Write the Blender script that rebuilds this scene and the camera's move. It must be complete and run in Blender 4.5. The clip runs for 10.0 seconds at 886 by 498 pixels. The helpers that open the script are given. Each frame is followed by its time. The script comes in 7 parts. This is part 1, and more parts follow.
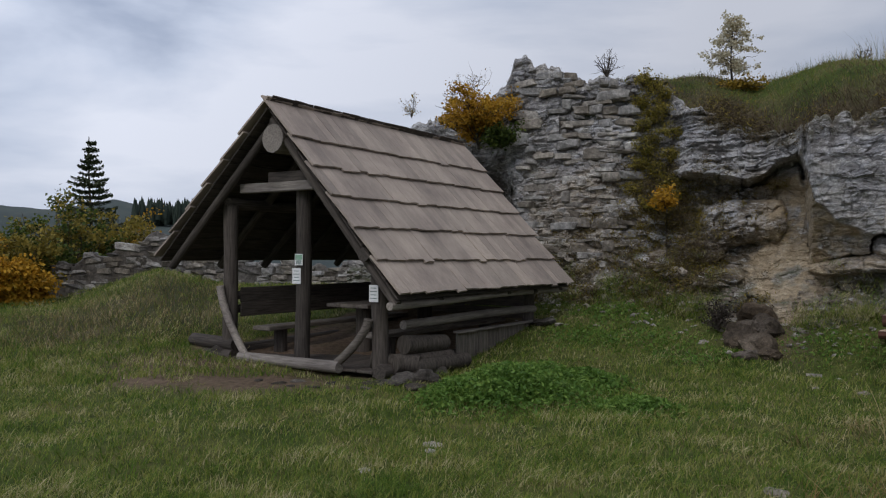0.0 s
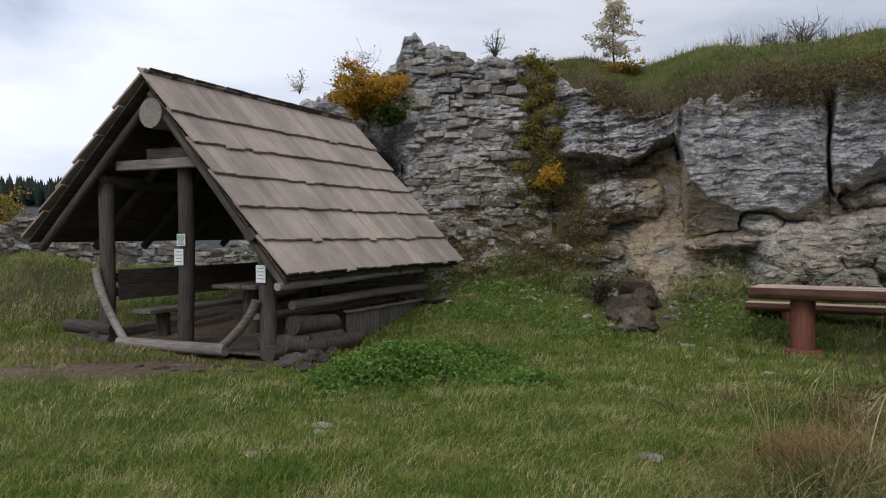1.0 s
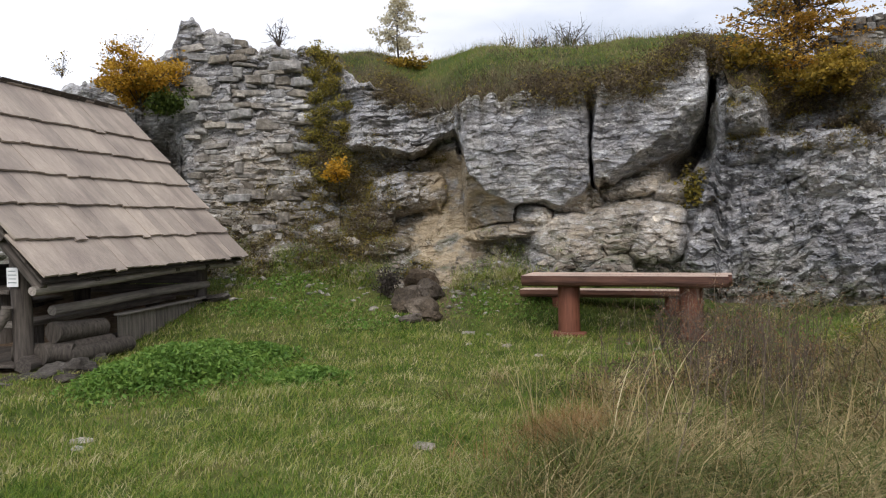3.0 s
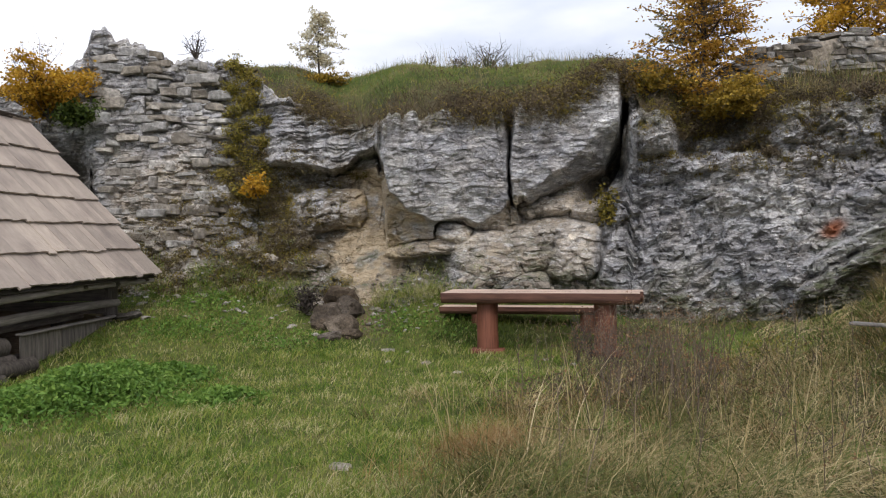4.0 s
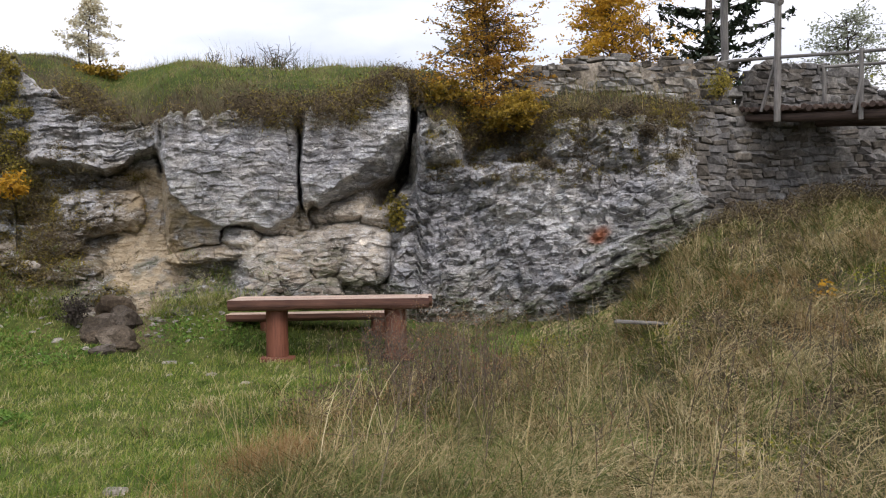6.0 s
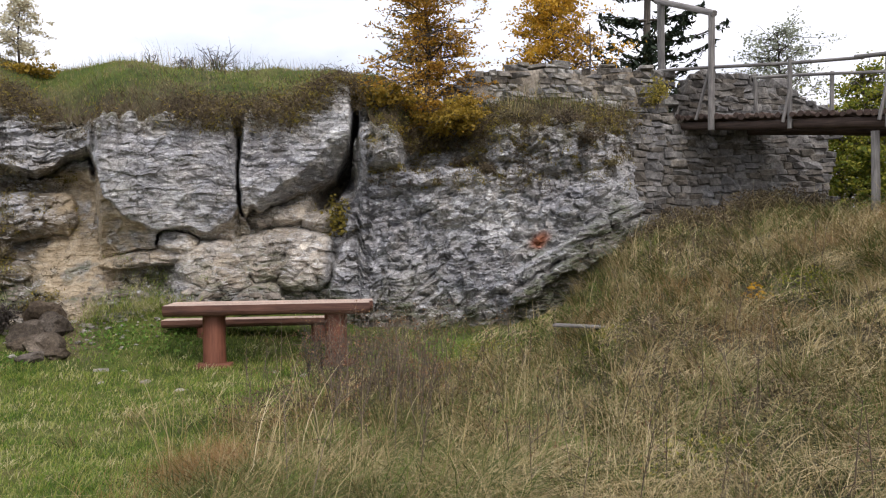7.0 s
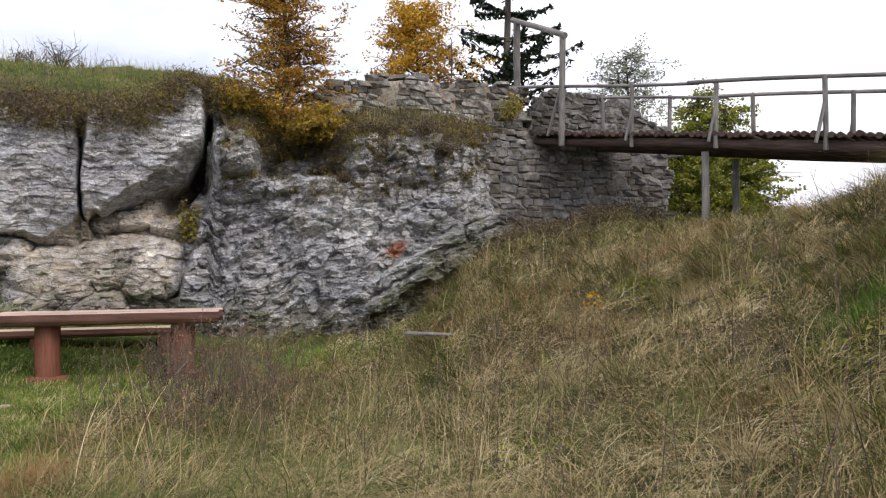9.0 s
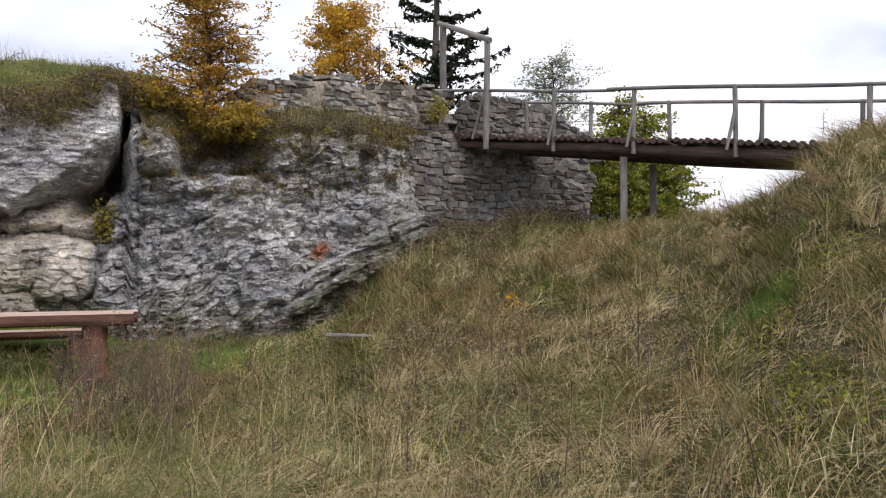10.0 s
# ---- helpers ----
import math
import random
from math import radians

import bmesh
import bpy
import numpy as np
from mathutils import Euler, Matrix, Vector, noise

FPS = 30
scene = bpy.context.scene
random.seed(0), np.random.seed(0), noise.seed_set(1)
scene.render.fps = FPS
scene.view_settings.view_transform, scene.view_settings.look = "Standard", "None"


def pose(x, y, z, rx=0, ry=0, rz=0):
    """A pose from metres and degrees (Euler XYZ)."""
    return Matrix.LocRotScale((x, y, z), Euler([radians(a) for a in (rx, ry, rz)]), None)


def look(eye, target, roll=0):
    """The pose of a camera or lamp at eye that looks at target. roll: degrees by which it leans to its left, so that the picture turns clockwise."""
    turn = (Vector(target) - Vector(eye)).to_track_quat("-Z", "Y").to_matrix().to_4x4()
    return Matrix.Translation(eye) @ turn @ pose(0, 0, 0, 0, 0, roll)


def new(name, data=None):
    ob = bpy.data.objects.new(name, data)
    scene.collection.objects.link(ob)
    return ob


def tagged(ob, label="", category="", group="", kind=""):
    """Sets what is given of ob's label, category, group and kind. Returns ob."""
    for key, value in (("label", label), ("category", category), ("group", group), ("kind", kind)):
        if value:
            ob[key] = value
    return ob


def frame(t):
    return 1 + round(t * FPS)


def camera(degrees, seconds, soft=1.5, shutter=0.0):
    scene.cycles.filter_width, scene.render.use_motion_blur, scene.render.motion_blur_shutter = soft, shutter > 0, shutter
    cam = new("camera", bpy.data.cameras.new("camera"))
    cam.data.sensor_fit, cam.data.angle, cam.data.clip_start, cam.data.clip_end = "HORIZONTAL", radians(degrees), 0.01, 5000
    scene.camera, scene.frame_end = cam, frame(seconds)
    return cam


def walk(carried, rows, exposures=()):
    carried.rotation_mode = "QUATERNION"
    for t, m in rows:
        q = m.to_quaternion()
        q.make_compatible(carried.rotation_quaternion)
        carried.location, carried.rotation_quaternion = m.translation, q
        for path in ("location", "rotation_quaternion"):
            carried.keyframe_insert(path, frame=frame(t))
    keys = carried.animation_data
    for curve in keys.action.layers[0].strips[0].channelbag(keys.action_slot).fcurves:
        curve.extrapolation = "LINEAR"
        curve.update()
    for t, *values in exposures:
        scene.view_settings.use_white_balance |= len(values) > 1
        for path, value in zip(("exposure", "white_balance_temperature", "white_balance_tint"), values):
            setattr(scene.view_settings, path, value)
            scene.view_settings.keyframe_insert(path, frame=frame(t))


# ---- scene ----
cam = camera(59.24, 10.0, soft=1.15)
PATH = [
    (0, (0.268, -0.033, 1.519), (0.215, 1.966, 1.536), 0.19),
    (0.5, (0.287, -0.015, 1.510), (0.366, 1.984, 1.515), -0.06),
    (1, (0.308, -0.013, 1.513), (0.529, 1.975, 1.476), -0.26),
    (1.5, (0.346, -0.016, 1.516), (0.704, 1.951, 1.456), -0.50),
    (2, (0.385, -0.021, 1.525), (0.879, 1.916, 1.448), -0.54),
    (2.5, (0.438, -0.022, 1.539), (1.058, 1.877, 1.459), -0.94),
    (4, (0.500, -0.082, 1.578), (1.404, 1.702, 1.549), -0.76),
    (4.5, (0.500, -0.079, 1.590), (1.515, 1.645, 1.560), -0.87),
    (5, (0.500, -0.065, 1.593), (1.629, 1.586, 1.565), -0.86),
    (5.5, (0.500, -0.046, 1.586), (1.739, 1.524, 1.561), -0.83),
    (6, (0.505, -0.038, 1.576), (1.850, 1.442, 1.555), -0.66),
    (7.5, (0.579, -0.109, 1.562), (2.066, 1.228, 1.561), -0.44),
    (8, (0.590, -0.148, 1.560), (2.138, 1.118, 1.568), -0.17),
    (8.5, (0.609, -0.200, 1.558), (2.212, 0.997, 1.570), -0.21),
    (9, (0.640, -0.258, 1.557), (2.295, 0.864, 1.570), -0.06),
    (9.5, (0.672, -0.311, 1.555), (2.373, 0.741, 1.570), -0.18),
    (10, (0.676, -0.394, 1.553), (2.422, 0.580, 1.571), 0.14),
]
walk(cam, [(t, look(eye, target, roll)) for t, eye, target, roll in PATH],
     exposures=[(0, -0.31, 6230, 13), (1, 0.07, 6360, 13), (2, 0.28, 6540, 13), (2.5, 0.57, 6570, 13), (4.5, 0.72, 6590, 14), (8, 0.93, 6600, 16), (10, 0.88, 6620, 16)])

# ---- sky and light ----
SUN_EL, SUN_AZ = 42.0, 195.0   # a veiled sun behind the camera
world = bpy.data.worlds.new("sky")
scene.world = world
world.use_nodes = True
wn, wl = world.node_tree.nodes, world.node_tree.links
wn.clear()
w_out = wn.new("ShaderNodeOutputWorld")
w_bg = wn.new("ShaderNodeBackground")
w_sky = wn.new("ShaderNodeTexSky")
w_sky.sky_type = "NISHITA"
w_sky.sun_disc = False
w_sky.sun_elevation, w_sky.sun_rotation = radians(SUN_EL), radians(SUN_AZ)
w_sky.dust_density = 2.0
w_dim = wn.new("ShaderNodeMix")
w_dim.data_type, w_dim.blend_type = "RGBA", "MULTIPLY"
w_dim.inputs["Factor"].default_value = 1.0
w_dim.inputs[7].default_value = (0.1, 0.1, 0.1, 1)
w_co = wn.new("ShaderNodeTexCoord")
w_map = wn.new("ShaderNodeMapping")
w_map.inputs["Scale"].default_value = (1.0, 1.0, 3.2)
w_n = wn.new("ShaderNodeTexNoise")
w_n.inputs["Scale"].default_value = 2.1
w_n.inputs["Detail"].default_value = 6.0
w_n.inputs["Roughness"].default_value = 0.5
w_n.inputs["Distortion"].default_value = 0.25
w_ramp = wn.new("ShaderNodeValToRGB")
els = w_ramp.color_ramp.elements
els[0].position, els[0].color = 0.42, (0.40, 0.47, 0.60, 1)
els[1].position, els[1].color = 0.70, (0.95, 0.99, 1.07, 1)
e = els.new(0.56)
e.color = (0.70, 0.77, 0.89, 1)
# the cloud deck is brighter towards the east
w_sep = wn.new("ShaderNodeSeparateXYZ")
w_rng = wn.new("ShaderNodeMapRange")
w_rng.inputs["From Min"].default_value, w_rng.inputs["From Max"].default_value = -0.35, 0.75
w_rng.inputs["To Min"].default_value, w_rng.inputs["To Max"].default_value = 0.11, 0.17
w_add = wn.new("ShaderNodeMath")
w_add.operation = "ADD"
w_cl = wn.new("ShaderNodeMix")
w_cl.data_type = "RGBA"
w_cl.inputs["Factor"].default_value = 0.94
wl.new(w_co.outputs["Generated"], w_map.inputs["Vector"])
wl.new(w_map.outputs["Vector"], w_n.inputs["Vector"])
wl.new(w_co.outputs["Generated"], w_sep.inputs[0])
wl.new(w_sep.outputs["X"], w_rng.inputs["Value"])
wl.new(w_n.outputs["Fac"], w_add.inputs[0])
wl.new(w_rng.outputs["Result"], w_add.inputs[1])
wl.new(w_add.outputs[0], w_ramp.inputs["Fac"])
wl.new(w_sky.outputs["Color"], w_dim.inputs[6])
wl.new(w_dim.outputs[2], w_cl.inputs[6])
wl.new(w_ramp.outputs["Color"], w_cl.inputs[7])
# an overcast sky is brightest overhead and dimmer towards the horizon
w_zen = wn.new("ShaderNodeMapRange")
w_zen.inputs["From Min"].default_value, w_zen.inputs["From Max"].default_value = 0.0, 1.0
w_zen.inputs["To Min"].default_value, w_zen.inputs["To Max"].default_value = 0.66, 1.05
wl.new(w_sep.outputs["Z"], w_zen.inputs["Value"])
# and brighter over the open country to the west
w_west = wn.new("ShaderNodeMapRange")
w_west.inputs["From Min"].default_value, w_west.inputs["From Max"].default_value = -0.4, 0.3
w_west.inputs["To Min"].default_value, w_west.inputs["To Max"].default_value = 1.42, 0.95
w_mul = wn.new("ShaderNodeMath")
w_mul.operation = "MULTIPLY"
wl.new(w_sep.outputs["X"], w_west.inputs["Value"])
wl.new(w_zen.outputs["Result"], w_mul.inputs[0])
wl.new(w_west.outputs["Result"], w_mul.inputs[1])
wl.new(w_mul.outputs[0], w_bg.inputs["Strength"])
wl.new(w_cl.outputs[2], w_bg.inputs["Color"])
wl.new(w_bg.outputs[0], w_out.inputs["Surface"])

sun = new("sun", bpy.data.lights.new("sun", "SUN"))
sun.data.energy, sun.data.angle, sun.data.color = 0.98, radians(18), (1.0, 0.96, 0.9)
_s = Vector((math.sin(radians(SUN_AZ)) * math.cos(radians(SUN_EL)), math.cos(radians(SUN_AZ)) * math.cos(radians(SUN_EL)), math.sin(radians(SUN_EL))))
sun.matrix_world = look(_s * 60, (0, 0, 0))

# ---- numeric noise ----
rng = np.random.default_rng(7)


def smooth(a, b, x):
    t = np.clip((np.asarray(x, float) - a) / (b - a), 0, 1)
    return t * t * (3 - 2 * t)


def _hash(ix, iy, iz, seed):
    h = (ix * 374761393 + iy * 668265263 + iz * 2147483647 + seed * 1274126177) & 0xFFFFFFFF
    h = ((h ^ (h >> 13)) * 1274126177) & 0xFFFFFFFF
    h = ((h ^ (h >> 16)) * 2246822519) & 0xFFFFFFFF
    return ((h ^ (h >> 15)) & 0xFFFFFF) / float(0xFFFFFF)


def vnoise(p, seed=0):
    """Smooth noise from -1 to 1 at the rows of p."""
    p = np.asarray(p, float)
    i = np.floor(p).astype(np.int64)
    f = p - i
    f = f * f * f * (f * (f * 6 - 15) + 10)
    out = 0
    for dx in (0, 1):
        for dy in (0, 1):
            for dz in (0, 1):
                w = (f[:, 0] if dx else 1 - f[:, 0]) * (f[:, 1] if dy else 1 - f[:, 1]) * (f[:, 2] if dz else 1 - f[:, 2])
                out = out + w * _hash(i[:, 0] + dx, i[:, 1] + dy, i[:, 2] + dz, seed)
    return out * 2 - 1


def fbm(p, octaves=4, gain=0.5, seed=0):
    out, amp, p = 0, 1.0, np.asarray(p, float)
    for o in range(octaves):
        out = out + amp * vnoise(p, seed + o)
        p, amp = p * 2.03 + 11.3, amp * gain
    return out


def cells(p, seed=0):
    """Distance to the nearest and the second cell point, a random number of the nearest cell, and a random tilt across it."""
    p = np.asarray(p, float)
    i = np.floor(p).astype(np.int64)
    d1, d2, ident, tilt = np.full(len(p), 9.0), np.full(len(p), 9.0), np.zeros(len(p)), np.zeros(len(p))
    for dx in (-1, 0, 1):
        for dy in (-1, 0, 1):
            for dz in (-1, 0, 1):
                q = i + (dx, dy, dz)
                a = [_hash(q[:, 0], q[:, 1], q[:, 2], seed + k) for k in range(6)]
                e = [q[:, k] + 0.15 + 0.7 * a[k] - p[:, k] for k in range(3)]
                d = np.sqrt(e[0] ** 2 + e[1] ** 2 + e[2] ** 2)
                closer = d < d1
                d2 = np.where(closer, d1, np.minimum(d2, d))
                ident = np.where(closer, a[3], ident)
                tilt = np.where(closer, (a[4] - 0.5) * e[0] + (a[5] - 0.62) * e[1], tilt)
                d1 = np.where(closer, d, d1)
    return d1, d2, ident, tilt


# ---- mesh helpers ----
class Buf:
    """Collects triangles and quads of one mesh."""

    def __init__(self):
        self.v, self.f, self.n = [], {3: [], 4: []}, 0

    def add(self, verts, faces):
        verts, faces = np.asarray(verts, float).reshape(-1, 3), np.asarray(faces, np.int64)
        self.v.append(verts)
        self.f[faces.shape[1]].append(faces + self.n)
        self.n += len(verts)
        return self

    def mesh(self, name, material, shade=True):
        me = bpy.data.meshes.new(name)
        v = np.concatenate(self.v)
        groups = [np.concatenate(self.f[k]) for k in (3, 4) if self.f[k]]
        loops = np.concatenate([g.ravel() for g in groups])
        totals = np.concatenate([np.full(len(g), g.shape[1]) for g in groups])
        me.vertices.add(len(v))
        me.vertices.foreach_set("co", v.ravel())
        me.loops.add(len(loops))
        me.loops.foreach_set("vertex_index", loops.astype(np.int32))
        me.polygons.add(len(totals))
        me.polygons.foreach_set("loop_start", np.r_[0, np.cumsum(totals)[:-1]].astype(np.int32))
        me.polygons.foreach_set("loop_total", totals.astype(np.int32))
        me.update(calc_edges=True)
        me.validate()
        me.polygons.foreach_set("use_smooth", np.full(len(me.polygons), shade))
        if material:
            me.materials.append(material)
        return me


def grid_faces(rows, cols):
    a = np.arange(rows - 1)[:, None] * cols + np.arange(cols - 1)[None]
    return np.stack([a, a + 1, a + cols + 1, a + cols], -1).reshape(-1, 4)


def tube(buf, pts, radii, sides=8, rough=0.0, seed=0, caps=True):
    """A round stem along points, with a radius at each."""
    pts, radii = np.asarray(pts, float), np.asarray(radii, float) * np.ones(len(pts))
    along = np.gradient(pts, axis=0)
    along /= np.linalg.norm(along, axis=1, keepdims=True) + 1e-9
    ref = np.array([0.0, 0.0, 1.0]) if abs(along[:, 2]).mean() < 0.8 else np.array([1.0, 0.0, 0.0])
    s = np.cross(along, ref)
    s /= np.linalg.norm(s, axis=1, keepdims=True) + 1e-9
    u = np.cross(s, along)
    a = np.linspace(0, 2 * np.pi, sides, endpoint=False)
    ring = s[:, None] * np.cos(a)[None, :, None] + u[:, None] * np.sin(a)[None, :, None]
    r = radii[:, None, None] * np.ones((1, sides, 1))
    if rough:
        w = (pts[:, None] * 2 + ring * 1.2).reshape(-1, 3)
        r = r * (1 + rough * fbm(w, 2, seed=seed).reshape(len(pts), sides, 1))
    v = (pts[:, None] + ring * r).reshape(-1, 3)
    i, j = np.meshgrid(np.arange(len(pts) - 1), np.arange(sides), indexing="ij")
    k = (j + 1) % sides
    f = np.stack([i * sides + j, i * sides + k, (i + 1) * sides + k, (i + 1) * sides + j], -1).reshape(-1, 4)
    buf.add(v, f)
    if caps:
        for row, flip in ((0, True), (len(pts) - 1, False)):
            ends = np.r_[v[row * sides : (row + 1) * sides], [pts[row]]]
            j = np.arange(sides)
            t = np.stack([j, (j + 1) % sides, np.full(sides, sides)], -1)
            buf.add(ends, t[:, ::-1] if flip else t)
    return buf


def put(name, buf, material, parent=None, label="", shade=True):
    ob = new(name, buf.mesh(name, material, shade) if isinstance(buf, Buf) else buf)
    if parent:
        ob.parent = parent
    if label:
        ob["label"] = label
    return ob


def bevel_box(sx, sy, sz, bevel=0.008, cuts=0, wobble=0.0, seed=0):
    """A box from its middle, edges bevelled, its faces a little uneven."""
    bm = bmesh.new()
    bmesh.ops.create_cube(bm, size=1.0)
    for v in bm.verts:
        v.co = Vector((v.co.x * sx, v.co.y * sy, v.co.z * sz))
    if cuts:
        long = max((sx, 0), (sy, 1), (sz, 2))[1]
        edges = [e for e in bm.edges if abs((e.verts[0].co - e.verts[1].co)[long]) > 1e-4]
        bmesh.ops.subdivide_edges(bm, edges=edges, cuts=cuts, use_grid_fill=True)
    bmesh.ops.bevel(bm, geom=[e for e in bm.edges if e.calc_face_angle(0) > 0.7], offset=bevel, segments=1, affect="EDGES")
    if wobble:
        for v in bm.verts:
            v.co += noise.noise_vector(v.co * 3.1 + Vector((seed * 7.7, 3, 1))) * wobble
    return bm


def part(name, bm, material, parent, label="", m=None):
    """Links a bmesh as one mesh object under a thing or a part."""
    me = bpy.data.meshes.new(name)
    bm.to_mesh(me)
    bm.free()
    me.materials.append(material)
    ob = new(name, me)
    ob.parent = parent
    if m is not None:
        ob.matrix_basis = m
    if label:
        ob["label"] = label
    return ob


def thing(name, m, label, category, group="", kind=""):
    ob = new(name)
    ob.empty_display_size = 0.2
    ob.matrix_world = m
    return tagged(ob, label, category, group, kind)


# ---- materials ----
def nodes_of(name):
    m = bpy.data.materials.new(name)
    m.use_nodes = True
    t = m.node_tree
    t.nodes.clear()
    out = t.nodes.new("ShaderNodeOutputMaterial")
    bsdf = t.nodes.new("ShaderNodeBsdfPrincipled")
    t.links.new(bsdf.outputs[0], out.inputs["Surface"])
    return m, t, bsdf


def nd(t, kind, props=None, **inputs):
    n = t.nodes.new("ShaderNode" + kind)
    props = props or {}
    if "data_type" in props:
        n.data_type = props["data_type"]
    if "blend_type" in props:
        n.blend_type = props["blend_type"]
    if "operation" in props:
        n.operation = props["operation"]
    if "use_clamp" in props:
        n.use_clamp = props["use_clamp"]
    for k, v in inputs.items():
        key = int(k[1:]) if k[0] == "i" and k[1:].isdigit() else k.replace("_", " ")
        if isinstance(v, bpy.types.NodeSocket):
            t.links.new(v, n.inputs[key])
        else:
            n.inputs[key].default_value = v
    return n


def ramp(t, fac, stops):
    n = nd(t, "ValToRGB", Fac=fac)
    e = n.color_ramp.elements
    e[0].position, e[0].color = stops[0][0], (*stops[0][1], 1)
    e[1].position, e[1].color = stops[-1][0], (*stops[-1][1], 1)
    for p, c in stops[1:-1]:
        e.new(p).color = (*c, 1)
    return n.outputs["Color"]


def mixc(t, fac, a, b, blend="MIX"):
    n = nd(t, "Mix", {"data_type": "RGBA", "blend_type": blend})
    for sock, v in ((n.inputs[0], fac), (n.inputs[6], a), (n.inputs[7], b)):
        if isinstance(v, bpy.types.NodeSocket):
            t.links.new(v, sock)
        elif isinstance(v, tuple):
            sock.default_value = (*v, 1)
        else:
            sock.default_value = v
    return n.outputs[2]


def noise_of(t, scale, detail=4, stretch=None, rough=0.55, source="Object", dist=0.0):
    co = nd(t, "TexCoord").outputs[source] if source != "Position" else nd(t, "NewGeometry").outputs["Position"]
    if stretch:
        co = nd(t, "Mapping", Vector=co, Scale=stretch).outputs[0]
    return nd(t, "TexNoise", Vector=co, Scale=scale, Detail=detail, Roughness=rough, Distortion=dist).outputs["Fac"]


def bump(t, bsdf, height, strength=0.4, distance=0.02):
    b = nd(t, "Bump", Height=height, Strength=strength, Distance=distance)
    t.links.new(b.outputs[0], bsdf.inputs["Normal"])


def math_(t, op, a, b=0.0, clamp=False):
    return nd(t, "Math", {"operation": op, "use_clamp": clamp}, i0=a, i1=b).outputs[0]


def stone_material(name, dark, mid, light, scale=1.0, spread=0.25):
    """Weathered limestone: blotches, lichen, dark pits; alike pieces differ a little."""
    m, t, b = nodes_of(name)
    big = noise_of(t, 1.3 * scale, 5, source="Position", rough=0.6)
    fine = noise_of(t, 14 * scale, 6, source="Position", rough=0.7)
    col = ramp(t, big, [(0.3, dark), (0.5, mid), (0.68, light)])
    lich = ramp(t, fine, [(0.38, (0.6, 0.6, 0.59)), (0.5, (0.9, 0.9, 0.9)), (0.66, (1.4, 1.4, 1.36))])
    col = mixc(t, 1.0, col, lich, "MULTIPLY")
    rnd = nd(t, "ObjectInfo").outputs["Random"]
    tone = ramp(t, rnd, [(0.0, (1 - 1.3 * spread, 1 - 1.5 * spread, 1 - 1.8 * spread)), (0.35, (0.98, 0.94, 0.88)), (0.6, (0.9, 0.92, 0.95)), (1.0, (1 + spread,) * 3)])
    col = mixc(t, 1.0, col, tone, "MULTIPLY")
    stain = noise_of(t, 1.0, 5, (1, 1, 0.45), source="Position", rough=0.65)
    col = mixc(t, 1.0, col, ramp(t, stain, [(0.36, (0.62, 0.58, 0.53)), (0.5, (0.95, 0.93, 0.9)), (0.62, (1.08, 1.07, 1.06))]), "MULTIPLY")
    t.links.new(col, b.inputs["Base Color"])
    b.inputs["Roughness"].default_value = 0.92
    b.inputs["Specular IOR Level"].default_value = 0.15
    bump(t, b, noise_of(t, 22 * scale, 8, source="Position", rough=0.75), 0.7, 0.03)
    return m


def wood_material(name, dark, light, grain=(1, 14, 14), scale=3.0, rough=0.85, tint_spread=0.2, spec=0.2, source="Object"):
    """Weathered wood, the grain along local x."""
    m, t, b = nodes_of(name)
    g = noise_of(t, scale, 6, grain, 0.65, source, 0.3)
    s = noise_of(t, 1.1, 4, None, 0.6, "Position")
    col = ramp(t, g, [(0.3, dark), (0.7, light)])
    st = ramp(t, s, [(0.35, (0.72, 0.7, 0.7)), (0.65, (1.12, 1.1, 1.06))])
    col = mixc(t, 1.0, col, st, "MULTIPLY")
    rnd = nd(t, "ObjectInfo").outputs["Random"]
    tone = ramp(t, rnd, [(0.0, (1 - tint_spread, 1 - tint_spread, 1 - tint_spread)), (1.0, (1 + tint_spread, 1 + tint_spread * 0.9, 1 + tint_spread * 0.8))])
    col = mixc(t, 1.0, col, tone, "MULTIPLY")
    t.links.new(col, b.inputs["Base Color"])
    b.inputs["Roughness"].default_value = rough
    b.inputs["Specular IOR Level"].default_value = spec
    bump(t, b, g, 0.5, 0.008)
    return m


def leaf_material(name, stops, rough=0.7, through_=0.25, scale=1.6, mix=(0.55, 0.75, 0.14)):
    """Leaves of many hues, each island its own, with patches across the plant."""
    m, t, b = nodes_of(name)
    rnd = nd(t, "NewGeometry").outputs["Random Per Island"]
    patch = noise_of(t, scale, 4, source="Position", rough=0.6)
    fac = math_(t, "ADD", math_(t, "MULTIPLY", rnd, mix[0]), math_(t, "MULTIPLY", patch, mix[1]))
    fac = math_(t, "SUBTRACT", fac, mix[2])
    col = ramp(t, fac, stops)
    t.links.new(col, b.inputs["Base Color"])
    b.inputs["Roughness"].default_value = rough
    b.inputs["Specular IOR Level"].default_value = 0.15
    out = t.nodes["Material Output"]
    tr = nd(t, "BsdfTranslucent", Color=col)
    mx = nd(t, "MixShader", i0=through_, i1=b.outputs[0], i2=tr.outputs[0])
    t.links.new(mx.outputs[0], out.inputs["Surface"])
    return m


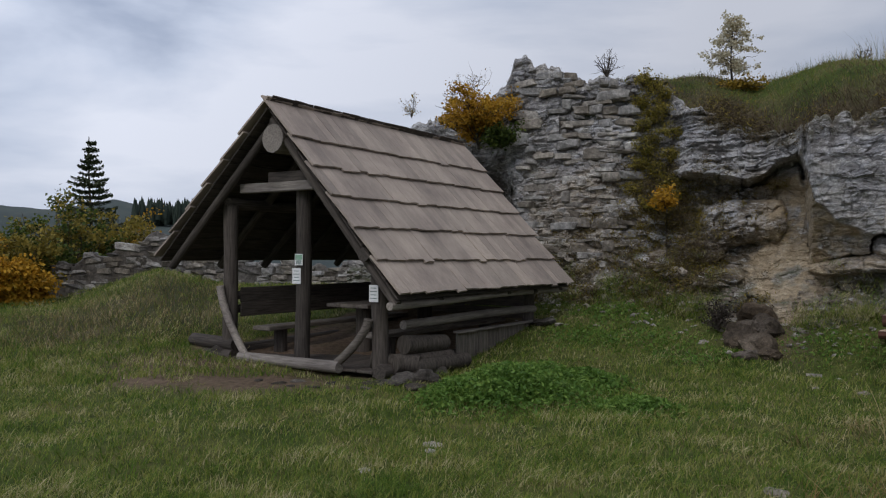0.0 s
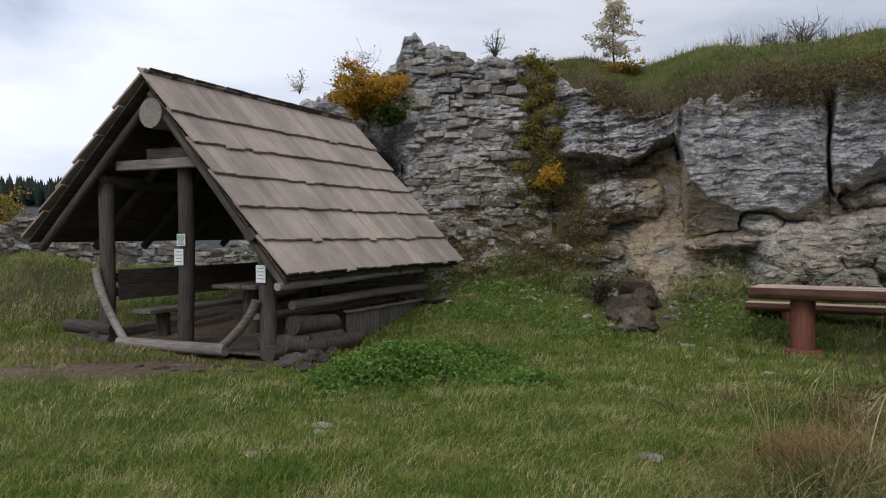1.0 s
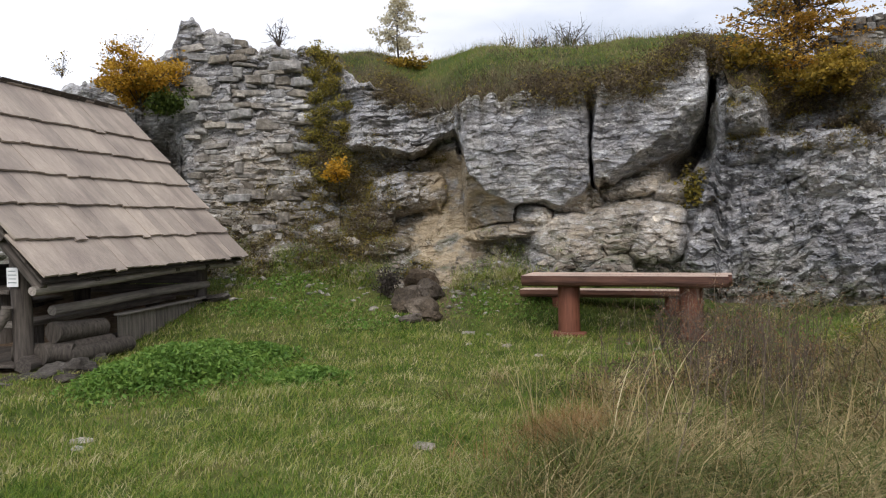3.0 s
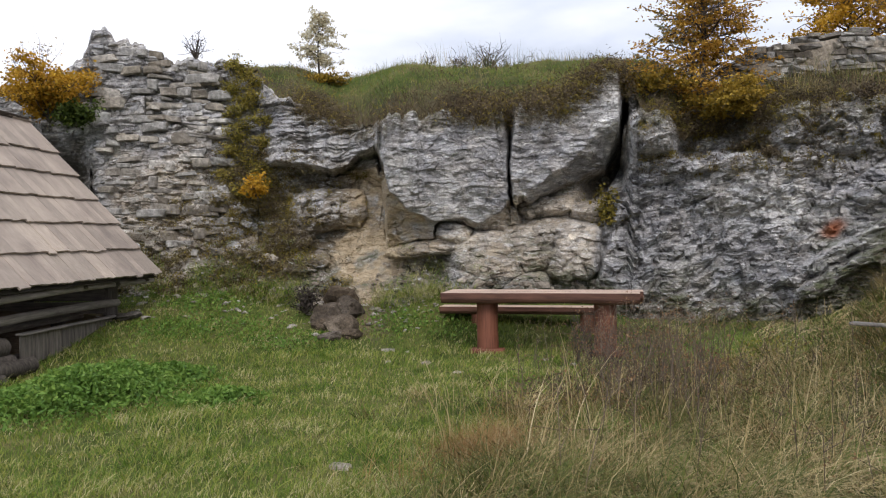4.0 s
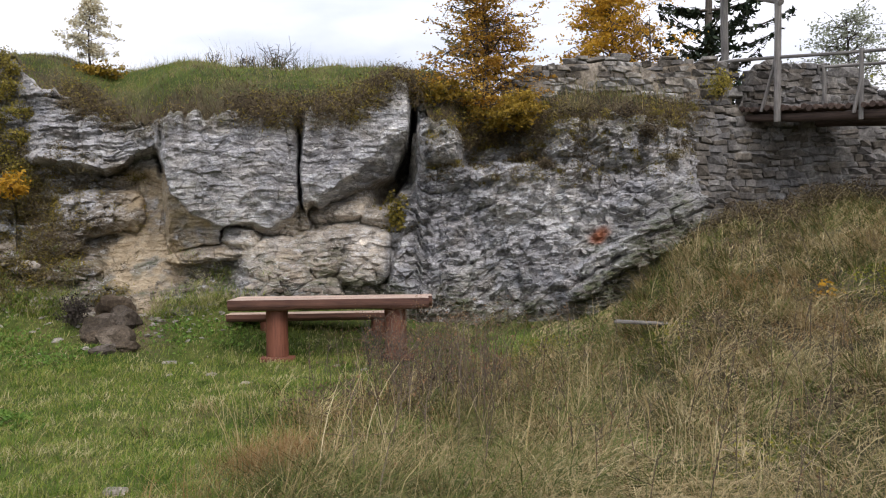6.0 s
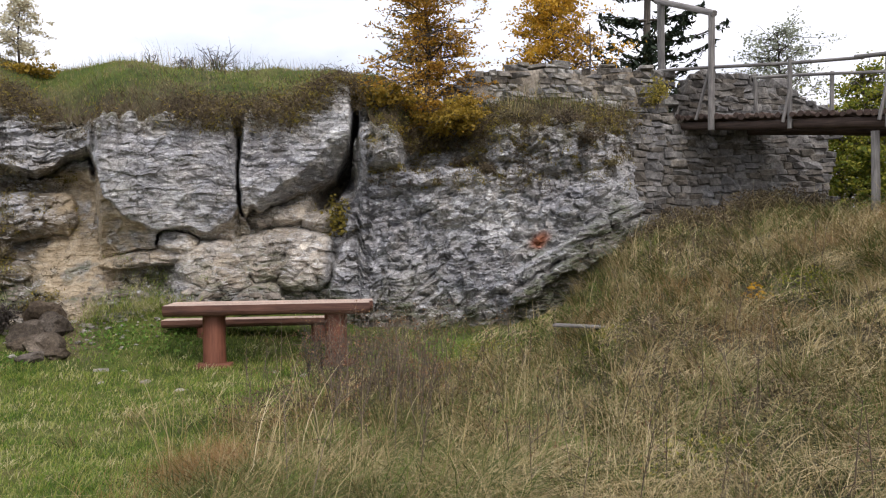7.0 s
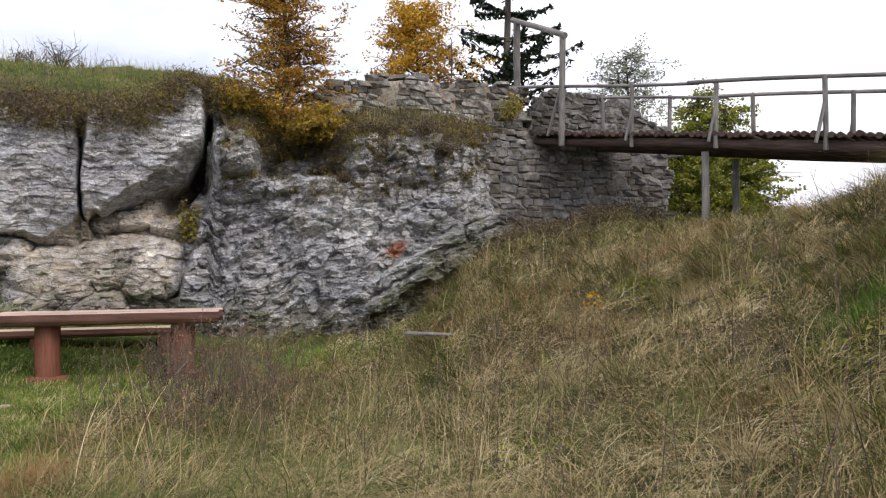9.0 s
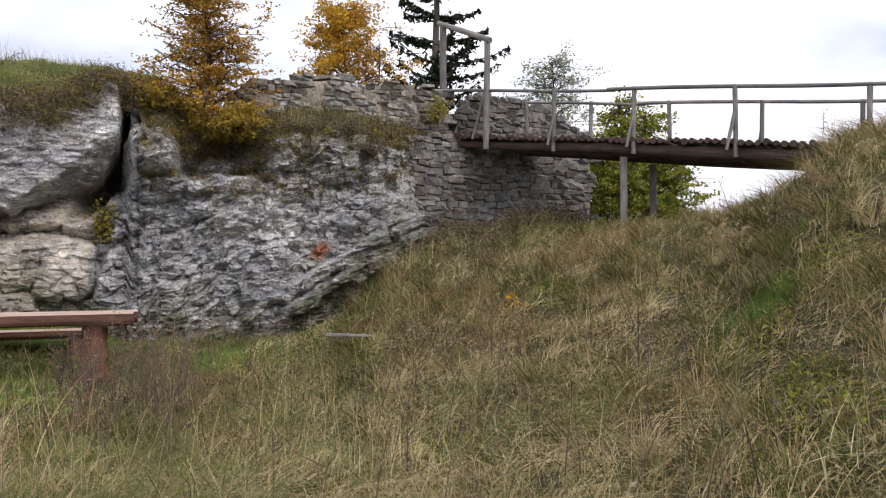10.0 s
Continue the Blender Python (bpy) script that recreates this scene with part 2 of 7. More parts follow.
M_STONE = stone_material("limestone_courses", (0.19, 0.185, 0.18), (0.31, 0.30, 0.285), (0.46, 0.45, 0.42))
M_STONE_WARM = stone_material("limestone_warm", (0.19, 0.17, 0.15), (0.29, 0.265, 0.235), (0.42, 0.395, 0.35))
M_SHINGLE = wood_material("grey_shingle", (0.235, 0.2, 0.17), (0.45, 0.385, 0.33), (14, 1, 14), 2.5, 0.8, 0.16)
M_OLDWOOD = wood_material("old_dark_timber", (0.035, 0.03, 0.026), (0.12, 0.105, 0.092))
M_MIDWOOD = wood_material("brown_grey_timber", (0.075, 0.066, 0.058), (0.21, 0.19, 0.165))
M_GREYWOOD = wood_material("silver_grey_timber", (0.14, 0.125, 0.11), (0.34, 0.31, 0.28))
M_BROWN = wood_material("brown_stained_log", (0.10, 0.036, 0.022), (0.205, 0.08, 0.048), (1, 9, 9), 2.5, 0.65, 0.1, 0.3)
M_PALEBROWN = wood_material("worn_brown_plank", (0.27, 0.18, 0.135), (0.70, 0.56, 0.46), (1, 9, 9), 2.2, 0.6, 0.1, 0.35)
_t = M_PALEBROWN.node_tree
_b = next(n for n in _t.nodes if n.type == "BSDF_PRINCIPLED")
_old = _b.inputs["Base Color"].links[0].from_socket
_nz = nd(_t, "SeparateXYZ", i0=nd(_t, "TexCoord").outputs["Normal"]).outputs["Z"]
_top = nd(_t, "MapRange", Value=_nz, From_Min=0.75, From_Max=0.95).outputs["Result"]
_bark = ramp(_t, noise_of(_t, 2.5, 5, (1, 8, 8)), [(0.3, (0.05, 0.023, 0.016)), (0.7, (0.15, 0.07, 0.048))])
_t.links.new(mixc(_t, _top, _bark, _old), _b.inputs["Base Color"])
M_DECK = wood_material("damp_brown_timber", (0.03, 0.02, 0.016), (0.10, 0.07, 0.055))
M_RAIL = wood_material("grey_rail_pole", (0.09, 0.085, 0.08), (0.24, 0.23, 0.215))
M_BARK = wood_material("bark", (0.03, 0.026, 0.022), (0.12, 0.105, 0.09), (8, 8, 1), 4)

# ---- the lie of the land, in degrees and metres round the middle of the meadow ----
OX, OY = 0.4, 0.0


def polar(az, r, z):
    a = np.radians(az)
    return np.stack(np.broadcast_arrays(OX + r * np.sin(a), OY + r * np.cos(a), z), -1)


CREST_AZ = [-180, -60, -32, -28, -22, -17, 0, 10, 18, 28, 38, 41, 46, 52, 55.5, 59, 63, 66, 70, 75, 79, 85, 90, 110, 180]
CREST_R = [16, 16, 22, 22, 20.3, 19.3, 16, 15, 13.9, 12.9, 12.6, 12.4, 12.3, 12.3, 12.6, 13, 13.7, 14.6, 15.3, 13.8, 12.6, 12.4, 11.6, 11, 16]
CREST_Z = [0, 0.1, 0.3, 0.4, 1.1, 0.75, 0.8, 0.75, 0.75, 0.7, 0.55, 0.3, 0.25, 0.28, 0.6, 1.3, 1.8, 1.95, 2.2, 1.95, 1.98, 2.28, 3.03, 3.6, 0]


def ground_z(az, r):
    az, r = np.broadcast_arrays(np.asarray(az, float), np.asarray(r, float))
    top, far = np.interp(az, CREST_AZ, CREST_Z), np.interp(az, CREST_AZ, CREST_R)
    start = np.interp(az, [-180, 8, 16, 40, 44, 55, 66, 76, 90, 130, 180], [10, 10, 10.8, 10.9, 9.6, 6.4, 4.8, 3.7, 3.0, 4, 10])
    t = np.clip((r - start) / (far - start), 0, 1)
    z = top * (0.45 * t + 0.55 * t * t * (3 - 2 * t))
    edge = np.interp(az, [-180, -60, -25, -12, 0, 60, 72, 76, 83, 90, 130, 180], [30, 28, 25, 26, 60, 60, 19, 14.2, 14.5, 19, 25, 30])
    z = z - 14 * (1 - np.exp(-np.clip(r - edge, 0, None) / 16)) - 22 * (1 - np.exp(-np.clip(r - edge, 0, None) / 160))
    p = polar(az, r, 0).reshape(-1, 3)
    soft = (0.05 * fbm(p * 0.55, 3, seed=3) + 0.022 * fbm(p * 2.3, 2, seed=5)).reshape(r.shape)
    return z + soft * smooth(0.5, 3.0, r)


def dryness(az, r):
    """0 on the short green sward, 1 where tall dry grass stands."""
    p = polar(az, r, 0).reshape(-1, 3)
    n = fbm(p * 0.6, 3, seed=21).reshape(np.shape(az))
    edge = np.minimum(24.5 + (np.asarray(r) - 4.8) * 4.2, 45.0)
    right = smooth(-4, 15, np.asarray(az) - edge + 6 * n) * smooth(165, 120, az)
    left = np.exp(-(((np.asarray(az) + 24) / 9) ** 4) - ((np.asarray(r) - 15.5) / 3.4) ** 4) * 0.85
    return np.clip(np.maximum(right, left + 0.16 * n), 0, 1)


def ground_material():
    m, t, b = nodes_of("meadow_turf")
    d = nd(t, "Attribute")
    d.attribute_name = "dry"
    n1 = noise_of(t, 1.1, 5, source="Position")
    n2 = noise_of(t, 11, 5, source="Position", rough=0.7)
    green = ramp(t, n1, [(0.3, (0.045, 0.068, 0.013)), (0.5, (0.075, 0.095, 0.022)), (0.7, (0.13, 0.12, 0.043))])
    # dry ground kept extra dark: shadow between the tussocks is painted in
    dry = ramp(t, n1, [(0.3, (0.03, 0.032, 0.014)), (0.5, (0.055, 0.047, 0.026)), (0.7, (0.10, 0.082, 0.05))])
    col = mixc(t, d.outputs["Fac"], green, dry)
    col = mixc(t, 1.0, col, ramp(t, n2, [(0.3, (0.5, 0.5, 0.5)), (0.7, (1.3, 1.3, 1.25))]), "MULTIPLY")
    bare = nd(t, "Attribute")
    bare.attribute_name = "bare"
    soil_tone = ramp(t, n2, [(0.3, (0.075, 0.05, 0.032)), (0.7, (0.2, 0.145, 0.10))])
    col = mixc(t, bare.outputs["Fac"], col, soil_tone)
    t.links.new(col, b.inputs["Base Color"])
    b.inputs["Roughness"].default_value = 0.95
    b.inputs["Specular IOR Level"].default_value = 0.1
    bump(t, b, n2, 0.8, 0.05)
    return m


M_GROUND = ground_material()


def set_attr(me, name, values):
    a = me.attributes.new(name, "FLOAT", "POINT")
    a.data.foreach_set("value", np.ascontiguousarray(values, dtype=np.float32).ravel())


HUT = pose(-2.30, 10.14, 0.0, 0, 0, -math.degrees(0.546))   # local x across the gable, y along the ridge


def build_ground():
    az = np.r_[np.arange(-180, -44, 4.0), np.arange(-44, 104, 0.5), np.arange(104, 180.1, 4.0)]
    r = np.r_[0.02, np.arange(0.5, 20, 0.2), np.geomspace(20, 4500, 46)]
    A, R = np.meshgrid(az, r)
    Z = ground_z(A, R)
    v = polar(A, R, Z)
    me = Buf().add(v.reshape(-1, 3), grid_faces(len(r), len(az))).mesh("ground", M_GROUND)
    set_attr(me, "dry", np.clip(dryness(A, R), 0, 1))
    # trodden earth at the shelter's open gable
    inv = HUT.inverted()
    mloc = np.array(inv)
    loc = v.reshape(-1, 3) @ mloc[:3, :3].T + mloc[:3, 3]
    worn = np.exp(-(((loc[:, 0] + 0.25) / 1.75) ** 2 + ((loc[:, 1] + 0.75) / 1.0) ** 2) ** 2) * 1.4 + ((abs(loc[:, 0]) < 1.7) & (loc[:, 1] > 0.2) & (loc[:, 1] < 4.6))
    worn = worn + 0.9 * (np.exp(-(((A - 20.6) / 2.6) ** 4)) * smooth(2.6, 1.2, np.interp(A, CREST_AZ, CREST_R) - R)).ravel()
    set_attr(me, "bare", np.clip(worn + 0.35 * fbm(v.reshape(-1, 3) * 2, 3, seed=8) * (worn > 0.05), 0, 1))
    return tagged(new("ground", me), "uneven meadow with short green grass and dry bank", "ground", kind="structure")


build_ground()

# ---- the rock face ----
ROCK_AZ = [-9, -4, 0, 3, 10, 16, 20, 23, 28, 33, 38, 41, 46, 52, 56, 58.5, 60.5, 62, 64.5]
ROCK_R = [17.4, 16.6, 15.9, 15.4, 15.0, 14.2, 13.8, 13.4, 13.0, 12.9, 12.8, 12.35, 12.25, 12.25, 12.6, 13.0, 13.7, 14.6, 16.5]
TOP_AZ = [-9, -5.5, -1, 2.6, 3.0, 3.3, 4.1, 4.7, 5.6, 8.2, 11.4, 14, 15.5, 18, 21, 24, 32, 36.5, 38, 39.3, 40.6, 42, 44, 50, 56, 61, 63, 64.5]
TOP_Z = [4.0, 4.3, 4.7, 5.0, 5.4, 5.72, 5.75, 5.48, 5.38, 5.06, 5.14, 4.95, 4.35, 4.0, 3.75, 3.6, 3.72, 3.78, 4.05, 4.3, 4.2, 3.6, 3.45, 3.55, 3.65, 3.75, 3.8, 3.7]
UNDER_AZ = [22.3, 22.9, 23.5, 25, 27, 30.4, 32.0, 32.5, 33.7, 36.2, 39.2, 40.2, 40.6]
UNDER_Z = [3.35, 2.95, 2.35, 2.02, 1.80, 1.84, 2.05, 2.16, 2.14, 2.36, 2.72, 3.2, 3.9]


def lump(az, z, ca, cz, wide, high, depth, turn=0.0, power=3.0, wob=0.0):
    """How far a rounded rock stands out of the face: middle in degrees and height, half sizes in metres."""
    u, w = np.radians(az - ca) * 13.0, z - cz
    c, s = math.cos(radians(turn)), math.sin(radians(turn))
    q = np.abs((u * c + w * s) / wide) ** power + np.abs((w * c - u * s) / high) ** power
    return depth * np.sqrt(np.clip(1 - q * (1 + 0.35 * wob), 0, 1))


# rocks that stand out of the face: middle, half sizes, depth, turn
LEDGES = [(18.9, 2.12, 0.62, 0.42, 0.55, 4), (16.3, 1.62, 0.40, 0.24, 0.32, 12), (13.5, 1.35, 0.45, 0.22, 0.30, -6),
          (11.0, 1.05, 0.55, 0.20, 0.30, 5), (17.6, 1.18, 0.36, 0.16, 0.32, 10), (21.9, 3.15, 0.32, 0.40, 0.30, 0),
          (23.0, 2.82, 0.22, 0.20, 0.38, -40)]
BOULDERS = [(26.4, 1.42, 0.72, 0.15, 0.26, 8), (28.3, 1.66, 0.34, 0.17, 0.42, -12), (31.2, 1.22, 0.62, 0.50, 0.50, -18),
            (34.2, 1.42, 0.62, 0.44, 0.42, 10), (36.9, 1.34, 0.46, 0.50, 0.46, -8), (35.0, 2.06, 0.50, 0.17, 0.30, 10),
            (37.9, 1.98, 0.26, 0.16, 0.34, -5), (29.6, 0.82, 0.42, 0.26, 0.36, 0), (33.4, 0.80, 0.46, 0.24, 0.42, 5)]
CRAGS = [(42.6, 3.2, 0.40, 0.44, 0.78, 15), (43.6, 2.60, 0.62, 0.22, 0.20, 8), (46.4, 2.35, 0.50, 0.30, 0.18, -30),
         (52.0, 3.25, 0.75, 0.34, 0.34, 0), (55.4, 3.15, 0.50, 0.40, 0.36, 8), (58.4, 3.10, 0.36, 0.36, 0.30, -12),
         (49.0, 2.45, 0.70, 0.48, 0.20, 35), (53.2, 2.42, 0.50, 0.36, 0.20, -35), (57.0, 2.35, 0.55, 0.24, 0.30, 38)]


def rock_radius(az, z):
    """Distance of the rock face; az and z are flat arrays."""
    R = np.interp(az, ROCK_AZ, ROCK_R)
    p = polar(az, 13.5, z)
    wob = fbm(p * 0.7, 3, seed=31)
    ragged = fbm(p * 2.2, 3, seed=37)
    zb = np.interp(az, CREST_AZ, CREST_Z)
    h = z - zb
    lean = np.interp(az, [-9, 3, 10, 14, 20, 25, 38, 41, 60, 70], [0.22, 0.14, 0.14, 0.3, 0.52, 0.36, 0.2, 0.2, 0.2, 0.1])
    r = R + lean * h
    # scree and loose earth at the foot of the face
    scree = np.interp(az, [2, 8, 14, 19, 23, 27, 30, 36, 40], [0.7, 0.9, 1.0, 0.9, 0.8, 0.35, 0.3, 0.25, 0])
    r = r - scree * np.exp(-np.clip(h, 0, None) / 0.6)
    # dark strata overhang the scree
    sill = np.interp(az, [13.5, 15, 17.5, 19.5, 21, 22.4], [3.2, 2.95, 2.85, 2.78, 3.0, 3.12])
    band = smooth(13.8, 16.0, az) * (1 - smooth(22.6, 23.0, az)) * smooth(-0.03, 0.05, z - sill + 0.06 * ragged)
    r = r - (0.75 + 0.12 * wob) * band
    # ledges and loose rocks
    out, second = np.zeros(len(az)), np.zeros(len(az))
    for k, (ca, cz, wide, high, depth, turn) in enumerate(LEDGES + BOULDERS):
        one = lump(az, z, ca, cz, wide, high, depth, turn, 2.6 + (k % 3) * 0.7, ragged)
        second = np.maximum(second, np.minimum(out, one))
        out = np.maximum(out, one)
    seam = np.exp(-(((out - second + 0.05 * ragged) / 0.03) ** 2)) * smooth(0.04, 0.12, second) * smooth(-0.2, 0.4, wob + ragged)
    r = r - out + 0.07 * seam
    # shaded hollow between the gully and the pale boulders
    r = r + 0.35 * np.exp(-(((az - 25.6) / 2.2) ** 4) - ((z - 1.05) / 0.2) ** 4)
    # two great blocks with an undercut below
    under = np.interp(az, UNDER_AZ, UNDER_Z)
    inside = smooth(22.3, 22.8, az) * (1 - smooth(40.2, 40.6, az))
    block = inside * smooth(-0.015, 0.03, z - under + 0.06 * ragged)
    full = 12.50 + 0.10 * np.clip(z - 2.6, 0, None) ** 2 + 0.30 * np.clip(2.55 - z, 0, None) ** 1.4
    full = full + 0.0042 * (az - 28) ** 2 * (az < 32.3) + 0.015 * np.abs(az - 36) * (az >= 32.3) - 0.10 * (az >= 32.4)
    slant = 1.7 * np.clip(2.22 + 0.165 * (az - 33.4) + 0.05 * ragged - z, 0, 0.9) * smooth(33.2, 34.2, az)   # the hollow side of the second block
    r = np.where(az < 34.0, np.minimum(r, full + 0.16 + 0.25 * np.clip(under - z, 0, 1.5) ** 0.7 + 3 * smooth(23.4, 22.4, az) + 3 * smooth(33, 34, az) + 3 * (out > 0.02)), r)
    r = r * (1 - block) + (full + slant) * block
    # joint between the blocks, wider above
    wid = 0.10 + 0.16 * smooth(3.0, 3.6, z) + 0.04 * wob
    line = 32.55 - 0.22 * (z - 2.8) + 0.25 * ragged * smooth(3.4, 2.6, z)
    r = r + 0.6 * np.exp(-(((az - line) / wid) ** 2)) * smooth(2.0, 2.2, z) * inside
    r = r + 0.35 * np.exp(-(((az - 22.9) / 0.2) ** 2)) * smooth(2.6, 2.9, z)
    # dark hollow under the second block's end, and the cleft above it
    below = smooth(0.02, -0.06, z - under) * smooth(-0.55, -0.3, z - under)
    r = r + 1.7 * below * smooth(37.0, 39.0, az) * (1 - smooth(40.6, 41.0, az))
    r = r + (0.14 + 0.86 * smooth(3.3, 2.7, z)) * np.exp(-(((az - 40.45 - 0.75 * (z - 3.0)) / (0.24 + 0.45 * smooth(3.1, 2.5, z))) ** 2)) * smooth(2.3, 2.55, z) * smooth(3.75, 3.45, z)
    # the right-hand mass steps forward along a slanting edge
    lip = np.interp(z, [0.4, 1.0, 1.5, 2.1, 2.8, 3.6], [38.3, 38.9, 39.5, 40.3, 41.0, 41.3])
    mass = smooth(-0.22, 0.12, az - lip + 0.22 * ragged) * smooth(36.5, 37.5, az)
    fore = np.interp(az, [37, 41, 46], [12.32, 12.3, 12.25]) + 0.2 * h
    r = np.where(az < 43, r * (1 - mass) + np.minimum(r, fore) * mass, r)
    # the earthy ledge beside the knob, and crags that stand out of the mass
    ledge = smooth(43.6, 44.6, az) * (1 - smooth(49.5, 51.5, az)) * smooth(2.72, 2.95, z + 0.10 * ragged)
    r = r + 0.75 * ledge
    crags = 0
    for k, (ca, cz, wide, high, depth, turn) in enumerate(CRAGS):
        crags = np.maximum(crags, lump(az, z, ca, cz, wide, high, depth, turn, 2.6 + (k % 3) * 0.8, ragged))
    r = r - crags
    r = r + 0.3 * np.exp(-(((az - 56.9 - 1.3 * (z - 3.0)) / 0.4) ** 2)) * smooth(2.6, 2.9, z)
    # slabs that lean against the foot of the mass, with a dark gap behind each
    u = np.radians(az - 54.0) * 13.0
    for off, deep in ((0.0, 0.42), (0.34, 0.28)):
        w = z - 0.95 - 0.62 * u - off + 0.12 * wob + 0.10 * ragged
        r = r - deep * smooth(-0.30, -0.22, w + 0.08 * ragged) * smooth(0.10, -0.02, w) * smooth(-0.7, -0.3, u) * smooth(2.0, 1.5, u)
    # hollow under the shrub bay in the left-hand cliff
    r = r + 1.5 * np.exp(-(((az - 1.6 + 0.4 * ragged) / 1.4) ** 6) - ((z - 2.3 + 0.2 * ragged) / 1.0) ** 6)
    return r, block, scree, wob


def rock_detail(az, z, r, block):
    """Layered, faceted relief laid over the face; it stands out of the face for positive values."""
    p = polar(az, r, z)
    s = np.radians(az) * 13.0
    q = np.stack([s, z, s * 0], -1)
    right = smooth(40.7, 41.3, az)
    zz = z + 0.06 * fbm(q * 0.9, 2, seed=41) + 0.02 * fbm(q * 3.0, 2, seed=44)
    s = s + 0.08 * fbm(q * 1.2, 2, seed=43)
    # the beds of the right-hand mass rise to the east
    zz = zz - right * 0.16 * (s - 10.8)

    def layer(across, up, seed):
        c = cells(np.stack([s * across + seed, zz * up, s * 0], -1), seed)
        return c[2] - 0.5, c[3], smooth(0.07, 0.0, c[1] - c[0])

    def beds(freq, seed, even, cover):
        t = (zz + 0.10 * vnoise(np.stack([s * 0.3, zz * 2.2, s * 0], -1), seed)) * freq + even * fbm(q * np.array([0.9, 1.5, 1.0]), 3, seed=seed + 1)
        saw = t - np.floor(t)
        held = smooth(cover, cover + 0.35, fbm(np.stack([s * 2.1, zz * 1.5, np.floor(t) * 3.7], -1), 3, seed=seed + 3))
        return (smooth(0.0, 0.10, saw) * (1 - saw) - 0.4) * held

    i1, t1, g1 = layer(0.75, 1.1, 51)
    i2, t2, g2 = layer(2.0, 3.4, 61)
    i3, t3, g3 = layer(5.0, 9.0, 67)
    vary = smooth(-0.5, 0.6, fbm(p * 0.8, 3, seed=77))
    calm = 1 - 0.55 * block
    d = (0.10 * i1 + 0.30 * t1 - 0.025 * g1) * (1 - 0.5 * block)
    d = d + ((0.08 * i2 + 0.28 * t2) * (0.4 + 0.8 * vary) - 0.02 * g2 * vary) * calm
    d = d + (0.04 * i3 + 0.13 * t3 - 0.008 * g3) * (calm + 0.2 * right)
    strata = smooth(14.0, 15.5, az) * (1 - smooth(22, 23, az)) * smooth(2.5, 2.8, z)
    strata = np.maximum(strata, 0.22 * smooth(2, 3.2, az) * (1 - smooth(14, 15.5, az)) * smooth(1.5, 2.1, z))
    d = d + beds(4.5, 171, 0.6, 0.1 - 0.4 * strata) * (0.035 + 0.07 * strata)
    d = d + beds(9.5, 181, 0.7, 0.0 - 0.4 * strata) * (0.035 + 0.045 * strata)
    d = d + beds(21.0, 191, 0.8, -0.1) * 0.018
    # chipped facets and pits across the right-hand mass
    c = cells(np.stack([(s + 0.55 * zz) * 3.4, (zz - 0.4 * s) * 4.2, s * 0], -1), 203)
    d = d + right * (0.07 * (c[2] - 0.5) + 0.22 * c[3] - 0.03 * smooth(0.06, 0.0, c[1] - c[0]) * vary)
    pits = smooth(0.28, 0.55, fbm(np.stack([s * 2.6, zz * 4.0, s * 0], -1), 3, 0.6, seed=211))
    d = d - pits * (0.07 - 0.03 * block)
    d = d + 0.05 * fbm(p * 1.3, 3, 0.55, seed=81) + 0.022 * fbm(p * 8, 3, 0.6, seed=85)
    # worn smooth boulders under the great blocks
    lows = smooth(24.0, 26.0, az) * (1 - smooth(38.2, 38.9, az)) * (1 - block) * smooth(0.5, 0.8, z)
    d = d * (1 - 0.2 * lows)
    return d, np.clip(g1 + g2 * vary, 0, 1) * calm


